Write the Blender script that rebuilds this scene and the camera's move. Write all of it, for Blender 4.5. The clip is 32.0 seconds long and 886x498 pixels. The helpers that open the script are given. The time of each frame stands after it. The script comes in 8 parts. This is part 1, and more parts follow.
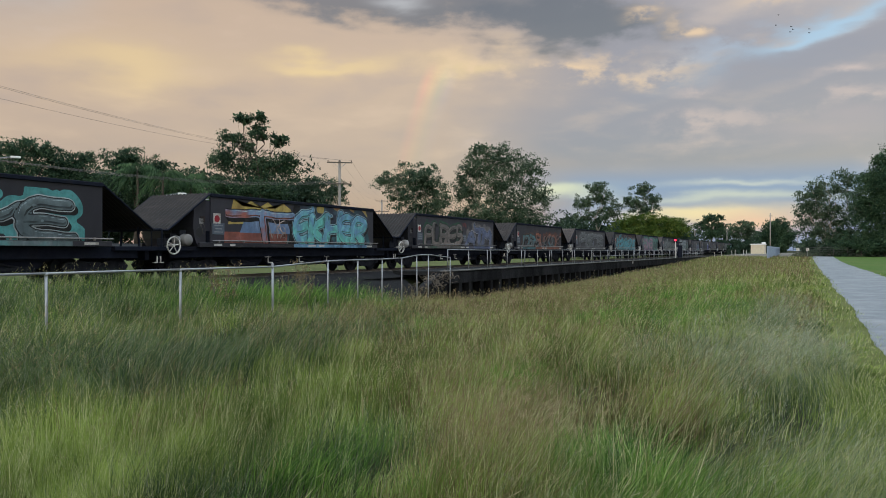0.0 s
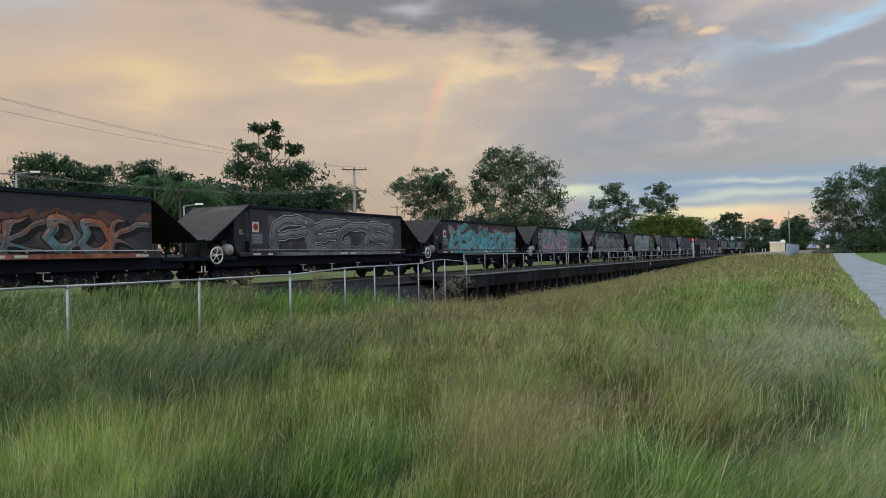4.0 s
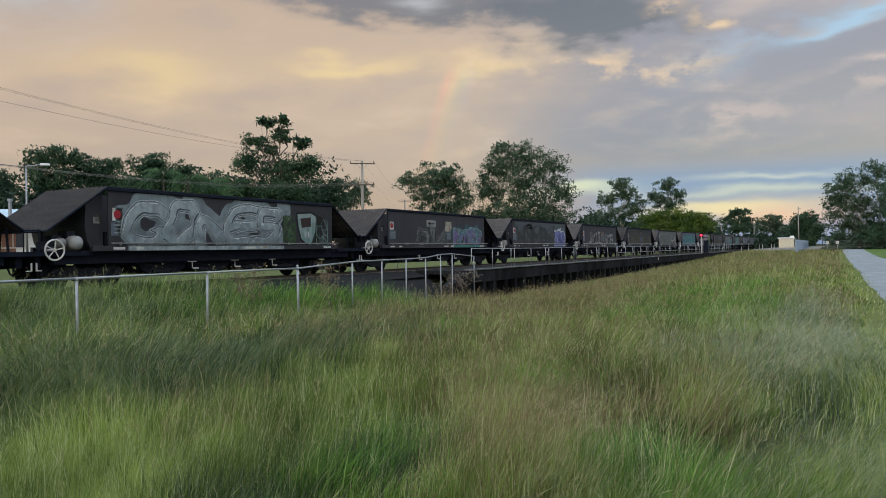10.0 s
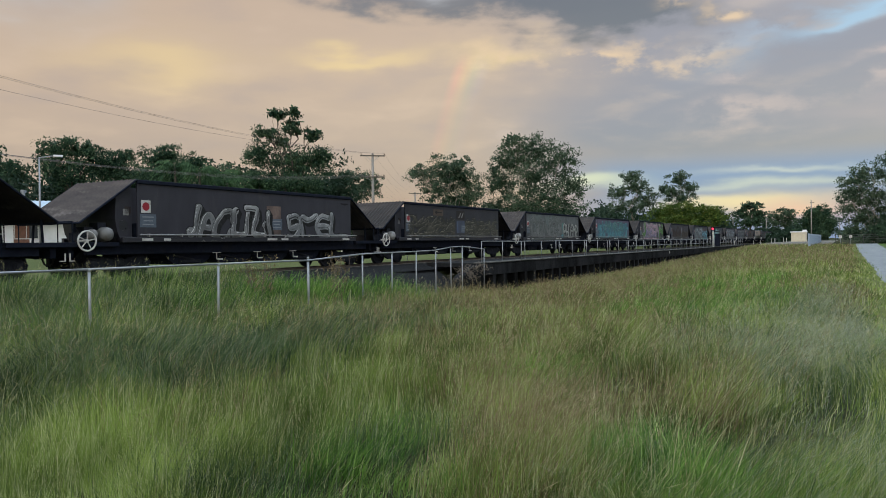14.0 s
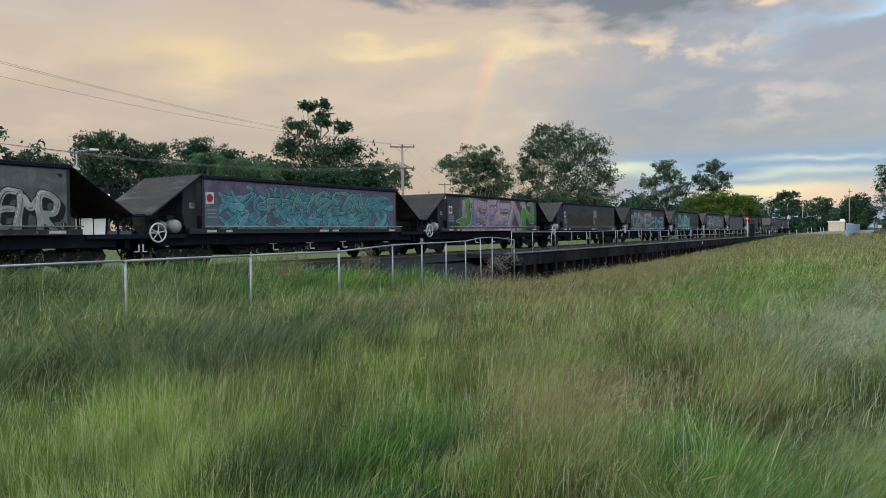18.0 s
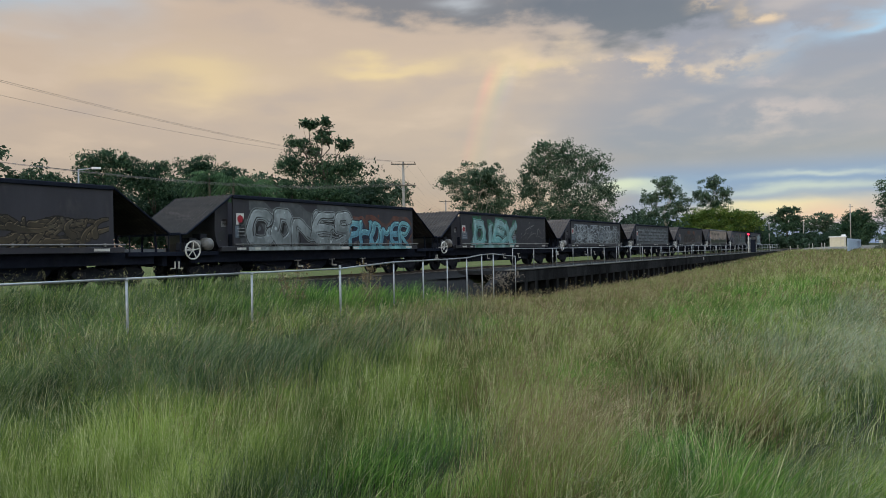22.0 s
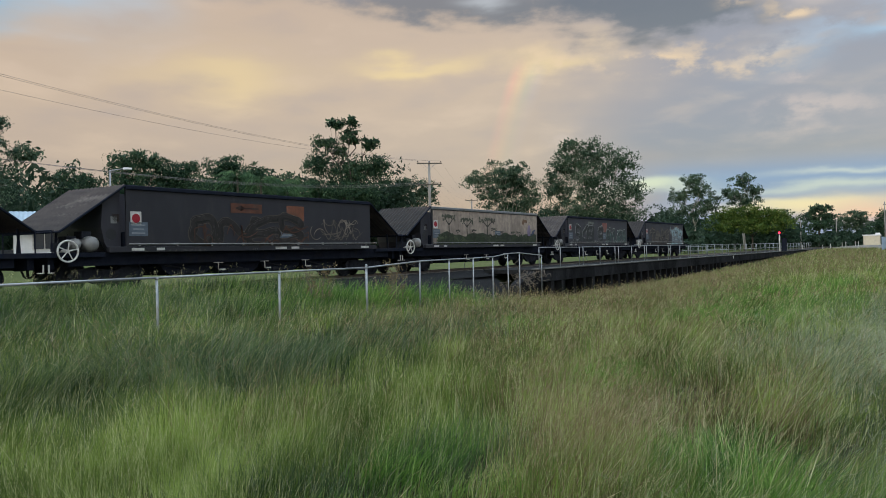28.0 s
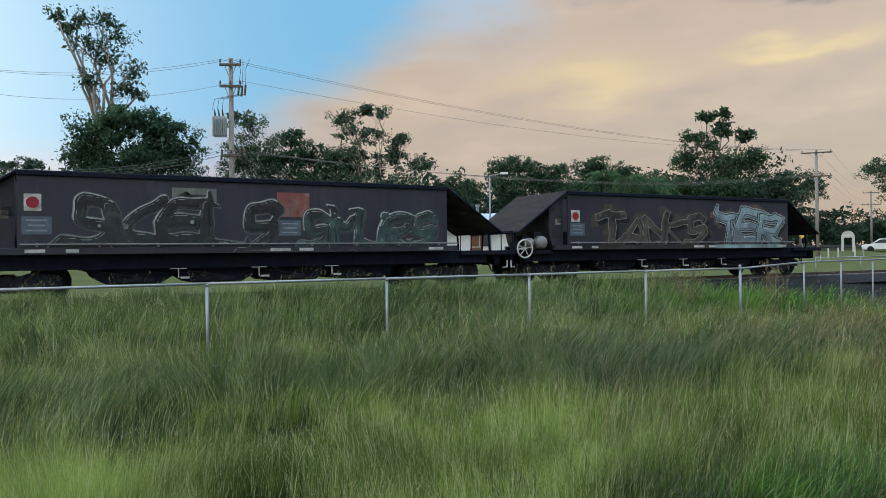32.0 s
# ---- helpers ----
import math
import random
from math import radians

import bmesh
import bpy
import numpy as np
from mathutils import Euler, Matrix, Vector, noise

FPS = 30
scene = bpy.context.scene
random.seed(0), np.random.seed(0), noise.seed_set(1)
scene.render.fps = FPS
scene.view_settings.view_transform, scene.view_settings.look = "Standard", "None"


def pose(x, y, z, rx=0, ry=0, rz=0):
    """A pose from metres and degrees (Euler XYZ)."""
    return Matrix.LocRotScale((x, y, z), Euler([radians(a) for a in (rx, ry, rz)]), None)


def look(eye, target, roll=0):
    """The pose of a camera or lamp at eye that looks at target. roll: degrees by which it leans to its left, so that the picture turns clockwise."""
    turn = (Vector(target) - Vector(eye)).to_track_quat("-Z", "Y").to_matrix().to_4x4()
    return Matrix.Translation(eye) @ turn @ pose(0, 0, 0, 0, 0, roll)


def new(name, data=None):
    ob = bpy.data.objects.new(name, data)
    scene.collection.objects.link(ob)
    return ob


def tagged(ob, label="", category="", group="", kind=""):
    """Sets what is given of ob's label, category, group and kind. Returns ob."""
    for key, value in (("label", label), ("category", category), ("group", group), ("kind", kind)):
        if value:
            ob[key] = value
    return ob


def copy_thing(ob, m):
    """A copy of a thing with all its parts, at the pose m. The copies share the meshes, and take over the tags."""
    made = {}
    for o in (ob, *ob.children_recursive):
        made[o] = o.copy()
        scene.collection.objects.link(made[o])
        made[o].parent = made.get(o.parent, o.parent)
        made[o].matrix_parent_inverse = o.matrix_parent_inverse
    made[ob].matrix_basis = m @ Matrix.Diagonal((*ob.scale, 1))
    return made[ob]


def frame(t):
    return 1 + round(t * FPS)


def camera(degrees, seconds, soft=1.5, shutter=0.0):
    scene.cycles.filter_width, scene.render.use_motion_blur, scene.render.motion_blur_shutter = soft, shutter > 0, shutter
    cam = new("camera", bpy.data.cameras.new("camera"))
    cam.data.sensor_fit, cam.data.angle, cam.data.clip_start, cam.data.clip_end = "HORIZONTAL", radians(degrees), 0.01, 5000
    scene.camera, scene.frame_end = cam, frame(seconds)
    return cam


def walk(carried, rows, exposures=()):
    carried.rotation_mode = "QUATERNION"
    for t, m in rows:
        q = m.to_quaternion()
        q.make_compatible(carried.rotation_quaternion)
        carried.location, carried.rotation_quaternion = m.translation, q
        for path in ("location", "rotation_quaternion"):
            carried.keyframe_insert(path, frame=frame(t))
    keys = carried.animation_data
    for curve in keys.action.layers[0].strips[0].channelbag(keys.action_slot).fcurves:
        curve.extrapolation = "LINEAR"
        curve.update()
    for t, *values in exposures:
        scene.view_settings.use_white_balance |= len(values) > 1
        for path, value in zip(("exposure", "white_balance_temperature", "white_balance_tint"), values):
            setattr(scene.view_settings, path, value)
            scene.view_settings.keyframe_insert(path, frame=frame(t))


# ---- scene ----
import functools

cam = camera(61.99, 32.0, soft=0.9)
EYE = 1.65
PATH = [
    (0, pose(0, 0, EYE, 90.13, 0.00, 26.16)),
    (0.5, pose(0, 0, EYE, 90.15, -0.22, 26.30)),
    (1, pose(0, 0, EYE, 90.15, -0.26, 26.47)),
    (1.5, pose(0, 0, EYE, 90.18, -0.08, 26.70)),
    (2, pose(0, 0, EYE, 90.29, 0.18, 26.90)),
    (2.5, pose(0, 0, EYE, 90.38, 0.66, 27.16)),
    (3, pose(0, 0, EYE, 90.53, 1.07, 27.33)),
    (3.5, pose(0, 0, EYE, 90.55, 1.27, 27.44)),
    (5.5, pose(0, 0, EYE, 90.36, 0.83, 27.25)),
    (6, pose(0, 0, EYE, 90.35, 0.77, 27.27)),
    (6.5, pose(0, 0, EYE, 90.36, 0.77, 27.38)),
    (7, pose(0, 0, EYE, 90.35, 0.74, 27.48)),
    (7.5, pose(0, 0, EYE, 90.36, 0.88, 27.60)),
    (8, pose(0, 0, EYE, 90.31, 0.90, 27.73)),
    (8.5, pose(0, 0, EYE, 90.27, 0.96, 27.81)),
    (9, pose(0, 0, EYE, 90.21, 0.96, 27.89)),
    (9.5, pose(0, 0, EYE, 90.15, 0.94, 27.92)),
    (10, pose(0, 0, EYE, 90.08, 0.93, 27.99)),
    (10.5, pose(0, 0, EYE, 89.99, 0.77, 28.08)),
    (11, pose(0, 0, EYE, 89.95, 0.66, 28.22)),
    (11.5, pose(0, 0, EYE, 89.95, 0.65, 28.41)),
    (12, pose(0, 0, EYE, 89.93, 0.62, 28.61)),
    (12.5, pose(0, 0, EYE, 89.86, 0.68, 28.73)),
    (13, pose(0, 0, EYE, 89.74, 0.71, 28.76)),
    (13.5, pose(0, 0, EYE, 89.63, 0.74, 28.76)),
    (15.5, pose(0, 0, EYE, 88.95, 0.14, 29.18)),
    (16, pose(0, 0, EYE, 88.66, 0.07, 29.55)),
    (16.5, pose(0, 0, EYE, 88.31, 0.06, 30.05)),
    (17, pose(0, 0, EYE, 88.27, 0.21, 30.61)),
    (17.5, pose(0, 0, EYE, 88.42, 0.53, 30.98)),
    (18, pose(0, 0, EYE, 88.84, 0.87, 31.09)),
    (18.5, pose(0, 0, EYE, 89.36, 1.24, 30.96)),
    (19, pose(0, 0, EYE, 89.77, 1.34, 30.74)),
    (19.5, pose(0, 0, EYE, 90.01, 1.23, 30.59)),
    (20, pose(0, 0, EYE, 90.14, 0.98, 30.54)),
    (20.5, pose(0, 0, EYE, 90.15, 0.86, 30.64)),
    (21, pose(0, 0, EYE, 90.10, 0.87, 30.83)),
    (21.5, pose(0, 0, EYE, 90.12, 1.02, 31.02)),
    (22, pose(0, 0, EYE, 90.15, 1.09, 31.18)),
    (22.5, pose(0, 0, EYE, 90.22, 1.11, 31.36)),
    (23, pose(0, 0, EYE, 90.22, 1.11, 31.57)),
    (23.5, pose(0, 0, EYE, 90.23, 1.04, 31.75)),
    (24, pose(0, 0, EYE, 90.23, 1.08, 31.90)),
    (24.5, pose(0, 0, EYE, 90.23, 1.03, 32.01)),
    (25, pose(0, 0, EYE, 90.30, 1.06, 32.11)),
    (25.5, pose(0, 0, EYE, 90.34, 1.12, 32.19)),
    (27.5, pose(0, 0, EYE, 90.16, 1.09, 32.75)),
    (28, pose(0, 0, EYE, 90.11, 1.14, 33.20)),
    (28.5, pose(0, 0, EYE, 90.05, 1.18, 33.99)),
    (29, pose(0, 0, EYE, 90.03, 1.17, 35.30)),
    (29.5, pose(0, 0, EYE, 90.21, 1.14, 37.47)),
    (30, pose(0, 0, EYE, 90.50, 1.04, 40.62)),
    (30.5, pose(0, 0, EYE, 90.78, 0.96, 44.86)),
    (31, pose(0, 0, EYE, 90.91, 0.91, 49.73)),
    (31.5, pose(0, 0, EYE, 90.80, 0.78, 55.25)),
    (32, pose(0, 0, EYE, 90.49, 0.73, 61.09)),
]
walk(cam, PATH, ((0, 0.02, 6500, 10), (10, 0.02, 6450, 10), (15, 0.02, 6380, 9), (17, 0.2, 6230, 8), (18, 0.2, 6200, 7), (19.2, 0.06, 6280, 8), (29, 0.06, 6280, 8), (32, 0.12, 6080, 7)))

# ---- world, sun ----
def srgb(r, g, b):
    return tuple((c / 255 / 12.92 if c < 10 else ((c / 255 + 0.055) / 1.055) ** 2.4) for c in (r, g, b))


def nodes_of(tree):
    tree.nodes.clear()

    def make(kind, **inputs):
        n = tree.nodes.new(kind)
        for key, value in inputs.items():
            if key in ("operation", "blend_type", "data_type", "sky_type", "noise_dimensions", "feature", "vector_type", "attribute_name", "distance", "noise_type"):
                set_option(n, key, value)
                continue
            socket = n.inputs[int(key[1:])] if key[0] == "i" and key[1:].isdigit() else n.inputs[key]
            if isinstance(value, bpy.types.NodeSocket):
                tree.links.new(value, socket)
            elif isinstance(value, (tuple, list)) and len(value) == 3 and socket.type == "RGBA":
                socket.default_value = (*value, 1)
            else:
                socket.default_value = value
        return n

    return make


def set_option(n, key, value):
    if key == "operation":
        n.operation = value
    elif key == "blend_type":
        n.blend_type = value
    elif key == "data_type":
        n.data_type = value
    elif key == "sky_type":
        n.sky_type = value
    elif key == "noise_dimensions":
        n.noise_dimensions = value
    elif key == "feature":
        n.feature = value


def build_world():
    world = bpy.data.worlds.new("evening_sky")
    scene.world = world
    world.use_nodes = True
    tree = world.node_tree
    make = nodes_of(tree)

    def op(kind, a, b=None, c=None):
        ins = {"i0": a}
        if b is not None:
            ins["i1"] = b
        if c is not None:
            ins["i2"] = c
        return make("ShaderNodeMath", operation=kind, **ins).outputs[0]

    def mix(fac, a, b, kind="MIX"):
        n = make("ShaderNodeMix", data_type="RGBA", blend_type=kind)
        for index, value in ((0, fac), (6, a), (7, b)):
            if isinstance(value, bpy.types.NodeSocket):
                tree.links.new(value, n.inputs[index])
            elif isinstance(value, tuple):
                n.inputs[index].default_value = (*value, 1)
            else:
                n.inputs[index].default_value = value
        return n.outputs[2]

    co = make("ShaderNodeTexCoord").outputs["Generated"]
    sep = make("ShaderNodeSeparateXYZ", i0=co)
    x, y, z = sep.outputs
    az = op("MULTIPLY", op("ARCTAN2", op("MULTIPLY", x, -1.0), y), 57.2958)
    el = op("MULTIPLY", op("ARCSINE", z), 57.2958)
    # clouds are flattened towards the horizon
    flat = make("ShaderNodeCombineXYZ", i0=op("MULTIPLY", az, 0.045), i1=op("MULTIPLY", el, 0.13), i2=0.0).outputs[0]
    big = make("ShaderNodeTexNoise", Vector=flat, Scale=1.5, Detail=4.0, Roughness=0.48, Distortion=0.2).outputs[0]
    off = make("ShaderNodeVectorMath", operation="ADD", i0=flat, i1=(7.3, 2.1, 4.4)).outputs[0]
    fine = make("ShaderNodeTexNoise", Vector=off, Scale=3.4, Detail=5.0, Roughness=0.47, Distortion=0.15).outputs[0]
    warp_a = op("MULTIPLY", op("SUBTRACT", big, 0.5), 9.0)
    warp_e = op("MULTIPLY", op("SUBTRACT", fine, 0.5), 5.0)
    azw, elw = op("ADD", az, warp_a), op("ADD", el, warp_e)

    def blob(a, e, sa, se, tilt=0.0, warped=True):
        da = op("SUBTRACT", azw if warped else az, a)
        de = op("SUBTRACT", elw if warped else el, e)
        if tilt:
            de = op("SUBTRACT", de, op("MULTIPLY", da, tilt))
        da, de = op("DIVIDE", da, sa), op("DIVIDE", de, se)
        s = op("ADD", op("MULTIPLY", da, da), op("MULTIPLY", de, de))
        return op("EXPONENT", op("MULTIPLY", s, -1.0))

    def step(v, a, b):
        n = make("ShaderNodeMapRange", i0=v, i1=a, i2=b, i3=0.0, i4=1.0)
        n.interpolation_type = "SMOOTHSTEP"
        return n.outputs[0]

    puff = make("ShaderNodeTexNoise", Vector=make("ShaderNodeCombineXYZ", i0=op("MULTIPLY", az, 0.075), i1=op("MULTIPLY", el, 0.13), i2=3.7).outputs[0], Scale=5.5, Detail=5.0, Roughness=0.55).outputs[0]
    high, low = srgb(214, 182, 152), srgb(186, 160, 148)
    col = mix(step(elw, 3.0, 13.0), low, high)
    # towards the north-east the cloud is lavender grey
    col = mix(step(azw, 30.0, 10.0), col, srgb(155, 147, 154))
    col = mix(op("MULTIPLY", blob(13.0, 8.2, 9.0, 3.2, 0.10), 0.7), col, srgb(140, 137, 152))
    # peach and grey mottling
    col = mix(op("MULTIPLY", step(fine, 0.5, 0.75), 0.34), col, srgb(238, 204, 172))
    col = mix(op("MULTIPLY", step(fine, 0.5, 0.28), 0.16), col, srgb(160, 146, 150))
    col = mix(op("MULTIPLY", blob(47.0, 8.5, 12.0, 2.6), 0.3), col, srgb(196, 168, 150))
    # lavender haze low in the west, then open blue sky
    col = mix(op("MULTIPLY", step(azw, 66.0, 80.0), step(el, 12.0, 7.0)), col, srgb(188, 178, 190))
    col = mix(op("MULTIPLY", step(op("ADD", op("ADD", az, op("MULTIPLY", op("SUBTRACT", elw, 12.0), 1.7)), op("MULTIPLY", warp_a, 0.8)), 66.0, 77.0), step(elw, 5.0, 10.0)), col, srgb(132, 190, 222))
    col = mix(op("MULTIPLY", blob(58.0, 19.0, 4.0, 3.0), 0.7), col, srgb(184, 206, 222))
    # cream cloud high in the north-east, cut by a streak of blue
    col = mix(op("MULTIPLY", blob(0.0, 18.6, 9.0, 2.6, 0.0), 0.85), col, srgb(206, 188, 176))
    col = mix(op("MULTIPLY", blob(-1.5, 15.3, 6.5, 0.75, -0.30), 0.9), col, srgb(176, 208, 230))
    col = mix(op("MULTIPLY", op("MULTIPLY", blob(6.0, 14.2, 4.0, 0.7, -0.2), 0.45), step(puff, 0.4, 0.6)), col, srgb(180, 200, 220))
    # dark cloud bank overhead, its lower edge falling to the north-east
    ragged = op("ADD", op("MULTIPLY", op("SUBTRACT", fine, 0.5), 0.9), op("MULTIPLY", op("SUBTRACT", puff, 0.5), 1.1))

    def bank(a, e, sa, se, tilt, k, c, lo=0.12, hi=0.95):
        return mix(op("MULTIPLY", step(op("MULTIPLY", blob(a, e, sa, se, tilt), op("ADD", 1.0, op("MULTIPLY", ragged, 1.5))), lo, hi), k), col, c)

    col = bank(29.0, 19.4, 15.0, 2.5, 0.10, 0.9, srgb(118, 111, 114), 0.12, 0.75)
    col = bank(17.0, 17.0, 9.5, 2.0, 0.07, 0.95, srgb(106, 101, 107), 0.15, 0.75)
    col = bank(44.0, 20.4, 9.0, 1.8, 0.04, 0.6, srgb(150, 140, 140), 0.1, 0.8)
    col = bank(1.0, 13.2, 7.0, 1.2, -0.12, 0.6, srgb(150, 145, 156))
    col = bank(8.0, 7.6, 10.0, 1.4, 0.0, 0.5, srgb(136, 136, 152))
    col = mix(op("MULTIPLY", blob(28.6, 18.8, 1.2, 0.6), 0.6), col, srgb(214, 212, 210))
    # lit edges and puffs
    knots = step(puff, 0.40, 0.62)
    for a, e, sa, se, k in ((35.0, 13.9, 4.6, 0.8, 0.95), (49.5, 13.2, 4.6, 1.7, 0.7), (24.5, 14.4, 3.4, 0.9, 0.75)):
        col = mix(op("MULTIPLY", blob(a, e, sa, se), k), col, srgb(250, 214, 150))
    for a, e, sa, se, k in ((24.0, 14.3, 4.2, 1.0, 0.8), (16.5, 13.6, 5.0, 0.9, 0.95), (10.0, 13.0, 3.0, 0.7, 0.7), (10.6, 17.4, 1.5, 0.5, 0.9), (7.2, 16.1, 1.5, 0.8, 0.95), (1.5, 18.0, 2.4, 1.0, 0.75)):
        col = mix(op("MULTIPLY", op("MULTIPLY", blob(a, e, sa, se), k), knots), col, srgb(246, 208, 162))
    for a, e, sa, se, k in ((5.5, 9.2, 3.6, 1.0, 0.7), (-2.8, 12.3, 1.8, 0.4, 0.8), (-3.2, 10.2, 2.8, 0.55, 0.7), (7.0, 11.8, 1.4, 0.35, 0.6), (24.0, 8.9, 1.6, 0.5, 0.4)):
        col = mix(op("MULTIPLY", op("MULTIPLY", blob(a, e, sa, se, -0.1), k), step(puff, 0.36, 0.6)), col, srgb(214, 188, 176))
    col = mix(op("MULTIPLY", blob(-1.0, 8.4, 5.0, 1.0), 0.4), col, srgb(190, 168, 168))
    # streaks low over the horizon
    col = mix(op("MULTIPLY", step(op("ADD", az, warp_a), 22.0, 14.0), step(el, 6.8, 4.6)), col, srgb(108, 142, 188))
    thin = op("ADD", el, op("MULTIPLY", op("SUBTRACT", fine, 0.5), 2.2))

    def streak(a, e, sa, se, k, c):
        da, de = op("DIVIDE", op("SUBTRACT", az, a), sa), op("DIVIDE", op("SUBTRACT", thin, e), se)
        s = op("ADD", op("MULTIPLY", da, da), op("MULTIPLY", de, de))
        return mix(op("MULTIPLY", op("EXPONENT", op("MULTIPLY", s, -1.0)), k), col, c)

    col = streak(17.5, 4.3, 3.4, 0.42, 0.9, srgb(222, 228, 196))
    col = streak(5.0, 3.9, 8.0, 0.35, 0.75, srgb(205, 214, 200))
    col = streak(7.0, 2.6, 6.0, 0.62, 0.95, srgb(246, 230, 180))
    col = streak(4.0, 4.9, 5.0, 0.22, 0.6, srgb(214, 220, 206))
    col = streak(3.2, 2.0, 3.5, 0.7, 0.85, srgb(248, 204, 172))
    col = streak(3.0, 0.6, 6.0, 0.7, 0.6, srgb(160, 185, 205))
    # rainbow: the left leg of the bow
    sun_az, sun_el = radians(SUN_AZ), radians(SUN_EL)
    anti = (math.sin(sun_az) * math.cos(sun_el), -math.cos(sun_az) * math.cos(sun_el), -math.sin(sun_el))
    ang = op("MULTIPLY", op("ARCCOSINE", make("ShaderNodeVectorMath", operation="DOT_PRODUCT", i0=co, i1=anti).outputs["Value"]), 57.2958)
    ramp = make("ShaderNodeValToRGB", i0=make("ShaderNodeMapRange", i0=ang, i1=40.7, i2=43.5, i3=0.0, i4=1.0).outputs[0])
    ramp.color_ramp.elements[0].color, ramp.color_ramp.elements[0].position = (0, 0, 0, 1), 0.0
    ramp.color_ramp.elements[1].color, ramp.color_ramp.elements[1].position = (0, 0, 0, 1), 1.0
    for p, c in ((0.2, (0.0, 0.02, 0.04)), (0.42, (0.01, 0.06, 0.02)), (0.62, (0.17, 0.09, 0.0)), (0.8, (0.19, 0.02, 0.0))):
        e = ramp.color_ramp.elements.new(p)
        e.color = (*c, 1)
    bow = op("MULTIPLY", op("MULTIPLY", step(el, 3.0, 6.0), step(el, 15.0, 12.5)), op("MULTIPLY", step(az, 8.0, 16.0), op("ADD", 0.35, op("MULTIPLY", blob(26.0, 12.8, 8.0, 1.5, 0.0, False), 0.8))))
    col = mix(bow, col, ramp.outputs[0], "ADD")
    col = mix(1.0, col, (0.98, 1.0, 1.06), "MULTIPLY")
    # evening glow round the sun, and an even cloud cover overhead
    col = mix(step(el, 24.0, 48.0), col, (2.05, 2.45, 2.8))
    glow = op("MULTIPLY", step(y, 0.35, -0.75), step(el, 60.0, 12.0))
    col = mix(glow, col, (1.75, 1.75, 1.65))
    sky = make("ShaderNodeTexSky", sky_type="NISHITA")
    sky.sun_disc, sky.sun_elevation, sky.sun_rotation = False, radians(SUN_EL), radians(-SUN_AZ)
    bg_sky = make("ShaderNodeBackground", Color=sky.outputs[0], Strength=0.05)
    bg = make("ShaderNodeBackground", Color=col, Strength=SKY)
    tree.links.new(make("ShaderNodeAddShader", i0=bg.outputs[0], i1=bg_sky.outputs[0]).outputs[0], make("ShaderNodeOutputWorld").inputs[0])


SUN_AZ, SUN_EL, SKY = 167.7, 4.0, 0.80
build_world()
sun = new("sun", bpy.data.lights.new("sun", "SUN"))
sun.data.energy, sun.data.angle, sun.data.color = 0.6, radians(20), (1.0, 0.92, 0.80)
sun.matrix_world = look((0, 0, 0), (math.sin(radians(SUN_AZ)) * 1.0, -math.cos(radians(SUN_AZ)), -math.tan(radians(14))))


# ---- materials ----
def mix_of(tree, make, fac, a, b, kind="MIX"):
    n = make("ShaderNodeMix", data_type="RGBA", blend_type=kind)
    for index, value in ((0, fac), (6, a), (7, b)):
        if isinstance(value, bpy.types.NodeSocket):
            tree.links.new(value, n.inputs[index])
        elif isinstance(value, tuple):
            n.inputs[index].default_value = (*value[:3], 1)
        else:
            n.inputs[index].default_value = value
    return n.outputs[2]


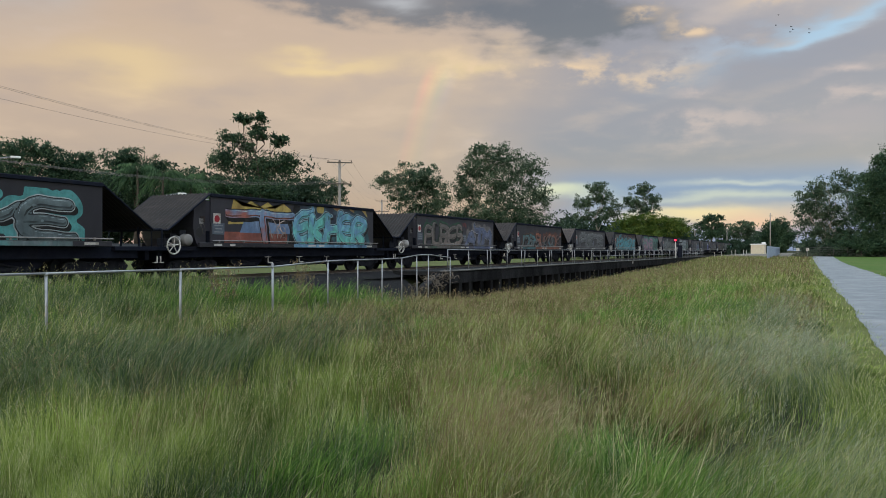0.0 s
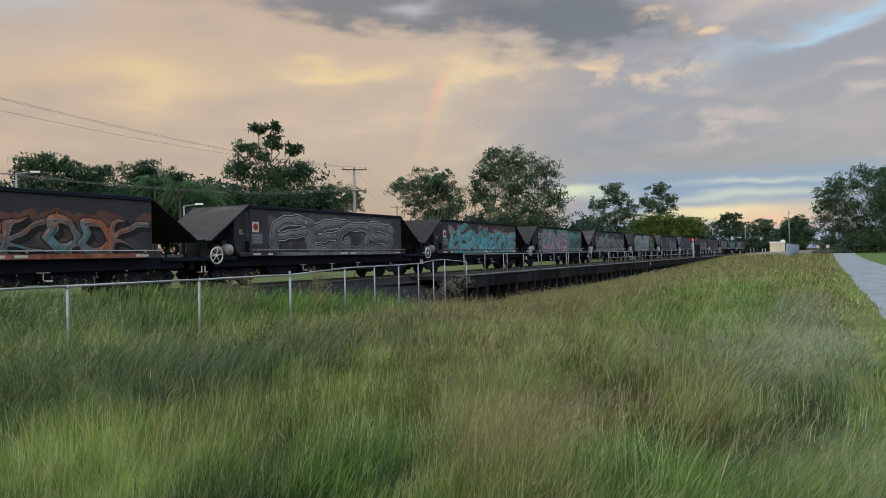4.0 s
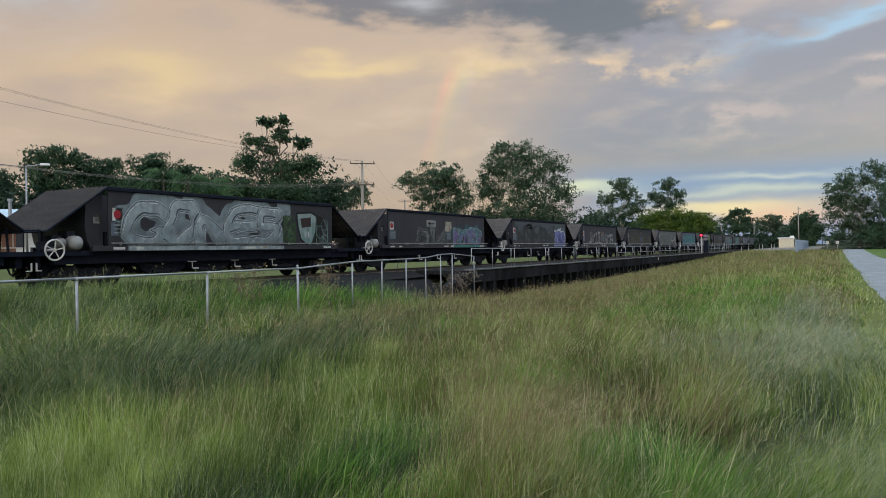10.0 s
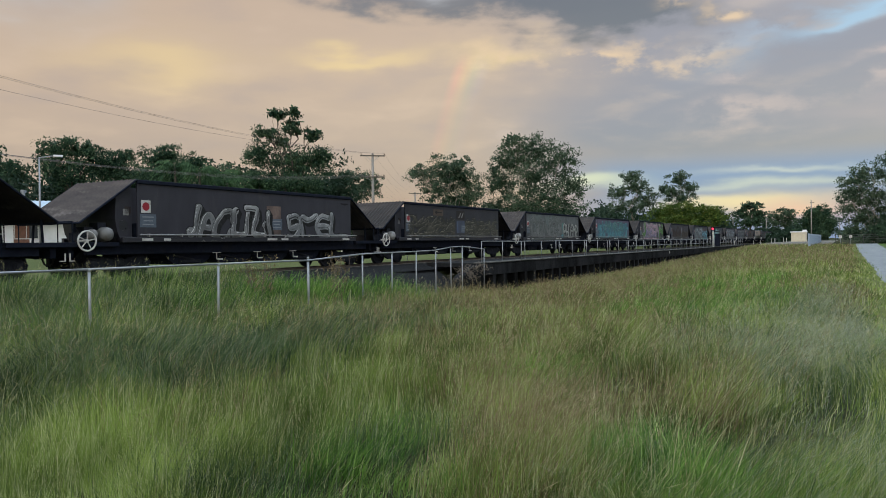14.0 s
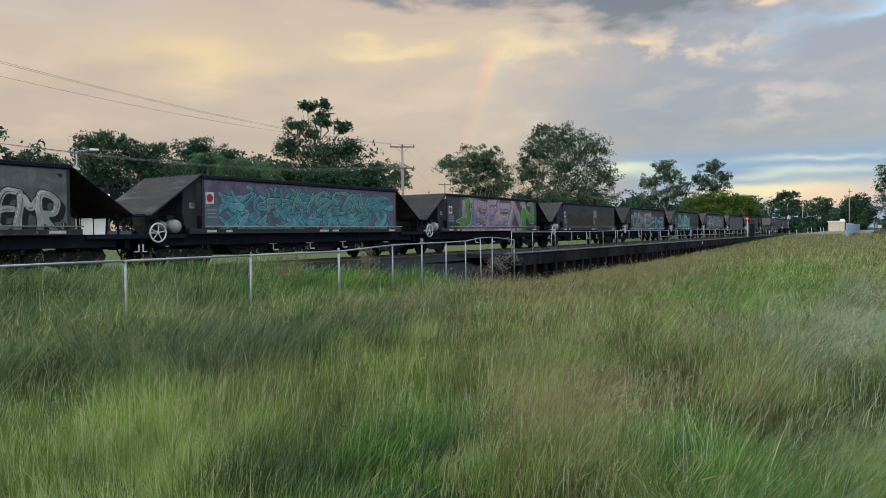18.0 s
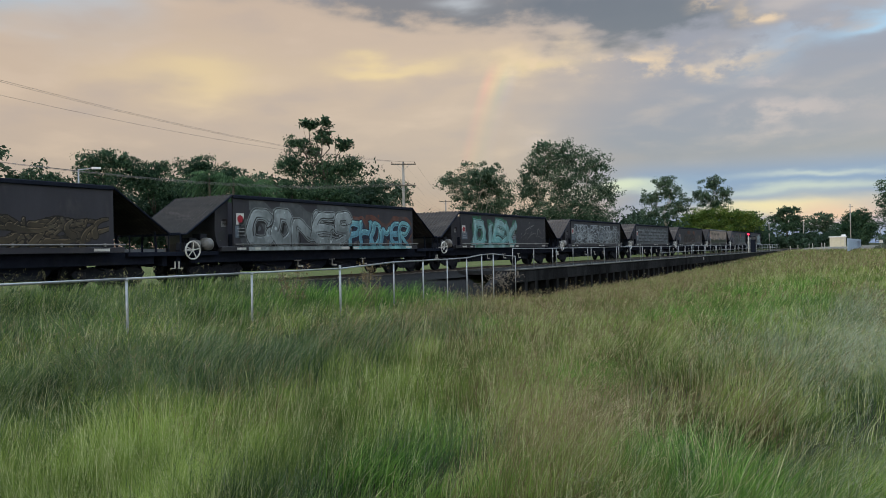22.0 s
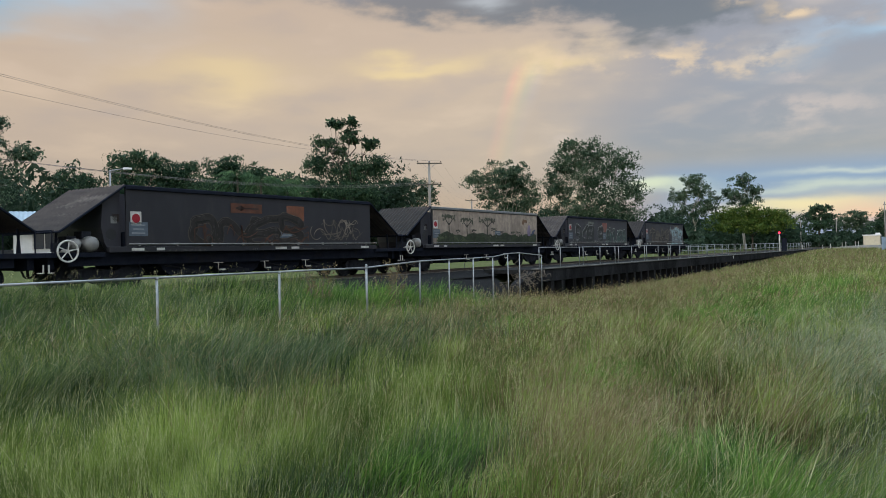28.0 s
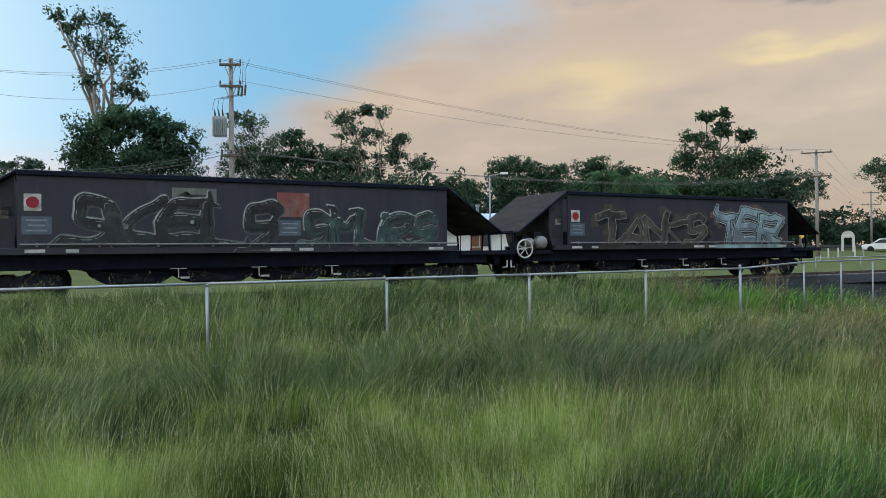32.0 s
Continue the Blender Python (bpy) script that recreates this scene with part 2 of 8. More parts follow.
def surface(name, base, second, rough=0.7, metal=0.0, scale=6.0, stain=None, stain_at=(0.55, 0.7), stain_scale=1.2, stretch=(1, 1, 1), bump=0.3, grain=60.0, own=0.0, translucent=0.0, world=False):
    """A painted, stained or grown surface: two colours mixed by noise, stains at a larger scale, fine relief."""
    m = bpy.data.materials.new(name)
    m.use_nodes = True
    tree = m.node_tree
    make = nodes_of(tree)
    co = make("ShaderNodeNewGeometry").outputs["Position"] if world else make("ShaderNodeTexCoord").outputs["Object"]
    co = make("ShaderNodeMapping", i0=co, Scale=stretch).outputs[0]
    info = make("ShaderNodeObjectInfo").outputs["Random"]
    if not world:
        co = make("ShaderNodeVectorMath", operation="ADD", i0=co, i1=make("ShaderNodeMath", operation="MULTIPLY", i0=info, i1=37.0).outputs[0]).outputs[0]
    n1 = make("ShaderNodeTexNoise", Vector=co, Scale=scale, Detail=5.0, Roughness=0.6).outputs[0]
    n2 = make("ShaderNodeTexNoise", Vector=co, Scale=stain_scale, Detail=6.0, Roughness=0.65, Distortion=0.4).outputs[0]
    n3 = make("ShaderNodeTexNoise", Vector=co, Scale=grain, Detail=3.0).outputs[0]
    spread = make("ShaderNodeMapRange", i0=n1, i1=0.3, i2=0.7).outputs[0]
    col = mix_of(tree, make, spread, tuple(base), tuple(second))
    if stain:
        k = make("ShaderNodeMapRange", i0=n2, i1=stain_at[0], i2=stain_at[1]).outputs[0]
        col = mix_of(tree, make, k, col, tuple(stain))
    if own:
        hsv = make("ShaderNodeHueSaturation", Color=col, Value=make("ShaderNodeMapRange", i0=info, i3=1 - own, i4=1 + own).outputs[0])
        col = hsv.outputs[0]
    col = mix_of(tree, make, make("ShaderNodeMapRange", i0=n3, i1=0.35, i2=0.65, i3=0.0, i4=0.25).outputs[0], col, (0.5, 0.5, 0.5), "OVERLAY")
    b = make("ShaderNodeBsdfPrincipled", **{"Base Color": col, "Metallic": metal, "Specular IOR Level": 0.06 if rough >= 0.85 else 0.2 if rough >= 0.7 else 0.4})
    tree.links.new(make("ShaderNodeMapRange", i0=n2, i3=max(rough - 0.12, 0), i4=min(rough + 0.12, 1)).outputs[0], b.inputs["Roughness"])
    if bump:
        tree.links.new(make("ShaderNodeBump", Strength=bump, Distance=0.02, Height=n3).outputs[0], b.inputs["Normal"])
    out = make("ShaderNodeOutputMaterial")
    tree.links.new(b.outputs[0], out.inputs[0])
    return m


def foliage(name, dark, light, tip=None, see_through=0.35, patch_scale=0.25, rough=0.6, own=0.6):
    """Leaves and blades: each one its own shade, with larger patches across the plants."""
    m = bpy.data.materials.new(name)
    m.use_nodes = True
    tree = m.node_tree
    make = nodes_of(tree)
    geo = make("ShaderNodeNewGeometry")
    isl = geo.outputs["Random Per Island"]
    patch = make("ShaderNodeTexNoise", Vector=geo.outputs["Position"], Scale=patch_scale, Detail=4.0).outputs[0]
    broad = make("ShaderNodeTexNoise", Vector=geo.outputs["Position"], Scale=patch_scale * 4.5, Detail=2.0).outputs[0]
    k = make("ShaderNodeMath", operation="ADD", i0=make("ShaderNodeMath", operation="MULTIPLY", i0=isl, i1=own).outputs[0], i1=make("ShaderNodeMapRange", i0=patch, i1=0.35, i2=0.65, i3=-0.30, i4=0.36).outputs[0]).outputs[0]
    k = make("ShaderNodeMath", operation="ADD", i0=k, i1=make("ShaderNodeMapRange", i0=broad, i1=0.35, i2=0.65, i3=-0.32, i4=0.32).outputs[0]).outputs[0]
    k = make("ShaderNodeClamp", i0=k).outputs[0]
    col = mix_of(tree, make, k, tuple(dark), tuple(light))
    if tip:
        col = mix_of(tree, make, make("ShaderNodeMapRange", i0=isl, i1=0.80, i2=0.88).outputs[0], col, tuple(tip))
    b = make("ShaderNodeBsdfPrincipled", **{"Base Color": col, "Roughness": rough, "Specular IOR Level": 0.12})
    tr = make("ShaderNodeBsdfTranslucent", Color=col)
    out = make("ShaderNodeOutputMaterial")
    tree.links.new(make("ShaderNodeMixShader", i0=see_through, i1=b.outputs[0], i2=tr.outputs[0]).outputs[0], out.inputs[0])
    return m


def glowing(name, colour, strength):
    m = bpy.data.materials.new(name)
    m.use_nodes = True
    make = nodes_of(m.node_tree)
    e = make("ShaderNodeEmission", Color=colour, Strength=strength)
    m.node_tree.links.new(e.outputs[0], make("ShaderNodeOutputMaterial").inputs[0])
    return m


def plain(name, colour, rough=0.6, metal=0.0):
    return surface(name, colour, tuple(c * 0.8 for c in colour), rough, metal, scale=9.0, bump=0.1)


def spray(name, colour, second):
    """Sprayed paint: one tone fades softly into the other, with dust, rain streaks and worn places over it."""
    grey = [sum(c) / 3 for c in (colour, second)]
    colour, second = (tuple(0.80 * (0.82 * v + 0.18 * g) for v in c) for c, g in zip((colour, second), grey))
    m = bpy.data.materials.new(name)
    m.use_nodes = True
    tree = m.node_tree
    make = nodes_of(tree)
    co = make("ShaderNodeTexCoord").outputs["Object"]
    co = make("ShaderNodeVectorMath", operation="ADD", i0=co, i1=make("ShaderNodeMath", operation="MULTIPLY", i0=make("ShaderNodeObjectInfo").outputs["Random"], i1=41.0).outputs[0]).outputs[0]
    soft = make("ShaderNodeTexNoise", Vector=co, Scale=1.15, Detail=2.0, Roughness=0.4, Distortion=0.6).outputs[0]
    # the first tone lies above, the second below
    rise = make("ShaderNodeMapRange", i0=make("ShaderNodeSeparateXYZ", i0=make("ShaderNodeTexCoord").outputs["Object"]).outputs[2], i1=2.6, i2=1.3, i3=-0.14, i4=0.14).outputs[0]
    soft_rise = make("ShaderNodeMath", operation="ADD", i0=soft, i1=rise).outputs[0]
    col = mix_of(tree, make, make("ShaderNodeMapRange", i0=soft_rise, i1=0.38, i2=0.62).outputs[0], tuple(colour), tuple(second))
    mist = make("ShaderNodeTexNoise", Vector=co, Scale=2.6, Detail=2.0, Distortion=0.8).outputs[0]
    col = mix_of(tree, make, make("ShaderNodeMapRange", i0=mist, i1=0.42, i2=0.72, i3=0.0, i4=0.5).outputs[0], col, tuple(0.4 * v for v in colour))
    col = mix_of(tree, make, make("ShaderNodeMapRange", i0=mist, i1=0.45, i2=0.28, i3=0.0, i4=0.35).outputs[0], col, tuple(min(0.75, 1.5 * v + 0.05) for v in second))
    rain = make("ShaderNodeTexNoise", Vector=make("ShaderNodeMapping", i0=co, Scale=(1, 4, 0.5)).outputs[0], Scale=1.2, Detail=6.0, Roughness=0.65).outputs[0]
    col = mix_of(tree, make, make("ShaderNodeMapRange", i0=rain, i1=0.46, i2=0.78, i3=0.0, i4=0.45).outputs[0], col, (0.030, 0.026, 0.025))
    fine = make("ShaderNodeTexNoise", Vector=co, Scale=14.0, Detail=5.0, Roughness=0.7).outputs[0]
    col = mix_of(tree, make, make("ShaderNodeMapRange", i0=fine, i1=0.52, i2=0.74, i3=0.0, i4=0.35).outputs[0], col, (0.035, 0.031, 0.030))
    b = make("ShaderNodeBsdfPrincipled", **{"Base Color": col, "Roughness": 0.6, "Specular IOR Level": 0.3})
    tree.links.new(b.outputs[0], make("ShaderNodeOutputMaterial").inputs[0])
    return m


MAT = {}
MAT["side"] = surface("dark_wagon_paint", (0.0165, 0.016, 0.0225), (0.028, 0.0262, 0.034), 0.55, scale=1.3, stain=(0.052, 0.045, 0.046), stain_at=(0.56, 0.8), stain_scale=1.1, stretch=(1, 1, 0.35), bump=0.15, own=0.25)
MAT["hood"] = surface("rusty_sheet", (0.020, 0.016, 0.016), (0.042, 0.033, 0.030), 0.75, scale=1.8, stain=(0.11, 0.092, 0.085), stain_at=(0.55, 0.8), stain_scale=0.8, stretch=(0.6, 2.5, 1), bump=0.2, own=0.55)
MAT["frame"] = surface("black_underframe", (0.0085, 0.0108, 0.0190), (0.0140, 0.0165, 0.0265), 0.88, scale=4.0, stain=(0.017, 0.0165, 0.020), bump=0.3)
MAT["bogie"] = surface("dusty_bogie_steel", (0.012, 0.0135, 0.0195), (0.028, 0.0295, 0.036), 0.88, scale=5.0, bump=0.4)
MAT["whitepaint"] = surface("chalky_white_paint", (0.55, 0.54, 0.52), (0.38, 0.36, 0.34), 0.6, scale=7.0, stain=(0.22, 0.19, 0.16), bump=0.1)
MAT["tank"] = surface("grey_tank_paint", (0.24, 0.235, 0.235), (0.14, 0.135, 0.13), 0.5, scale=3.0, stain=(0.12, 0.085, 0.065), bump=0.1, own=0.4)
MAT["red"] = plain("red_disc_paint", (0.27, 0.011, 0.022), 0.5)
MAT["datapanel"] = surface("blue_grey_stencil_panel", (0.06, 0.075, 0.10), (0.09, 0.11, 0.14), 0.6, bump=0.05)
MAT["bars"] = plain("faded_stencil_paint", (0.22, 0.23, 0.25))
MAT["galv"] = surface("galvanised_tube", (0.30, 0.31, 0.33), (0.21, 0.22, 0.24), 0.45, 0.5, scale=12.0, bump=0.05)
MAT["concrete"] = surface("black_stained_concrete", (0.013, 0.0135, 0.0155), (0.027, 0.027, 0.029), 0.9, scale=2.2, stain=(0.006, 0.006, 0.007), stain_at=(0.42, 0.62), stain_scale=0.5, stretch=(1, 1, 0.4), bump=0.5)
MAT["coping"] = surface("weathered_coping", (0.15, 0.148, 0.143), (0.10, 0.098, 0.094), 0.9, scale=3.0, stain=(0.05, 0.049, 0.047), bump=0.4)
MAT["asphalt"] = surface("old_asphalt", (0.020, 0.020, 0.022), (0.034, 0.034, 0.035), 0.9, scale=3.0, bump=0.6, grain=120, world=True)
MAT["ballast"] = surface("dark_ballast", (0.028, 0.028, 0.030), (0.014, 0.014, 0.015), 0.95, scale=14.0, stain=(0.02, 0.019, 0.019), bump=1.0, grain=40, world=True)
MAT["rail"] = surface("rail_steel", (0.10, 0.075, 0.06), (0.16, 0.12, 0.10), 0.45, 0.7, bump=0.1)
MAT["sleeper"] = surface("grey_sleeper", (0.18, 0.165, 0.15), (0.10, 0.09, 0.085), 0.9, bump=0.4)
MAT["gravelpath"] = surface("bluish_gravel", (0.205, 0.218, 0.232), (0.145, 0.153, 0.163), 0.95, scale=2.2, stain=(0.26, 0.265, 0.265), stain_at=(0.45, 0.75), stain_scale=0.6, bump=0.35, grain=70, world=True)
MAT["pole"] = surface("grey_pole_timber", (0.30, 0.28, 0.26), (0.19, 0.175, 0.16), 0.85, scale=5.0, stretch=(4, 4, 0.3), bump=0.4)
MAT["arm"] = surface("crossarm_timber", (0.13, 0.115, 0.10), (0.08, 0.07, 0.062), 0.85, scale=5.0, bump=0.3)
MAT["wire"] = plain("cable", (0.10, 0.085, 0.08), 0.5)
MAT["porcelain"] = plain("brown_insulator", (0.08, 0.05, 0.04), 0.25)
MAT["transformer"] = surface("grey_transformer", (0.30, 0.32, 0.34), (0.22, 0.24, 0.25), 0.45, bump=0.1)
MAT["bark"] = surface("gum_bark", (0.34, 0.31, 0.27), (0.2, 0.175, 0.15), 0.85, scale=2.0, stain=(0.45, 0.42, 0.38), stretch=(1, 1, 0.3), bump=0.4)
MAT["darkbark"] = surface("dark_bark", (0.10, 0.085, 0.07), (0.06, 0.05, 0.042), 0.9, scale=4.0, stretch=(1, 1, 0.3), bump=0.6)
MAT["gum"] = foliage("gum_leaves", (0.036, 0.066, 0.040), (0.100, 0.145, 0.082), (0.135, 0.180, 0.115), own=0.4)
MAT["darkleaf"] = foliage("dark_leaves", (0.024, 0.052, 0.031), (0.070, 0.120, 0.060), (0.092, 0.146, 0.076), own=0.4)
MAT["brightleaf"] = foliage("yellow_green_leaves", (0.040, 0.075, 0.014), (0.115, 0.160, 0.028), (0.16, 0.19, 0.04), own=0.4)
MAT["palm"] = foliage("palm_fronds", (0.035, 0.072, 0.034), (0.095, 0.165, 0.07))
MAT["farleaf"] = foliage("far_woods", (0.018, 0.036, 0.022), (0.048, 0.076, 0.044), patch_scale=0.05)
MAT["blade"] = foliage("green_grass", (0.062, 0.098, 0.018), (0.335, 0.430, 0.104), (0.52, 0.52, 0.27), 0.45, 0.5)
MAT["darkblade"] = foliage("dark_and_shade_grass", (0.024, 0.052, 0.018), (0.125, 0.185, 0.084), (0.25, 0.265, 0.18), 0.4, 0.4)
MAT["lush"] = foliage("lush_grass", (0.048, 0.112, 0.020), (0.195, 0.345, 0.060), (0.30, 0.42, 0.13), 0.4, 0.8)
MAT["seed"] = foliage("reddish_seed_heads", (0.105, 0.076, 0.036), (0.250, 0.196, 0.104), (0.43, 0.34, 0.21), 0.3, 0.5)
MAT["haze"] = foliage("feathery_panicles", (0.12, 0.155, 0.092), (0.31, 0.345, 0.235), (0.48, 0.49, 0.37), 0.3, 0.6)
MAT["straw"] = foliage("straw_stems", (0.24, 0.23, 0.10), (0.46, 0.42, 0.235), (0.60, 0.53, 0.33), 0.3, 0.6)
MAT["cream"] = surface("cream_wall", (0.62, 0.55, 0.42), (0.55, 0.48, 0.36), 0.8, scale=2.0, bump=0.1)
MAT["white"] = surface("white_wall", (0.72, 0.72, 0.72), (0.62, 0.62, 0.63), 0.7, scale=2.0, bump=0.1)
MAT["blueroof"] = surface("pale_blue_roof", (0.36, 0.44, 0.52), (0.28, 0.35, 0.43), 0.45, 0.2, scale=2.0, bump=0.1)
MAT["bluefence"] = surface("blue_grey_sheet_fence", (0.30, 0.37, 0.47), (0.24, 0.30, 0.39), 0.5, bump=0.1)
MAT["dark"] = plain("dark_opening", (0.02, 0.02, 0.022), 0.3)
MAT["glass"] = plain("dark_glass", (0.03, 0.035, 0.045), 0.08)
MAT["brick"] = surface("dark_brick", (0.20, 0.10, 0.07), (0.13, 0.07, 0.05), 0.85, bump=0.3)
MAT["yellow"] = plain("yellow_sign", (0.75, 0.42, 0.02), 0.5)
MAT["carwhite"] = plain("white_car_paint", (0.70, 0.71, 0.73), 0.25)
MAT["rubber"] = plain("tyre_rubber", (0.02, 0.02, 0.02), 0.8)
MAT["redlight"] = glowing("red_signal_light", (1.0, 0.025, 0.05), 4.0)
MAT["warmlight"] = glowing("warm_lamp", (1.0, 0.72, 0.36), 6.0)
MAT["twig"] = surface("dead_twigs", (0.17, 0.14, 0.115), (0.1, 0.085, 0.07), 0.9, bump=0.3)
MAT["paletrim"] = surface("pale_grey_trim", (0.16, 0.165, 0.17), (0.10, 0.105, 0.11), 0.6, scale=3.0, stain=(0.06, 0.055, 0.05), bump=0.1)
MAT["feather"] = plain("dark_feather", (0.03, 0.03, 0.034), 0.8)
MAT["woodpost"] = surface("dark_fence", (0.05, 0.05, 0.05), (0.09, 0.088, 0.085), 0.8, bump=0.2)


# ---- shapes ----
def box(bm, c, s, m=None):
    r = bmesh.ops.create_cube(bm, size=1.0, matrix=(m or Matrix()) @ Matrix.Translation(c) @ Matrix.Diagonal((*s, 1)))
    return r["verts"]


def tube(bm, a, b, r, r2=None, n=8, caps=True):
    a, b = Vector(a), Vector(b)
    d = b - a
    m = Matrix.Translation((a + b) / 2) @ d.to_track_quat("Z", "Y").to_matrix().to_4x4()
    bmesh.ops.create_cone(bm, cap_ends=caps, segments=n, radius1=r, radius2=r if r2 is None else r2, depth=d.length, matrix=m)


def ring(bm, c, axis, radius, r, n=20, k=6):
    """A torus round an axis, 0 = x, 1 = y, 2 = z."""
    rows = []
    for i in range(n):
        a = 2 * math.pi * i / n
        row = []
        for j in range(k):
            b = 2 * math.pi * j / k
            q = radius + r * math.cos(b)
            p = [r * math.sin(b), q * math.cos(a), q * math.sin(a)]
            p = p[-axis:] + p[:-axis] if axis else p
            row.append(bm.verts.new(Vector(c) + Vector(p)))
        rows.append(row)
    for i in range(n):
        for j in range(k):
            bm.faces.new((rows[i][j], rows[i][(j + 1) % k], rows[(i + 1) % n][(j + 1) % k], rows[(i + 1) % n][j]))


def prism(bm, outline, axis, lo, hi):
    """A flat outline (pairs) pushed along an axis."""
    def at(p, v):
        q = list(p)
        q.insert(axis, v)
        return bm.verts.new(q)
    a, b = [at(p, lo) for p in outline], [at(p, hi) for p in outline]
    n = len(a)
    bm.faces.new(a)
    bm.faces.new(b[::-1])
    for i in range(n):
        bm.faces.new((a[i], b[i], b[(i + 1) % n], a[(i + 1) % n]))
    bmesh.ops.recalc_face_normals(bm, faces=bm.faces[:])


def sweep(bm, pts, radii, n=6):
    """One connected tube along a line of points."""
    rows = []
    for i, p in enumerate(pts):
        d = (pts[min(i + 1, len(pts) - 1)] - pts[max(i - 1, 0)]).normalized()
        u = d.cross(Vector((0, 0, 1)) if abs(d.z) < 0.9 else Vector((1, 0, 0))).normalized()
        v = d.cross(u)
        rows.append([bm.verts.new(p + (u * math.cos(2 * math.pi * k / n) + v * math.sin(2 * math.pi * k / n)) * radii[i]) for k in range(n)])
    for a, b in zip(rows, rows[1:]):
        for k in range(n):
            bm.faces.new((a[k], b[k], b[(k + 1) % n], a[(k + 1) % n]))
    bm.faces.new(rows[0])
    bm.faces.new(rows[-1][::-1])


def bevel(bm, w=0.01, seg=1):
    bmesh.ops.bevel(bm, geom=[e for e in bm.edges if e.is_manifold and e.calc_face_angle(0) > 0.6], offset=w, segments=seg, affect="EDGES", profile=0.5)


def mesh_from(name, bm, material, smooth=False):
    me = bpy.data.meshes.new(name)
    bm.normal_update()
    bm.to_mesh(me)
    bm.free()
    me.materials.append(material)
    if smooth:
        me.shade_smooth()
    return me


def part(name, bm, material, parent, label="", m=None, smooth=False):
    me = bm if isinstance(bm, bpy.types.Mesh) else mesh_from(name, bm, material, smooth)
    ob = new(name, me)
    ob.parent = parent
    if m is not None:
        ob.matrix_local = m
    if label:
        ob["label"] = label
    return ob


def thing(name, label, category, at=(0, 0, 0), group="", turn=0.0):
    ob = new(name)
    ob.empty_display_size = 0.2
    ob.matrix_basis = pose(*at, 0, 0, turn)
    return tagged(ob, label, category, group)


def arrays_mesh(name, co, faces, material, smooth=False):
    """A mesh from numpy arrays: points (n, 3) and triangles or quads (m, k)."""
    me = bpy.data.meshes.new(name)
    k = faces.shape[1]
    me.vertices.add(len(co))
    me.vertices.foreach_set("co", np.ascontiguousarray(co, np.float32).ravel())
    me.loops.add(faces.size)
    me.loops.foreach_set("vertex_index", np.ascontiguousarray(faces, np.int32).ravel())
    me.polygons.add(len(faces))
    me.polygons.foreach_set("loop_start", np.arange(0, faces.size, k, dtype=np.int32))
    me.update(calc_edges=True)
    me.materials.append(material)
    if smooth:
        me.shade_smooth()
    return me


def smooth(v, a, b):
    t = np.clip((np.asarray(v, float) - a) / (b - a), 0, 1)
    return t * t * (3 - 2 * t)


# ---- ground ----
RAIL = 0.65
TRACK = -21.1
WALL = -16.3
DECK = 0.60


def height(x, y):
    x, y = np.asarray(x, float), np.asarray(y, float)
    along = smooth(y, 13, 32)
    field = -0.95 * along * smooth(-x, 4, 15) * (1 - smooth(y, 38, 125))
    start = 12.6 + 4.0 * along
    bank = smooth(-x, start, start + 5.5 - 2.7 * along)
    z = field + (0.42 - field) * bank
    z = z + (0.85 - 0.0) * smooth(y, 95, 185) * (1 - smooth(-x, 14, 19))
    z = z + 1.9 * smooth(-x, 30, 62) + 1.2 * smooth(-x, 90, 300)
    near = 1 - smooth(np.hypot(x, y), 40, 90)
    z = z + near * (x < 0.9) * 0.05 * np.sin(x * 1.3 + 0.4 * y) * np.sin(0.9 * y + 1.0)
    return z


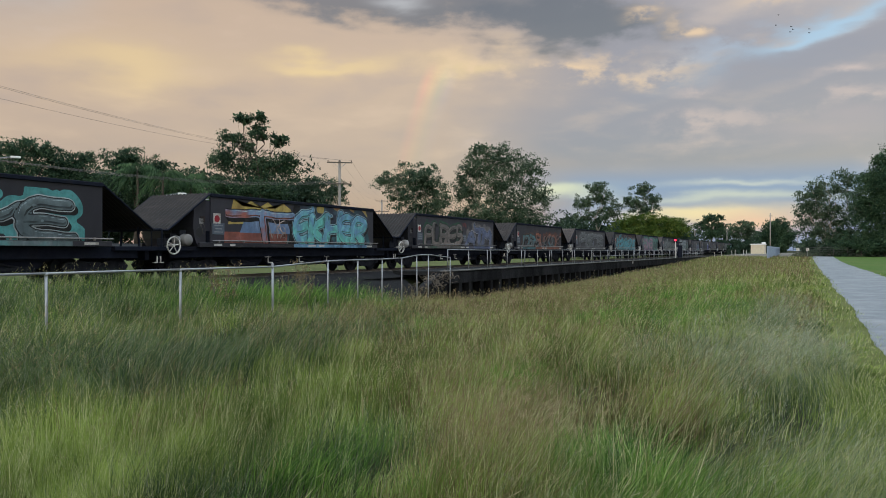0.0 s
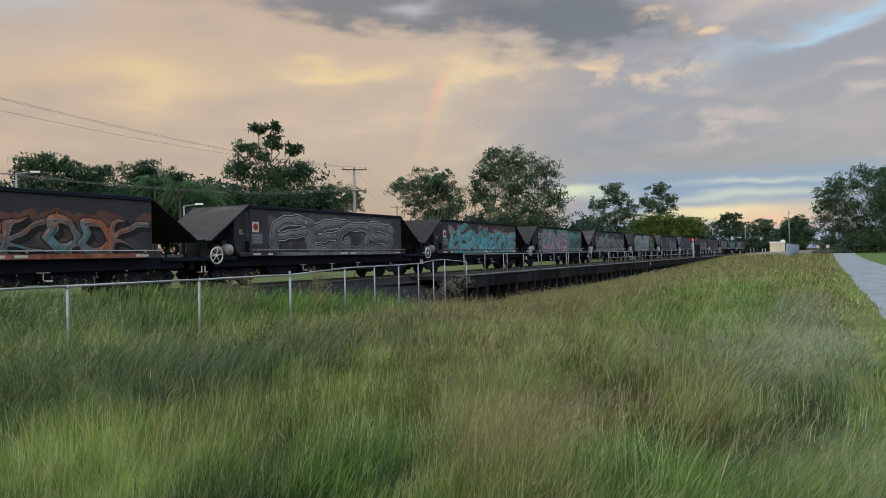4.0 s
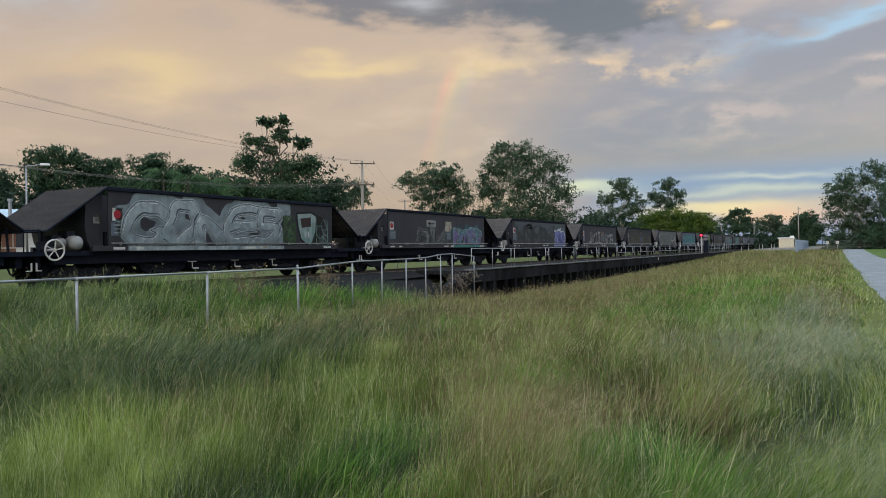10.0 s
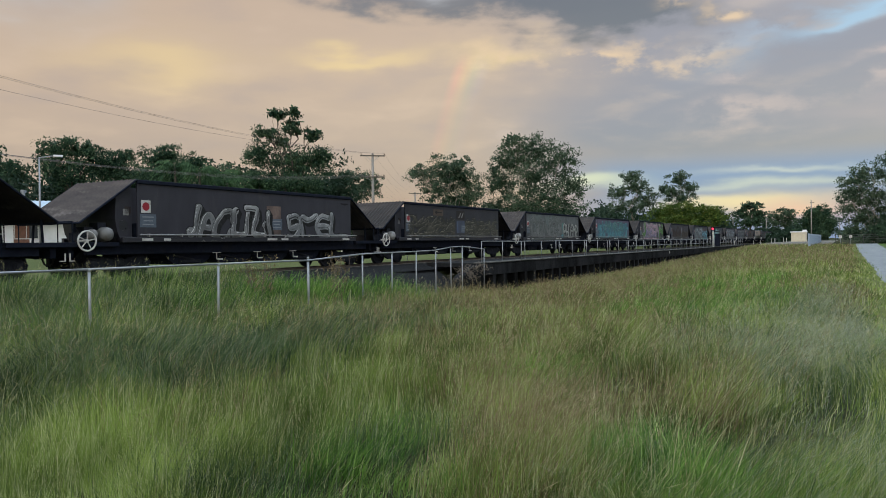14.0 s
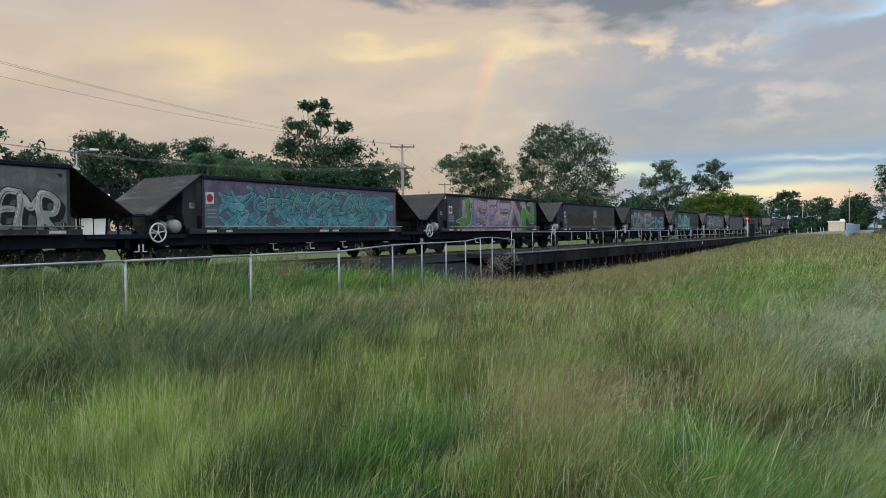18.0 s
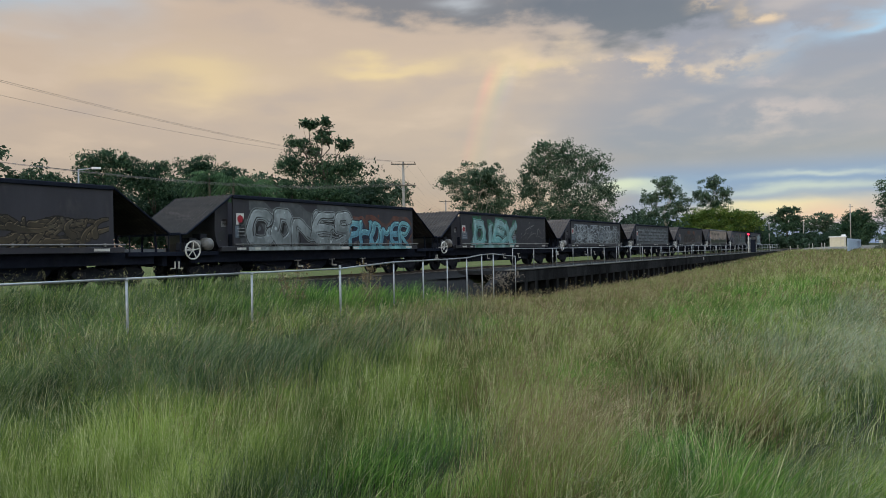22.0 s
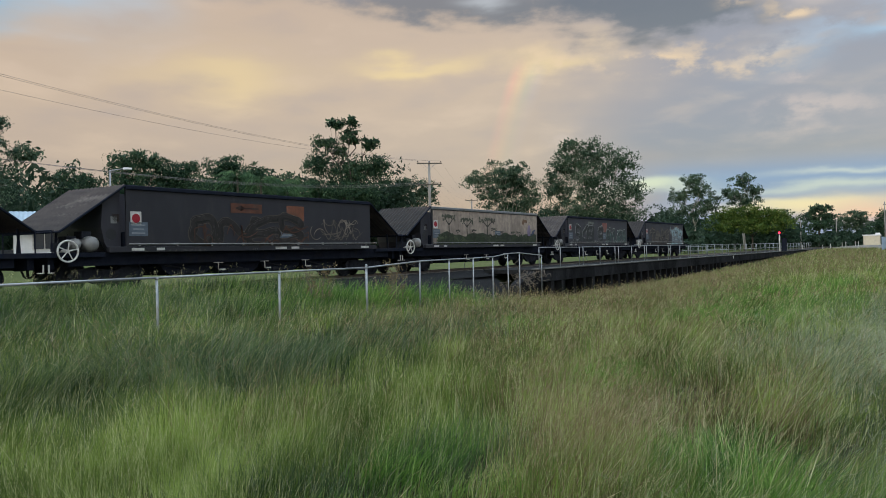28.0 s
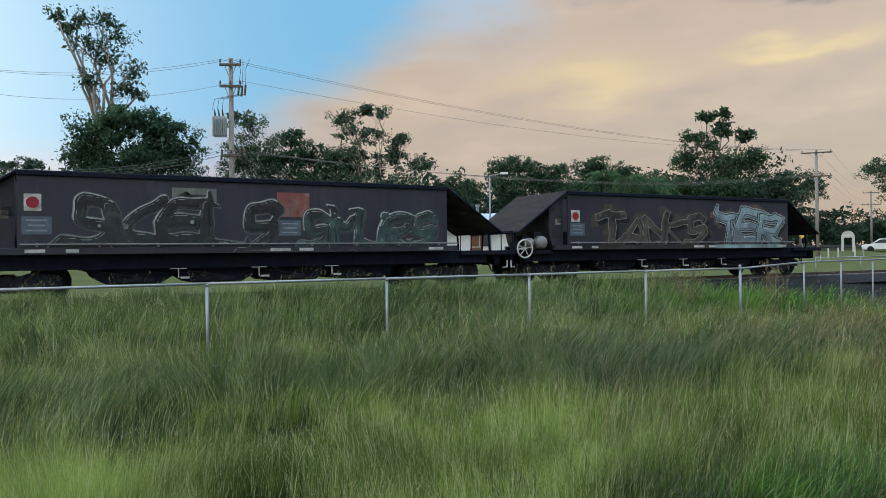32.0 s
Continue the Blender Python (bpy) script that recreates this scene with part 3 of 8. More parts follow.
def build_ground():
    xs = np.r_[-3000, -1500, -800, -500, np.arange(-340, -70, 12.0), np.arange(-70, -30, 2.5), np.arange(-30, 8, 0.5), np.arange(8, 40, 4.0), np.arange(40, 200, 20.0), 300, 600, 1500, 3000]
    ys = np.r_[-3000, -1500, -700, -300, -120, -60, np.arange(-40, 0, 4.0), np.arange(0, 50, 0.75), np.arange(50, 240, 4.0), np.arange(240, 500, 30.0), 700, 1200, 2000, 3500]
    gx, gy = np.meshgrid(xs, ys, indexing="ij")
    co = np.stack([gx, gy, height(gx, gy)], -1).reshape(-1, 3)
    i, j = np.meshgrid(np.arange(len(xs) - 1), np.arange(len(ys) - 1), indexing="ij")
    a = (i * len(ys) + j).ravel()
    faces = np.stack([a, a + len(ys), a + len(ys) + 1, a + 1], -1)
    # soil tone is kept dark to paint shade into the gaps between blades
    m = surface("grassy_soil", (0.018, 0.022, 0.009), (0.034, 0.040, 0.016), 0.95, scale=1.1, stain=(0.065, 0.056, 0.034), stain_at=(0.5, 0.72), stain_scale=0.22, bump=0.9, grain=18, world=True)
    ground = new("ground", arrays_mesh("ground", co, faces, m, True))
    tagged(ground, "rough grassy ground of an open field", "ground", kind="structure")
    # mown lawn beside the path and behind the line, 2 cm above the soil
    lawn = surface("mown_lawn", (0.052, 0.096, 0.022), (0.075, 0.118, 0.030), 0.9, scale=0.8, stain=(0.11, 0.118, 0.045), stain_at=(0.5, 0.75), stain_scale=0.12, bump=0.8, grain=25, world=True)

    def strip(name, x0, x1, y0, y1, dx, dy, lift, material, label):
        xs2, ys2 = np.linspace(x0, x1, max(2, int((x1 - x0) / dx))), np.linspace(y0, y1, max(2, int((y1 - y0) / dy)))
        gx2, gy2 = np.meshgrid(xs2, ys2, indexing="ij")
        wob = 0.05 * np.sin(gy2 * 0.31) + 0.03 * np.sin(gy2 * 1.1 + 1) + 0.012 * np.sin(gy2 * 5.1)
        edge = ((gx2 == x0) | (gx2 == x1)) * wob
        co2 = np.stack([gx2 + edge, gy2, height(gx2, gy2) + lift], -1).reshape(-1, 3)
        p, q = np.meshgrid(np.arange(len(xs2) - 1), np.arange(len(ys2) - 1), indexing="ij")
        b = (p * len(ys2) + q).ravel()
        f = np.stack([b, b + len(ys2), b + len(ys2) + 1, b + 1], -1)
        ob = new(name, arrays_mesh(name, co2, f, material, True))
        tagged(ob, label, name, kind="structure")
    strip("lawn", 4.3, 60, -30, 150, 2.5, 3, 0.02, lawn, "short mown green lawn beside the path")
    olive = surface("dry_lawn", (0.088, 0.098, 0.036), (0.066, 0.080, 0.028), 0.9, scale=0.6, stain=(0.11, 0.108, 0.05), stain_at=(0.5, 0.75), stain_scale=0.15, bump=0.8, grain=25, world=True)
    strip("lawn", -48, -23.5, -60, 210, 1.0, 3, 0.05, olive, "mown grass strip behind the railway line")
    strip("verge", 0.45, 1.5, -6, 150, 0.3, 0.2, 0.022, surface("dry_verge", (0.12, 0.125, 0.045), (0.085, 0.10, 0.032), 0.95, scale=2.5, stain=(0.06, 0.08, 0.02), bump=0.8, grain=30, world=True), "yellowish clipped grass verge along the path")
    strip("path", 1.15, 4.45, -12, 150, 0.4, 0.2, 0.04, MAT["gravelpath"], "bluish grey gravel path with worn edges")
    strip("apron", -19.6, -15.6, 18.0, 33.25, 0.4, 0.5, 0.10, MAT["ballast"], "dark gravel apron between the fence and the line")
    strip("road", -62, -53, -200, 260, 1.5, 8, 0.06, MAT["asphalt"], "asphalt road on the rise behind the line")
    strip("yard", -15, -2.5, 143, 260, 2, 8, 0.05, surface("pale_gravel", (0.19, 0.175, 0.155), (0.14, 0.13, 0.115), 0.95, scale=3, bump=0.7, world=True), "pale gravel yard by the station hut")


def build_track():
    bm = bmesh.new()
    prism(bm, [(TRACK - 2.6, 0.30), (TRACK - 1.45, 0.56), (TRACK + 1.45, 0.56), (TRACK + 2.6, 0.30)], 1, -160, 480)
    bed = new("track_bed", mesh_from("track_bed", bm, MAT["ballast"]))
    tagged(bed, "dark crushed stone bed of the railway", "ballast", kind="structure")
    for sx in (-0.5335, 0.5335):
        bm = bmesh.new()
        x = TRACK + sx
        prism(bm, [(x - 0.065, 0.51), (x + 0.065, 0.51), (x + 0.065, 0.522), (x + 0.01, 0.535), (x + 0.01, 0.612), (x + 0.034, 0.622), (x + 0.034, RAIL), (x - 0.034, RAIL), (x - 0.034, 0.622), (x - 0.01, 0.612), (x - 0.01, 0.535), (x - 0.065, 0.522)], 1, -160, 480)
        rail = new("rail", mesh_from("rail", bm, MAT["rail"]))
        tagged(rail, "brown steel rail with a worn top", "rail", "rails of the line")
    bm = bmesh.new()
    box(bm, (0, 0, 0), (2.1, 0.22, 0.16))
    bevel(bm, 0.015)
    me = mesh_from("sleeper", bm, MAT["sleeper"])
    for i in range(150):
        ob = new("sleeper", me)
        ob.parent = bed
        ob.location = (TRACK, -5 + i * 0.68, 0.515)


# ---- fence, platform ----
FENCE_X = -11.6


def build_fence():
    ys = [-6.7, -3.7, -0.7, 2.29, 5.29, 8.30, 11.29, 14.25]
    posts = [(FENCE_X, y, 1.28) for y in ys]
    # past the corner the fence runs aslant up to the platform
    end = Vector((WALL + 0.05, 33.9))
    start = Vector((FENCE_X, 14.25))
    tops = []
    for az, top_el in ((35.04, -0.74), (32.76, -0.66), (30.89, -0.61), (29.36, -0.53), (28.18, -0.31), (27.3, -0.27)):
        d = end - start
        ta = math.tan(radians(az))
        k = (ta * start.y + start.x) / (-d.x - ta * d.y)
        p = start + d * k
        tops.append((p.x, p.y, EYE + math.tan(radians(top_el)) * p.length))
    fence = thing("fence", "low galvanised tube fence standing in long grass", "fence")
    allp = posts + tops + [(end.x, end.y, 1.33)]
    for n, (x, y, z) in enumerate(allp):
        ground = float(height(x, y)) - 0.3
        bm = bmesh.new()
        tube(bm, (0, 0, ground), (0, 0, z + (0.03 if n == 7 else 0.0)), 0.030 if n in (7,) else 0.024, n=10)
        if n == 7:
            bmesh.ops.create_uvsphere(bm, u_segments=10, v_segments=6, radius=0.035, matrix=Matrix.Translation((0, 0, z + 0.035)))
        tube(bm, (0, 0, z - 0.06), (0, 0, z - 0.02), 0.031, n=10)
        part("post", bm, MAT["galv"], fence, m=Matrix.Translation((x, y, 0)) @ pose(0, 0, 0, random.uniform(-0.6, 0.6), random.uniform(-0.6, 0.6)), smooth=True)
    for a, b in zip(allp, allp[1:]):
        bm = bmesh.new()
        tube(bm, (a[0], a[1], a[2] - 0.02), (b[0], b[1], b[2] - 0.02), 0.021, n=10)
        part("top_rail", bm, MAT["galv"], fence, smooth=True)
    # upright rail tube of the lookout by the far side of the line
    far = thing("hand_rail", "pale tube hand rail beyond the railway line", "railing")
    for x, y, z0, z1 in ((-25.5, 37.4, 0.3, 1.25), (-25.5, 41.5, 0.3, 1.28), (-25.5, 45.5, 0.3, 1.3), (-25.5, 49.5, 0.3, 1.3)):
        bm = bmesh.new()
        tube(bm, (x, y, z0), (x, y, z1), 0.03)
        part("post", bm, MAT["galv"], far, smooth=True)
    bm = bmesh.new()
    tube(bm, (-25.5, 37.4, 1.25), (-25.5, 49.5, 1.3), 0.028)
    part("top_rail", bm, MAT["galv"], far, smooth=True)


def build_platform():
    y0, y1 = 33.3, 143.0
    deck = thing("platform", "low black-stained concrete loading platform beside the line", "platform")
    bm = bmesh.new()
    box(bm, ((WALL - 19.3) / 2 - 0.12, (y0 + y1) / 2, DECK - 0.1), (abs(-19.3 - WALL) - 0.3, y1 - y0, 0.2))
    part("surface", bm, MAT["asphalt"], deck, "dark worn platform surface")
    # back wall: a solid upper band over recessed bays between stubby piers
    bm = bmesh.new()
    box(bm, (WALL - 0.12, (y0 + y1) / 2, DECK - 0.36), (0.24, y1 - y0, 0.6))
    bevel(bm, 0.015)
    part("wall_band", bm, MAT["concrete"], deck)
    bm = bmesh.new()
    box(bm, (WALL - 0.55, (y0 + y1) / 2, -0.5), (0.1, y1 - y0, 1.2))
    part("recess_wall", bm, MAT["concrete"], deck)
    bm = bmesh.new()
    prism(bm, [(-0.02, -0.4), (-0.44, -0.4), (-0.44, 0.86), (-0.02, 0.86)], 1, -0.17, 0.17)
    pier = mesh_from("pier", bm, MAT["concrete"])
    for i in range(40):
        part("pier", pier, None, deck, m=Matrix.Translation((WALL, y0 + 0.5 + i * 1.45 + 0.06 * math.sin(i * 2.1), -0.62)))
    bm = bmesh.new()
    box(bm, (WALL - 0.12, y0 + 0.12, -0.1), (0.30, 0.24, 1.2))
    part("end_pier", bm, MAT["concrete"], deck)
    bm = bmesh.new()
    box(bm, (0, 0, 0), (0.30, 2.38, 0.07))
    bevel(bm, 0.012)
    slab = mesh_from("coping_slab", bm, MAT["coping"])
    for i in range(46):
        part("coping_slab", slab, None, deck, m=pose(WALL - 0.10, y0 + 1.2 + i * 2.4, DECK + 0.012 + 0.006 * math.sin(i * 3.7), 0, 0, 0.3 * math.sin(i * 1.7)))
    bm = bmesh.new()
    box(bm, (WALL + 0.015, 78.5, DECK - 0.2), (0.03, 0.22, 0.28))
    part("plate", bm, MAT["whitepaint"], deck, "small white marker plate")
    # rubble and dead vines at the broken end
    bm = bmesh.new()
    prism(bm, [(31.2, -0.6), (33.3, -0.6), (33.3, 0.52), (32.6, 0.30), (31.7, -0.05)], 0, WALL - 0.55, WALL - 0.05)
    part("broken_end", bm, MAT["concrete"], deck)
    vines = thing("dead_vines", "tangle of dry grey vines over the broken platform end", "vines")
    rnd = random.Random(4)
    for i in range(46):
        bm = bmesh.new()
        p = Vector((WALL + rnd.uniform(-0.3, 0.6), rnd.uniform(30.6, 33.4), rnd.uniform(-0.1, 0.5)))
        for k in range(4):
            q = p + Vector((rnd.uniform(-0.2, 0.25), rnd.uniform(-0.5, 0.4), rnd.uniform(-0.25, 0.22)))
            tube(bm, p, q, 0.014, 0.008, 5)
            p = q
        part("vine", bm, MAT["twig"], vines)
    # railing along the edge
    rail = thing("platform_railing", "grey steel tube railing along the platform edge", "railing")
    bm = bmesh.new()
    tube(bm, (0, 0, 0), (0, 0, 1.06), 0.024, n=8)
    post = mesh_from("post", bm, MAT["galv"], True)
    y, i = 33.9, 0
    ypos = []
    while y < 142:
        ypos.append(y)
        part("post", post, None, rail, m=pose(WALL - 0.08, y, DECK + 0.03, 0.5 * math.sin(i * 5.1), 0.8 * math.sin(i * 3.3)))
        y += (2.6, 2.6, 0.55)[i % 3] if i else 2.6
        i += 1
    for lift in (1.06, 0.55):
        for a, b in zip(ypos, ypos[1:]):
            if lift < 1 and b < 64:
                continue
            bm = bmesh.new()
            za, zb = (lift + 0.012 * math.sin(v * 1.9) for v in (a, b))
            tube(bm, (WALL - 0.08, a, DECK + 0.03 + za), (WALL - 0.08, b, DECK + 0.03 + zb), 0.022, n=8)
            part("top_rail" if lift > 1 else "mid_rail", bm, MAT["galv"], rail, smooth=True)
    # far edge railing seen past the end of the train
    rail2 = thing("platform_railing", "second steel tube railing on the track side", "railing")
    bm = bmesh.new()
    tube(bm, (0, 0, 0), (0, 0, 1.02), 0.022, n=6)
    post = mesh_from("post", bm, MAT["galv"], True)
    for i in range(24):
        part("post", post, None, rail2, m=Matrix.Translation((-25.3, 62 + i * 2.4, 0.5)))
    for lift in (0.52, 1.0):
        bm = bmesh.new()
        tube(bm, (-25.3, 62, 0.5 + lift), (-25.3, 117.2, 0.5 + lift), 0.022, n=6)
        part("top_rail" if lift > 0.9 else "mid_rail", bm, MAT["galv"], rail2, smooth=True)
    sig = thing("signal", "rail signal with a lit red lamp on a white post", "signal", (WALL - 0.3, 109, DECK))
    for nm, a, b, r, mt in (("post", (0, 0, 0), (0, 0, 2.3), 0.09, "whitepaint"), ("bracket", (0, 0, 2.2), (0.9, 0, 2.2), 0.05, "frame")):
        bm = bmesh.new()
        tube(bm, a, b, r, n=10)
        part(nm, bm, MAT[mt], sig)
    bm = bmesh.new()
    box(bm, (0, 0.05, 2.45), (0.5, 0.2, 0.75))
    bevel(bm, 0.03)
    part("head", bm, MAT["frame"], sig)
    bm = bmesh.new()
    tube(bm, (-0.02, -0.08, 2.55), (-0.02, -0.02, 2.55), 0.15, n=16)
    part("lamp", bm, MAT["redlight"], sig, "glowing red lens")
    bm = bmesh.new()
    box(bm, (0.55, 0.3, 0.9), (0.6, 0.5, 1.7))
    bevel(bm, 0.03)
    part("cabinet", bm, MAT["frame"], sig, "dark relay cabinet")
    bm = bmesh.new()
    box(bm, (0.55, 0.3, 1.78), (0.7, 0.6, 0.06))
    part("cabinet_roof", bm, MAT["frame"], sig)


build_ground()
build_track()
build_fence()
build_platform()


# ---- the train ----
LENGTH, BODY, OVER, WIDE = 16.0, 11.35, 2.0, 3.0
TOP, LEDGE, SILL = 3.746, 1.95, 1.78
FIRST = 20.807 - 0.26


def travelled(t):
    return 11.6628 * t + 0.01188 * t * t - 0.00038 * t ** 3 + 0.36 * math.exp(-((t - 15.0) / 1.7) ** 2)


def train_y(i, t):
    """Where the front body end of the wagon i stands at t seconds."""
    return FIRST + LENGTH * i - travelled(t)


def build_wagon():
    """A steel coal hopper: origin on the rail head under the front end of its side sheets, front towards -y."""
    w = thing("hopper_wagon", "dark steel coal hopper wagon covered in graffiti", "wagon", group="wagons of the coal train")
    top, ledge, sill = TOP - RAIL, LEDGE - RAIL, SILL - RAIL
    h = WIDE / 2
    for s in (1, -1):
        bm = bmesh.new()
        prism(bm, [(s * h, ledge), (s * h, top - 0.10), (s * (h - 0.03), top), (s * (h - 0.06), top), (s * (h - 0.05), ledge)], 1, 0, BODY)
        part("side_sheet", bm, MAT["side"], w)
        bm = bmesh.new()
        box(bm, (s * (h + 0.012), BODY / 2, top - 0.055), (0.09, BODY + 0.02, 0.13))
        bevel(bm, 0.02)
        part("top_chord", bm, MAT["frame"], w)
        bm = bmesh.new()
        box(bm, (s * (h - 0.045), BODY / 2 - 0.1, (ledge + sill) / 2 - 0.004), (0.13, BODY + 0.9, ledge - sill))
        bevel(bm, 0.012)
        part("side_sill", bm, MAT["side"], w)
        bm = bmesh.new()
        tube(bm, (s * (h + 0.06), 0.05, ledge + 0.07), (s * (h + 0.06), BODY + 0.35, ledge + 0.07), 0.021, n=8)
        for k in range(9):
            y = 0.4 + k * 1.33
            box(bm, (s * (h + 0.03), y, ledge + 0.055), (0.07, 0.05, 0.10))
        part("air_pipe", bm, MAT["tank"], w, "thin pale air pipe")
        bm = bmesh.new()
        box(bm, (s * (h - 0.35), BODY / 2, sill - 0.19), (0.12, BODY + 3.2, 0.36))
        part("sole_bar", bm, MAT["frame"], w)
    # sloping, ribbed hoods over both ends
    for e, y in ((-1, 0.0), (1, BODY)):
        bm = bmesh.new()
        n = 30
        rows = []
        for i in range(n + 1):
            x = -h + WIDE * i / n
            up = 0.05 if i % 2 else 0.0
            rows.append([bm.verts.new((x, y + e * d, z + up + t)) for d, z, t in ((0.0, top, 0.0), (OVER, top - 1.38, 0.0), (OVER, top - 1.38, -0.03), (0.0, top, -0.03))])
        for a, b in zip(rows, rows[1:]):
            for k in range(4):
                bm.faces.new((a[k], a[(k + 1) % 4], b[(k + 1) % 4], b[k]))
        bm.faces.new(rows[0])
        bm.faces.new(rows[-1][::-1])
        bmesh.ops.recalc_face_normals(bm, faces=bm.faces[:])
        part("end_hood", bm, MAT["hood"], w, "ribbed sloping end hood, rusty brown")
        for s in (-1, 1):
            bm = bmesh.new()
            tube(bm, (s * (h - 0.02), y, top - 0.01), (s * (h - 0.02), y + e * OVER, top - 1.39), 0.035, n=6)
            part("hood_edge", bm, MAT["frame"], w)
        bm = bmesh.new()
        tube(bm, (-h, y + e * OVER, top - 1.39), (h, y + e * OVER, top - 1.39), 0.03, n=6)
        part("hood_lip", bm, MAT["frame"], w)
        # end wall of the hopper under the hood: a deep box with gear at the front, a bare sloping sheet at the rear
        bm = bmesh.new()
        prism(bm, [(y, top - 0.1), (y + e * 0.06, top - 0.1), (y - e * 0.9, sill), (y - e * 0.96, sill)], 0, -h + 0.07, h - 0.07) if e > 0 else prism(bm, [(y + e * 0.05, top - 0.10), (y + e * 0.62, top - 0.50), (y + e * 0.66, ledge + 0.55), (y + e * 0.58, ledge + 0.15), (y + e * 0.42, sill), (y + e * 0.05, sill)], 0, -h + 0.20, h - 0.20)
        part("end_wall", bm, MAT["side"], w)
        bm = bmesh.new()
        tube(bm, (h - 0.205, y + e * 0.36, ledge + 0.36), (h - 0.194, y + e * 0.36, ledge + 0.36), 0.17, n=18)
        if e > 0:
            bm.free()
        else:
            part("hatch", bm, MAT["dark"], w, "round dark opening in the end wall")
        bm = bmesh.new()
        box(bm, (0, y + e * 1.45, sill - 0.06), (WIDE - 0.25, 1.75, 0.14))
        box(bm, (0, y + e * 2.05, sill - 0.25), (WIDE - 0.7, 0.18, 0.4))
        bevel(bm, 0.01)
        part("end_platform", bm, MAT["frame"], w)
        bm = bmesh.new()
        for s in (-1, 1):
            tube(bm, (s * 1.0, y + e * 1.85, sill), (s * 1.0, y + e * 1.8, top - 1.3), 0.04, n=6)
            tube(bm, (s * 1.3, y + e * 2.1, sill), (s * 1.3, y + e * 2.1, sill + 0.62), 0.02, n=6)
        tube(bm, (-1.3, y + e * 2.1, sill + 0.62), (1.3, y + e * 2.1, sill + 0.62), 0.02, n=6)
        part("hood_stay", bm, MAT["frame"], w)
        bm = bmesh.new()
        box(bm, (0, y + e * 2.18, sill - 0.27), (0.32, 0.30, 0.28))
        box(bm, (0.03, y + e * 2.28, sill - 0.27), (0.16, 0.18, 0.42))
        bevel(bm, 0.02)
        part("coupler", bm, MAT["bogie"], w)
        bm = bmesh.new()
        pts = [Vector((0.45, y + e * 2.1, sill - 0.3)), Vector((0.5, y + e * 2.2, sill - 0.62)), Vector((0.48, y + e * 2.3, sill - 0.68)), Vector((0.45, y + e * 2.32, sill - 0.4))]
        for a, b in zip(pts, pts[1:]):
            tube(bm, a, b, 0.028, n=6)
        part("brake_hose", bm, MAT["rubber"], w)
        bm = bmesh.new()
        box(bm, (h - 0.1, y + e * 2.25, sill - 0.42), (0.03, 0.035, 0.22))
        box(bm, (h - 0.12, y + e * 2.18, sill - 0.53), (0.06, 0.16, 0.025))
        part("step_iron", bm, MAT["whitepaint"], w, "white painted shunter's step")
    # brake gear at the front end
    bm = bmesh.new()
    for s in (1,):
        tube(bm, (h - 0.42, -1.78, ledge - 0.12), (h - 0.10, -1.78, ledge - 0.12), 0.035, n=8)
    ring(bm, (h + 0.02, -1.78, ledge - 0.12), 0, 0.29, 0.027, 28, 8)
    for k in range(5):
        a = 2 * math.pi * k / 5 + 0.2
        tube(bm, (h + 0.02, -1.78, ledge - 0.12), (h + 0.02, -1.78 + 0.29 * math.cos(a), ledge - 0.12 + 0.29 * math.sin(a)), 0.018, n=6)
    tube(bm, (h - 0.10, -1.78, ledge - 0.12), (h + 0.04, -1.78, ledge - 0.12), 0.05, n=10)
    part("handbrake_wheel", bm, MAT["whitepaint"], w, "white five-spoked handbrake wheel")
    for x, y, r, l in ((h - 0.32, -1.02, 0.22, 0.7), (h - 0.34, -1.42, 0.16, 0.5)):
        bm = bmesh.new()
        prof = [(-l / 2, 0.02), (-l / 2 + 0.03, r * 0.6), (-l / 2 + 0.09, r * 0.93), (-l / 2 + 0.16, r), (l / 2 - 0.16, r), (l / 2 - 0.09, r * 0.93), (l / 2 - 0.03, r * 0.6), (l / 2, 0.02)]
        rings = [[bm.verts.new((x + d, y + q * math.cos(2 * math.pi * i / 16), ledge + 0.08 + q * math.sin(2 * math.pi * i / 16))) for i in range(16)] for d, q in prof]
        for a, b in zip(rings, rings[1:]):
            for i in range(16):
                bm.faces.new((a[i], a[(i + 1) % 16], b[(i + 1) % 16], b[i]))
        bm.faces.new(rings[0][::-1])
        bm.faces.new(rings[-1])
        bmesh.ops.recalc_face_normals(bm, faces=bm.faces[:])
        part("air_tank", bm, MAT["tank"], w, "pale grey air tank", smooth=True)
    bm = bmesh.new()
    for y, z, s in ((-1.05, 0.5, 0.28), (-1.5, 0.35, 0.3), (-1.75, 0.2, 0.25)):
        box(bm, (h - 0.5, y, ledge + z - 0.2), (0.4, s, s))
    for k in range(5):
        tube(bm, (h - 0.4, -0.4 - 0.3 * k, sill - 0.02), (h - 0.3, -0.7 - 0.3 * k, ledge + 0.25 + 0.1 * (k % 2)), 0.018, n=6)
    bevel(bm, 0.01)
    part("brake_gear", bm, MAT["bogie"], w)
    # discharge hoppers and their handles
    for k in range(4):
        y = 2.55 + k * 2.08
        bm = bmesh.new()
        prism(bm, [(y - 1.03, sill + 0.05), (y + 1.03, sill + 0.05), (y + 1.02, sill - 0.40), (y + 0.92, sill - 0.58), (y + 0.62, sill - 0.76), (y - 0.62, sill - 0.76), (y - 0.92, sill - 0.58), (y - 1.02, sill - 0.40)], 0, -0.95, 0.95)
        part("hopper_chute", bm, MAT["frame"], w)
        bm = bmesh.new()
        tube(bm, (0.98, y - 0.9, sill - 0.42), (0.98, y + 0.2, sill - 0.62), 0.035, n=6)
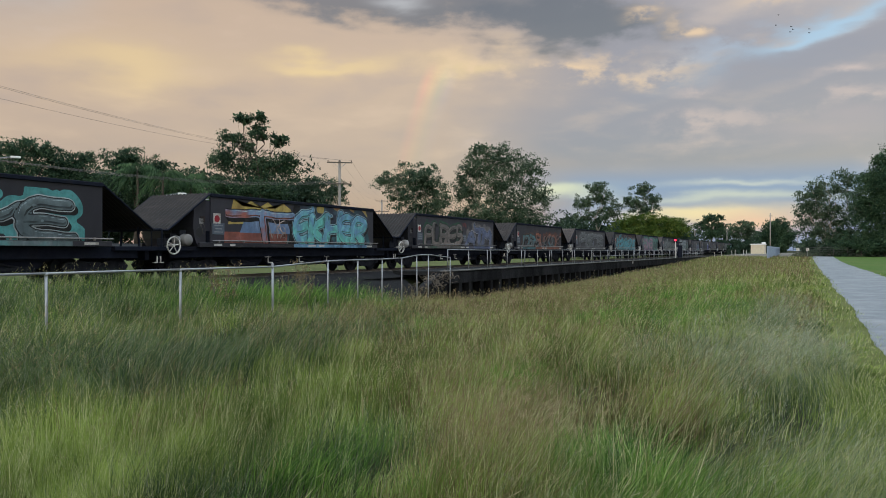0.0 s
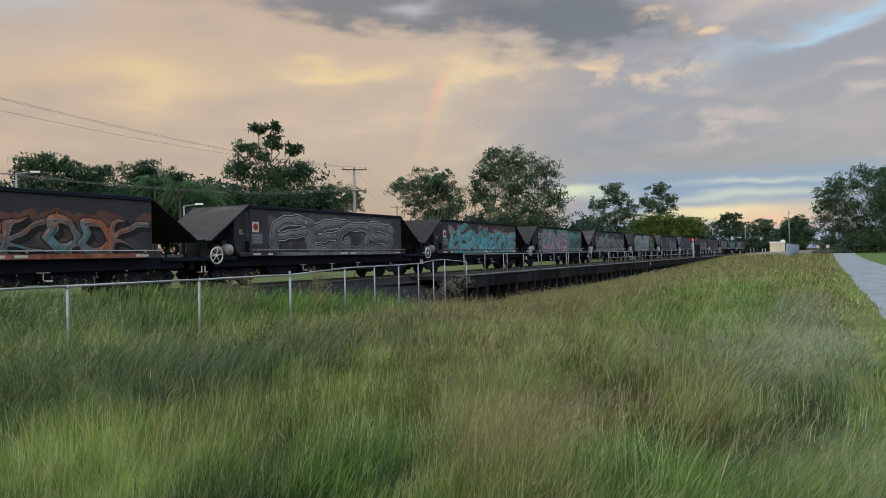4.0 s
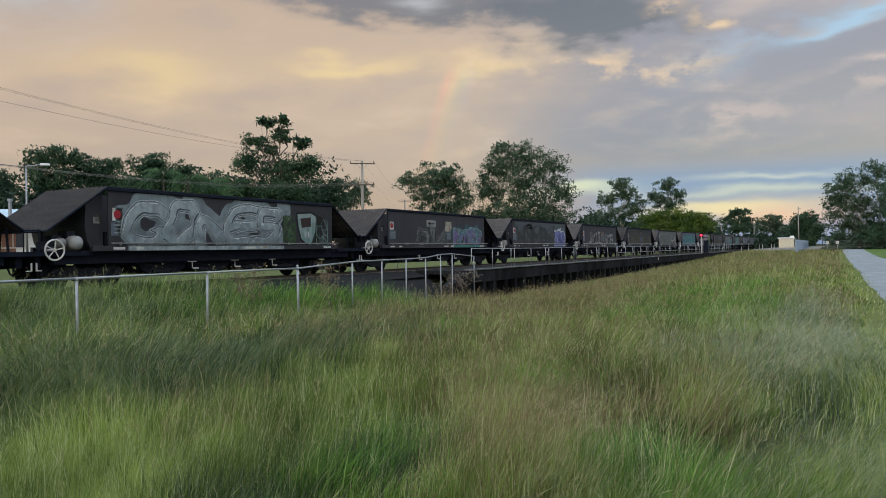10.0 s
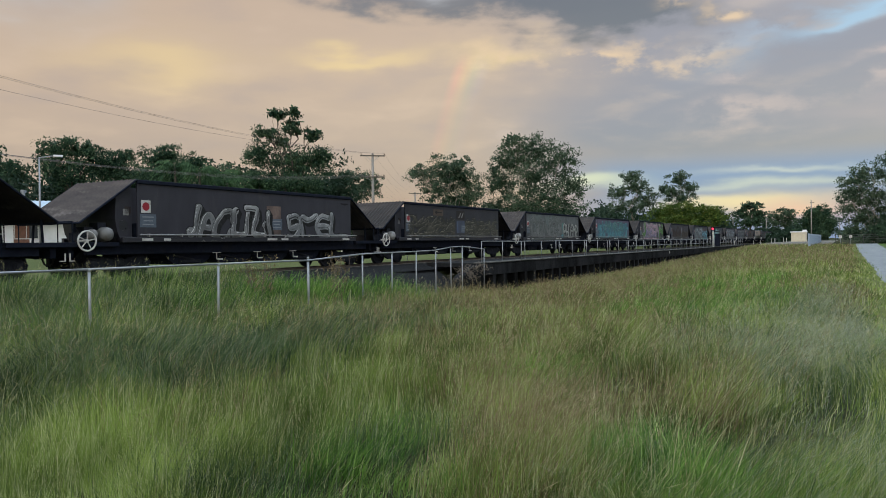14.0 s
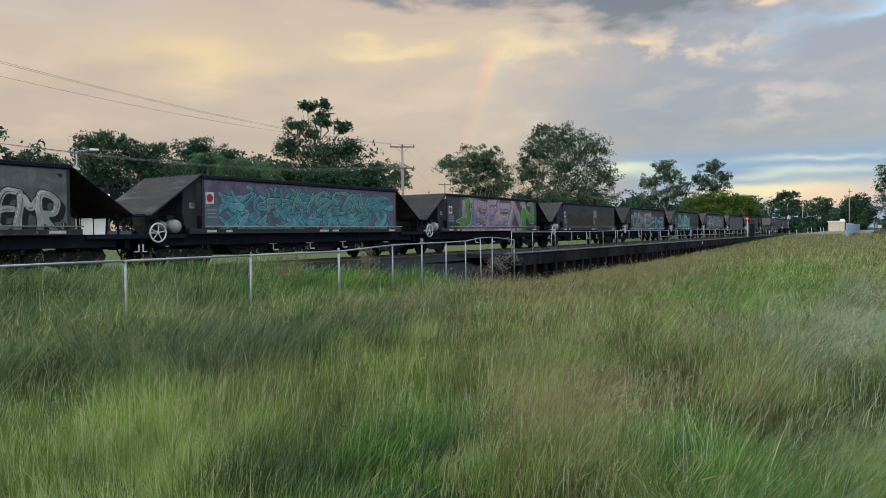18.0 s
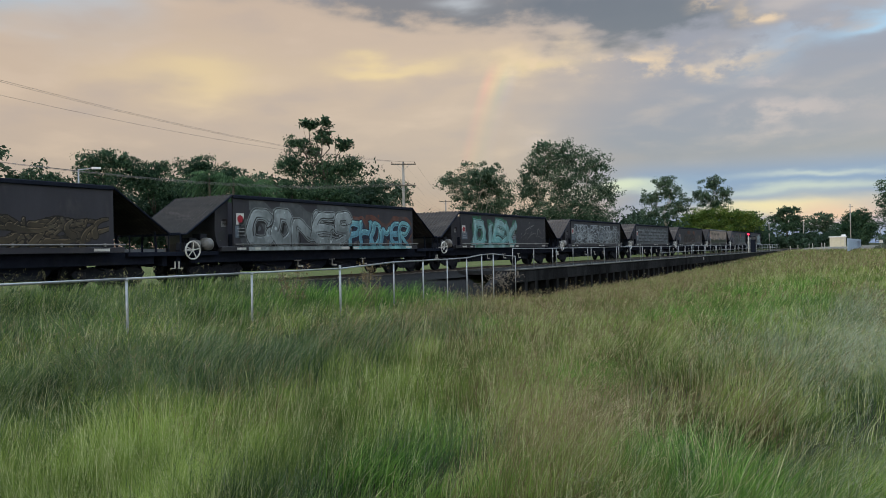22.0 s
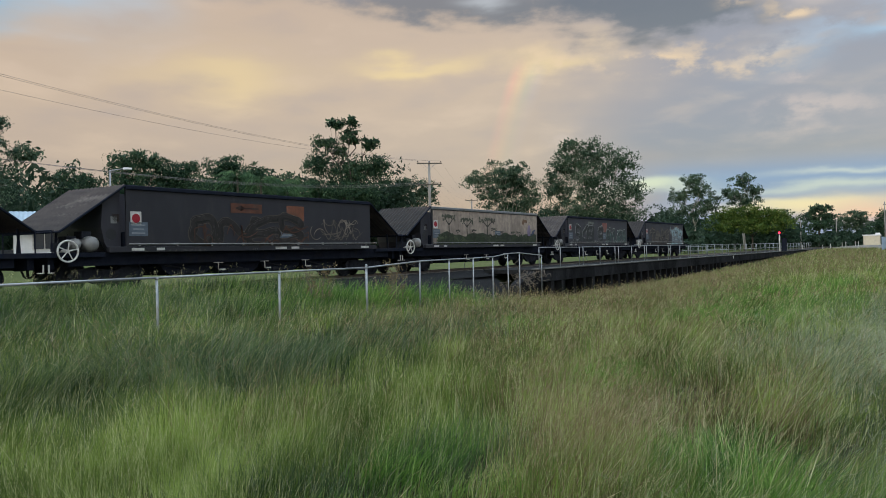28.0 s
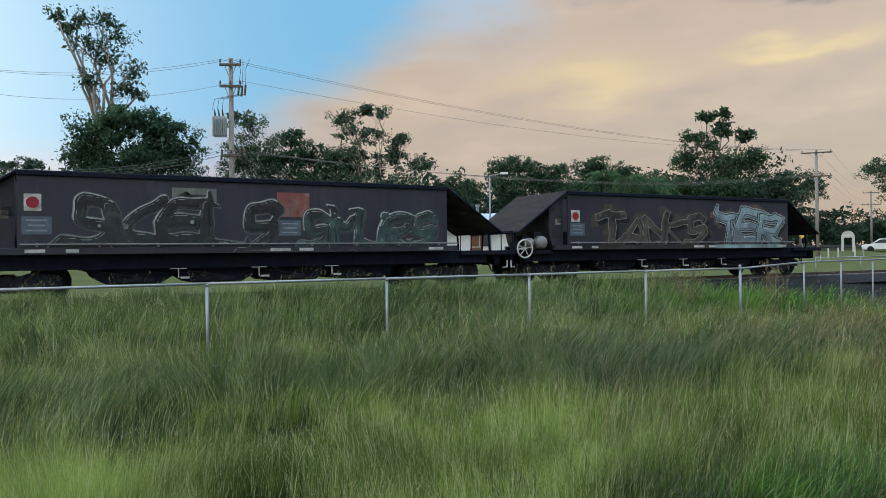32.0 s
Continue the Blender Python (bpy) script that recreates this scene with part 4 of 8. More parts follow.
        box(bm, (0.97, y, sill - 0.66), (0.08, 0.95, 0.10))
        part("door_gear", bm, MAT["bogie"], w)
        if k < 3:
            bm = bmesh.new()
            yy = y + 1.04
            tube(bm, (1.2, yy, sill - 0.62), (1.2, yy, sill - 0.38), 0.018, n=6)
            tube(bm, (1.2, yy - 0.2, sill - 0.38), (1.2, yy + 0.2, sill - 0.38), 0.016, n=6)
            box(bm, (1.2, yy + 0.16, sill - 0.62), (0.06, 0.22, 0.05))
            part("release_handle", bm, MAT["whitepaint"], w, "pale T-shaped release handle")
    for s in (1, -1):
        bm = bmesh.new()
        prism(bm, [(0.9, sill - 0.02), (BODY - 0.9, sill - 0.02), (BODY - 1.4, sill - 0.42), (1.4, sill - 0.42)], 0, s * 1.02, s * 1.06)
        part("skirt", bm, MAT["frame"], w)
    # coal load hidden behind the sides, low in the body
    bm = bmesh.new()
    box(bm, (0, BODY / 2, sill + 0.3), (WIDE - 0.2, BODY - 0.1, 0.6))
    part("floor", bm, MAT["frame"], w)
    # bogies
    frame_bm = bmesh.new()
    outline = [(-1.22, 0.50), (-1.10, 0.62), (-0.55, 0.70), (-0.28, 0.60), (0.28, 0.60), (0.55, 0.70), (1.10, 0.62), (1.22, 0.50), (1.12, 0.36), (0.72, 0.36), (0.42, 0.22), (-0.42, 0.22), (-0.72, 0.36), (-1.12, 0.36)]
    prism(frame_bm, outline, 0, -0.06, 0.06)
    side = mesh_from("side_frame", frame_bm, MAT["bogie"])
    wheel_bm = bmesh.new()
    for s in (1, -1):
        prof = [(0.46, -0.065), (0.488, -0.062), (0.49, -0.035), (0.462, -0.03), (0.455, 0.065), (0.40, 0.065), (0.38, 0.02), (0.14, 0.012), (0.11, 0.09), (0.02, 0.09), (0.02, -0.09), (0.11, -0.09), (0.14, -0.03), (0.38, -0.022), (0.40, -0.065)]
        rings = [[wheel_bm.verts.new((s * (0.56 + d), q * math.cos(2 * math.pi * i / 18), q * math.sin(2 * math.pi * i / 18))) for i in range(28)] for q, d in prof]
        for a, b in zip(rings, rings[1:] + rings[:1]):
            for i in range(18):
                wheel_bm.faces.new((a[i], a[(i + 1) % 18], b[(i + 1) % 18], b[i]))
        for k in range(3):
            ang = 2 * math.pi * k / 3
            tube(wheel_bm, (s * 0.57, 0.26 * math.cos(ang), 0.26 * math.sin(ang)), (s * 0.60, 0.26 * math.cos(ang), 0.26 * math.sin(ang)), 0.05, n=8)
    tube(wheel_bm, (-0.85, 0, 0), (0.85, 0, 0), 0.075, n=12)
    bmesh.ops.recalc_face_normals(wheel_bm, faces=wheel_bm.faces[:])
    wheel = mesh_from("wheelset", wheel_bm, MAT["bogie"])
    for y in (-0.25, BODY + 0.25):
        bogie = part("bogie", bpy.data.meshes.new("bogie"), None, w, "three-piece cast steel bogie", m=Matrix.Translation((0, y, 0)))
        bm = bmesh.new()
        box(bm, (0, 0, 0.52), (1.9, 0.34, 0.26))
        bevel(bm, 0.03)
        for s in (1, -1):
            for k in (-0.18, 0.0, 0.18):
                tube(bm, (s * 0.86, k, 0.27), (s * 0.86, k, 0.52), 0.075, n=10)
        bm.to_mesh(bogie.data)
        bm.free()
        bogie.data.materials.append(MAT["bogie"])
        for s in (1, -1):
            part("side_frame", side, None, bogie, m=Matrix.Translation((s * 0.86, 0, 0)))
        for a in (-0.92, 0.92):
            part("wheelset", wheel, None, bogie, m=Matrix.Translation((0, a, 0.46)))
            for s in (1, -1):
                bm = bmesh.new()
                box(bm, (s * 0.88, a, 0.48), (0.16, 0.26, 0.24))
                bevel(bm, 0.03)
                tube(bm, (s * 0.95, a, 0.48), (s * 1.0, a, 0.48), 0.085, n=12)
                part("axle_box", bm, MAT["bogie"], bogie)
    # painted plates
    x = h + 0.004
    bm = bmesh.new()
    box(bm, (x, 0.32, top - 0.83), (0.008, 0.36, 0.40))
    plate = part("disc_plate", bm, MAT["whitepaint"], w, "white plate with a red disc")
    bm = bmesh.new()
    tube(bm, (x + 0.004, 0.32, top - 0.83), (x + 0.009, 0.32, top - 0.83), 0.135, n=24)
    part("disc", bm, MAT["red"], plate, "red disc")
    for y0, dz in ((0.30, 1.28), (6.35, 1.30)):
        bm = bmesh.new()
        box(bm, (x, y0 + 0.1, top - dz), (0.008, 0.62, 0.42))
        panel = part("data_panel", bm, MAT["datapanel"], w, "faded blue-grey stencil panel")
        bm = bmesh.new()
        for k in range(3):
            box(bm, (x + 0.006, y0 + 0.1, top - dz + 0.12 - 0.12 * k), (0.004, 0.44 - 0.08 * (k % 2), 0.035))
        part("stencil", bm, MAT["bars"], panel)
    for y0, l in ((0.15, 0.42), (1.0, 0.28), (5.9, 0.55), (6.7, 0.4), (BODY - 0.65, 0.5)):
        bm = bmesh.new()
        box(bm, (h + 0.024, y0 + l / 2, (ledge + sill) / 2), (0.006, l, 0.08))
        part("number_plate", bm, MAT["whitepaint"], w)
    for y0, z, a, b, mt in ((-0.05, top - 0.95, 0.05, 0.22, "hood"), (-0.12, ledge + 0.78, 0.05, 0.20, "tank")):
        bm = bmesh.new()
        box(bm, (h - 0.196, y0 - 0.15, z), (0.01, b, b))
        part("small_plate", bm, MAT[mt], w)
    return w


# ---- graffiti ----
# letter skeletons on a grid of seven by seven: two digits a point, a blank between strokes
SKELETON = {
    "A": "003660 1252", "B": "000646655433 0333543130002050 33545141300", "C": "5546261604020120405152", "D": "0006364654524130000", "E": "60000666 0353", "F": "000666 0353",
    "G": "55462616040201204051533 33", "H": "0006 6066 0363", "I": "3036", "J": "5652412021", "K": "0006 660360", "L": "060060", "M": "0006336660", "N": "00066066", "O": "304152544636161402112030",
    "P": "000646655443030", "Q": "304152544636161402112030 3350", "R": "0006466554430350", "S": "5546261614135352412000", "T": "0666 3630", "U": "06012050516656", "V": "063066", "W": "0620334066", "X": "0066 0660", "Y": "0633 6630", "Z": "06660060",
}


def skeleton(c, rnd, wild, rounds):
    """The strokes of one letter in a unit box, with a few spikes and arrows where the writer is wild."""
    if c == "?":
        lines, p = [], [rnd.randint(0, 2), rnd.randint(0, 6)]
        for k in range(rnd.randint(3, 4)):
            q = [min(6, max(0, p[0] + rnd.choice((-4, -2, 2, 4)))), rnd.choice((0, 1, 3, 5, 6))]
            m = [(p[0] + q[0]) / 2 + rnd.uniform(-2, 2), (p[1] + q[1]) / 2 + rnd.uniform(-1.5, 1.5)]
            lines.append(np.array([p, m, q], float) / 6)
            p = q if rnd.random() < 0.6 else [rnd.randint(0, 6), rnd.randint(0, 6)]
    else:
        lines = []
        for s in SKELETON[c].split():
            if len(s) > 3:
                lines.append(np.array([(int(s[k]), int(s[k + 1])) for k in range(0, len(s) - 1, 2)], float) / 6)
    out = []
    for l in lines:
        for k in range(rounds):
            a, b = l[:-1], l[1:]
            l = np.concatenate([l[:1], np.stack([a * 0.75 + b * 0.25, a * 0.25 + b * 0.75], 1).reshape(-1, 2), l[-1:]])
        out.append(l)
    for k in range(int(wild * 1.4 + rnd.random())):
        l = rnd.choice(out[:2])
        end, back = (l[0], l[1]) if rnd.random() < 0.5 else (l[-1], l[-2])
        d = (end - back) / (np.linalg.norm(end - back) + 1e-6)
        side = np.array([-d[1], d[0]]) * rnd.choice((-1, 1))
        out.append(np.array([end, end + d * 0.10 + side * 0.10, end + d * 0.08 + side * rnd.uniform(0.25, 0.42)]))
    return out


def letter_fields(text, y0, y1, z0, z1, fat, seed, wild, step=0.034):
    """The distance to each letter's edge over a grid on the wagon side, negative inside."""
    rnd = random.Random(seed)
    pad = 0.55
    ys, zs = np.arange(y0 - pad, y1 + pad, step), np.arange(z0 - 0.4, z1 + 0.45, step)
    Y, Z = np.meshgrid(ys, zs)
    ph = [rnd.uniform(0, 6.3) for k in range(6)]
    Yw = Y + 0.045 * wild * np.sin(3.1 * Z + 1.7 * Y + ph[0]) + 0.018 * wild * np.sin(8.3 * Z - 5.1 * Y + ph[1])
    Zw = Z + 0.055 * wild * np.sin(2.3 * Y + ph[2]) + 0.020 * wild * np.sin(7.1 * Y + 3.0 * Z + ph[3])
    cell, tall = (y1 - y0) / len(text), z1 - z0
    # a wild hand cuts its strokes off square, a calm one rounds them
    sharp = wild >= 1.15
    r = 1.08 * fat * min(cell, tall * 0.75)
    fields = []
    for i, c in enumerate(text):
        if c == " ":
            continue
        lean, lift, grow, turn = rnd.uniform(-0.10, 0.26) * wild, rnd.uniform(-0.05, 0.05) * wild, 1 + rnd.uniform(-0.06, 0.12) * wild, rnd.uniform(-0.10, 0.10) * wild
        F = np.full(Y.shape, 9.0)
        inner_w, inner_h = cell * 1.24 - 1.6 * r, tall - 2 * r
        if c in "I":
            inner_w *= 0.4
        for l in skeleton(c, rnd, wild, 0 if sharp else 2):
            q = (l - 0.5) * grow
            q = np.stack([q[:, 0] * math.cos(turn) - q[:, 1] * math.sin(turn) + lean * q[:, 1], q[:, 0] * math.sin(turn) + q[:, 1] * math.cos(turn)], 1)
            p = np.stack([y0 + cell * (i + 0.5) + q[:, 0] * inner_w, (z0 + z1) / 2 + tall * lift + q[:, 1] * inner_h], 1)
            r0, r1 = r * rnd.uniform(0.8, 1.2), r * rnd.uniform(0.72, 1.15)
            if len(l) == 3 and c != "?":
                r0, r1 = r * 0.8, r * 0.1
            for k in range(len(p) - 1):
                a, b = p[k], p[k + 1]
                d = b - a
                t = np.clip(((Yw - a[0]) * d[0] + (Zw - a[1]) * d[1]) / (d @ d + 1e-9), 0, 1)
                wide = r0 + (r1 - r0) * (k + t) / (len(p) - 1)
                if sharp:
                    long = math.hypot(*d) + 1e-6
                    along = ((Yw - a[0]) * d[0] + (Zw - a[1]) * d[1]) / long
                    across = np.abs((Yw - a[0]) * d[1] - (Zw - a[1]) * d[0]) / long
                    F = np.minimum(F, np.maximum(across - wide, np.maximum(-along, along - long) - 0.72 * wide))
                else:
                    F = np.minimum(F, np.hypot(Yw - a[0] - t * d[0], Zw - a[1] - t * d[1]) - wide)
        fields.append(F)
    return ys, zs, fields


def contour(F, ys, zs):
    """The region where F is negative as a flat mesh, with smooth edges."""
    neg = F < 0
    full = neg[:-1, :-1] & neg[:-1, 1:] & neg[1:, 1:] & neg[1:, :-1]
    some = (neg[:-1, :-1] | neg[:-1, 1:] | neg[1:, 1:] | neg[1:, :-1]) & ~full
    co, tri = [], []

    def poly(pts):
        n = len(co)
        co.extend(pts)
        tri.extend((n, n + k, n + k + 1) for k in range(1, len(pts) - 1))

    for j in range(full.shape[0]):
        row = np.diff(np.r_[0, full[j].astype(int), 0])
        for a, b in zip(np.nonzero(row == 1)[0], np.nonzero(row == -1)[0]):
            poly([(ys[a], zs[j]), (ys[b], zs[j]), (ys[b], zs[j + 1]), (ys[a], zs[j + 1])])
    for j, i in np.argwhere(some):
        corner = ((j, i), (j, i + 1), (j + 1, i + 1), (j + 1, i))
        pts = []
        for k in range(4):
            (ja, ia), (jb, ib) = corner[k], corner[(k + 1) % 4]
            fa, fb = F[ja, ia], F[jb, ib]
            if fa < 0:
                pts.append((ys[ia], zs[ja]))
            if (fa < 0) != (fb < 0):
                t = fa / (fa - fb)
                pts.append((ys[ia] + (ys[ib] - ys[ia]) * t, zs[ja] + (zs[jb] - zs[ja]) * t))
        poly(pts)
    return np.array(co, float).reshape(-1, 2), np.array(tri, int).reshape(-1, 3)


PAINTS = {}
MARK_RISE = {0: -0.08, 5: 0.13, 13: 0.07, 17: -0.11, 20: -0.13, 22: 0.09}


def paint(a, b):
    if (a, b) not in PAINTS:
        PAINTS[a, b] = spray("spray_paint", srgb(*a), srgb(*b))
    return PAINTS[a, b]


def flat_layer(name, yz, tri, x, material, parent, label=""):
    """Paint lies on the sheet as a thin film with its own edge."""
    n = len(yz)
    lift = yz[:, 2] if yz.shape[1] > 2 else 0.0
    yz = np.stack([np.clip(yz[:, 0], 0.03, BODY - 0.03) if yz[:, 0].max() > 0 else yz[:, 0], np.clip(yz[:, 1], SILL - RAIL + 0.01, TOP - RAIL - 0.125)], 1)
    co = np.c_[np.full(n, x) + lift, yz]
    a, b, c = (yz[tri[:, k]] for k in range(3))
    area = (b[:, 0] - a[:, 0]) * (c[:, 1] - a[:, 1]) - (b[:, 1] - a[:, 1]) * (c[:, 0] - a[:, 0])
    solid = np.abs(area) > 1e-7
    tri, area = tri[solid], area[solid]
    tri = np.where(area[:, None] > 0, tri, tri[:, ::-1])
    return part(name, arrays_mesh(name, co, tri, material), None, parent, label)


def ribbon(pts, wd):
    """A stroke of the can: a band that swells in the middle and thins out at both ends."""
    pts = np.array(pts)
    m = len(pts)
    d = np.gradient(pts, axis=0)
    nrm = np.stack([-d[:, 1], d[:, 0]], 1) / (np.linalg.norm(d, axis=1, keepdims=True) + 1e-6)
    half = wd / 2 * (0.35 + 0.65 * np.sin(np.pi * np.linspace(0.05, 0.95, m)))[:, None]
    quads = [t for k in range(m - 1) for t in ((k, k + 1, m + k + 1), (k, m + k + 1, m + k))]
    return np.concatenate([pts - nrm * half, pts + nrm * half]), np.array(quads)


def strokes(seed, y0, y1, z0, z1, n, width):
    """Loose swirling lines of a spray can."""
    rnd = random.Random(seed)
    cos, quads, base = [], [], 0
    for i in range(n):
        cy, cz = rnd.uniform(y0, y1), rnd.uniform(z0, z1)
        ang, turn, m = rnd.uniform(0, 6.3), rnd.uniform(-0.3, 0.3), rnd.randint(9, 22)
        pts = []
        for k in range(m):
            pts.append((cy, cz))
            turn += rnd.uniform(-0.05, 0.05)
            ang += turn
            cy, cz = cy + 0.07 * math.cos(ang), cz + 0.07 * math.sin(ang)
            if not z0 < cz < z1:
                ang = -ang
                cz = min(max(cz, z0), z1)
            cy = min(max(cy, y0), y1)
        co, q = ribbon(pts, width * rnd.uniform(0.6, 1.3))
        cos.append(np.c_[co, np.full(len(co), 0.0003 * (i % 20))])
        quads.append(q + base)
        base += len(co)
    return np.concatenate(cos), np.concatenate(quads)


def piece(w, text, y0, y1, z0, z1, fill, edge, back=None, shade=None, seed=1, wild=1.0, line=0.04, fat=0.155, lit=None, halo=None, cover=0.30, lean_light=(-0.6, 0.8), rise=0.0):
    """One painted piece on a wagon side; heights are over the rail, fill and back are pairs of colours.
    fill None paints only the lit edges of the letters; shade is the block behind them; halo a rim round the whole."""
    # neighbouring pieces lie a hair apart, so that no two films share a plane
    x = WIDE / 2 + 0.004 + rise + 0.0008 * (seed % 2)
    step = 0.0032
    ys, zs, fields = letter_fields(text, y0, y1, z0, z1, fat, seed, wild)
    whole = functools.reduce(np.minimum, fields)
    line = line * 0.75 if fill else line
    inner = np.full(whole.shape, 9.0)
    for F in fields:
        inner = np.minimum(np.maximum(inner, -(F - line)), F)
    Y, Z = np.meshgrid(ys, zs)

    def layer(name, F, level, material):
        yz, tri = contour(F, ys, zs)
        if len(tri):
            flat_layer(name, yz, tri, x + level * step, material, w)["kind"] = "stuff"

    if back:
        rnd = random.Random(seed)
        uneven = sum(0.10 * np.sin(rnd.uniform(2, 6) * Y + rnd.uniform(2, 6) * Z + rnd.uniform(0, 6)) for k in range(4))
        F = np.maximum(whole - cover - uneven * cover / 0.3, np.maximum(Z - z1 - 0.30, z0 - 0.16 - Z))
        for k in range(7):
            cy, cz, r = rnd.uniform(y0, y1), rnd.uniform((z0 + z1) / 2, z1 + 0.3), rnd.uniform(0.05, 0.16)
            F = np.minimum(F, np.hypot(Y - cy, Z - cz) - r)
        layer("graffiti_background", F, 1, paint(*back))
        bm = bmesh.new()
        box(bm, (WIDE / 2 + 0.0225, (y0 + y1) / 2, (SILL + LEDGE) / 2 - RAIL - 0.004), (0.005, y1 - y0 + 0.2, LEDGE - SILL - 0.03))
        part("painted_sill", bm, paint(back[0], fill[0] if fill else back[1]), w)
    gz, gy = np.gradient(inner, zs[1] - zs[0])
    towards = gy * lean_light[0] + gz * lean_light[1]
    if fill is None:
        layer("graffiti_linework", np.maximum(np.abs(whole) - line, (0.25 - towards) * 0.12), 4, paint(edge, tuple(int(c * 0.6) for c in edge)))
        layer("graffiti_linework", np.maximum(np.abs(whole) - line * 0.5, (towards + 0.1) * 0.12), 4, paint(tuple(int(c * 0.4) for c in edge), tuple(int(c * 0.3) for c in edge)))
        return
    if shade:
        F = np.full(whole.shape, 9.0)
        for k in range(1, 5):
            F = np.minimum(F, np.roll(np.roll(whole, k, 1), -k, 0))
        layer("graffiti_shadow", F - line * 0.6, 2, paint(shade, tuple(int(c * 0.6) for c in shade)))
    if halo:
        layer("graffiti_halo", whole - line - 0.03, 2.5, paint(halo, tuple(int(c * 0.75) for c in halo)))
    layer("graffiti_outline", whole - line, 3.2, paint(edge, edge))
    layer("graffiti_letters", inner, 4.2, paint(*fill))
    light = lit or tuple(min(235, int(c * 1.25 + 30)) for c in fill[0])
    layer("graffiti_linework", np.maximum(np.abs(inner + 0.045) - 0.012, (0.62 - towards) * 0.10), 5, paint(light, light))
    rnd = random.Random(seed + 9)
    F = np.full(whole.shape, 9.0)
    for k in range(int((y1 - y0) * 3)):
        cy, cz, r = rnd.uniform(y0, y1), rnd.uniform(z0, z1), rnd.uniform(0.02, 0.075)
        F = np.minimum(F, np.hypot(Y - cy, Z - cz) - r)
    layer("graffiti_linework", np.maximum(F, inner + 0.06), 5, paint(light, fill[1]))
    dark = tuple(int(c * 0.5) for c in fill[1])
    layer("graffiti_linework", np.maximum(np.abs(inner + 0.07) - 0.028, (0.3 + towards) * 0.12), 4.7, paint(dark, fill[1]))


def scribble(w, seed, y0, y1, z0, z1, n, colour, width=0.03):
    yz, tri = strokes(seed, y0, y1, z0, z1, n, width)
    flat_layer("graffiti_linework", yz, tri, WIDE / 2 + 0.0215 + 0.0007 * (seed % 5), paint(colour, tuple(int(c * 0.7) for c in colour)), w)["kind"] = "stuff"


def tangle(w, seed, y0, y1, z0, z1, fill, edge, dark, n=60, r=0.075, rise=0.0):
    """Wild interlocked bars and arrows that nobody can read: each lies over the last, with a lit and a dark edge."""
    rnd = random.Random(seed)
    ys, zs = np.arange(y0 - 0.2, y1 + 0.2, 0.034), np.arange(z0 - 0.1, z1 + 0.15, 0.034)
    Y, Z = np.meshgrid(ys, zs)
    inner = np.full(Y.shape, 9.0)
    whole = inner.copy()
    for k in range(n):
        cy, cz = y0 + (y1 - y0) * rnd.random(), rnd.uniform(z0 + 0.1, z1 - 0.1)
        a = rnd.choice((0.25, 0.9, 1.5, 2.2, 2.9)) + rnd.uniform(-0.2, 0.2)
        l, bend = rnd.uniform(0.3, 0.75), rnd.uniform(-0.22, 0.22)
        pts = [(cy + (t - 0.5) * l * 2 * math.cos(a) - bend * math.sin(a) * (1 - 4 * (t - 0.5) ** 2), cz + (t - 0.5) * l * 1.3 * math.sin(a) + bend * math.cos(a) * (1 - 4 * (t - 0.5) ** 2)) for t in np.linspace(0, 1, 6)]
        F = np.full(Y.shape, 9.0)
        for j in range(5):
            p, q = np.array(pts[j]), np.array(pts[j + 1])
            d = q - p
            t = np.clip(((Y - p[0]) * d[0] + (Z - p[1]) * d[1]) / (d @ d + 1e-9), 0, 1)
            F = np.minimum(F, np.hypot(Y - p[0] - t * d[0], Z - p[1] - t * d[1]) - r * (1.25 - 0.16 * (j + t)))
        F = np.maximum(F, np.maximum(z0 - 0.05 - Z, Z - z1 - 0.1))
        inner = np.minimum(np.maximum(inner, -(F - 0.028)), F)
        whole = np.minimum(whole, F)
    gz, gy = np.gradient(inner, 0.034)
    towards = 0.8 * gz - 0.6 * gy
    for F, lift, pair in ((whole - 0.03, 0.0085, (dark, dark)), (inner, 0.0125, fill), (np.maximum(np.abs(inner + 0.012) - 0.014, (0.2 - towards) * 0.12), 0.016, (edge, edge))):
        yz, tri = contour(F, ys, zs)
        flat_layer("graffiti_linework", yz, tri, WIDE / 2 + lift + rise, paint(*pair), w)["kind"] = "stuff"


def swirls(w, seed, y0, y1, z0, z1, n, colour, width):
    """Flowing scrollwork in bundles of parallel lines, mirrored about a few axes."""
    rnd = random.Random(seed)
    cos, tris, base = [], [], 0
    for k in range(n):
        ax = y0 + (y1 - y0) * (k % 5 + 0.5) / 5
        cy, cz, ang = rnd.uniform(0.05, 1.0), rnd.uniform(z0, z1), rnd.choice((0.0, 0.5, 2.6, 3.1))
        turn = rnd.choice((-1, 1)) * rnd.uniform(0.10, 0.32)
        path = []
        for j in range(rnd.randint(12, 22)):
            path.append((cy, cz))
            ang += turn
            if j % 8 == 7:
                turn = -turn
            cy, cz = cy + 0.085 * math.cos(ang), min(max(cz + 0.07 * math.sin(ang), z0), z1)
        for s in (-1, 1):
            co, q = ribbon([(min(max(ax + s * p, y0), y1), z) for p, z in path], width)
            cos.append(np.c_[co, np.full(len(co), 0.0002 * (k % 20))])
            tris.append(q + base)
            base += len(co)
    flat_layer("graffiti_linework", np.concatenate(cos), np.concatenate(tris), WIDE / 2 + 0.0085 + 0.0041 * (seed % 2), paint(colour, tuple(int(c * 0.8) for c in colour)), w)["kind"] = "stuff"


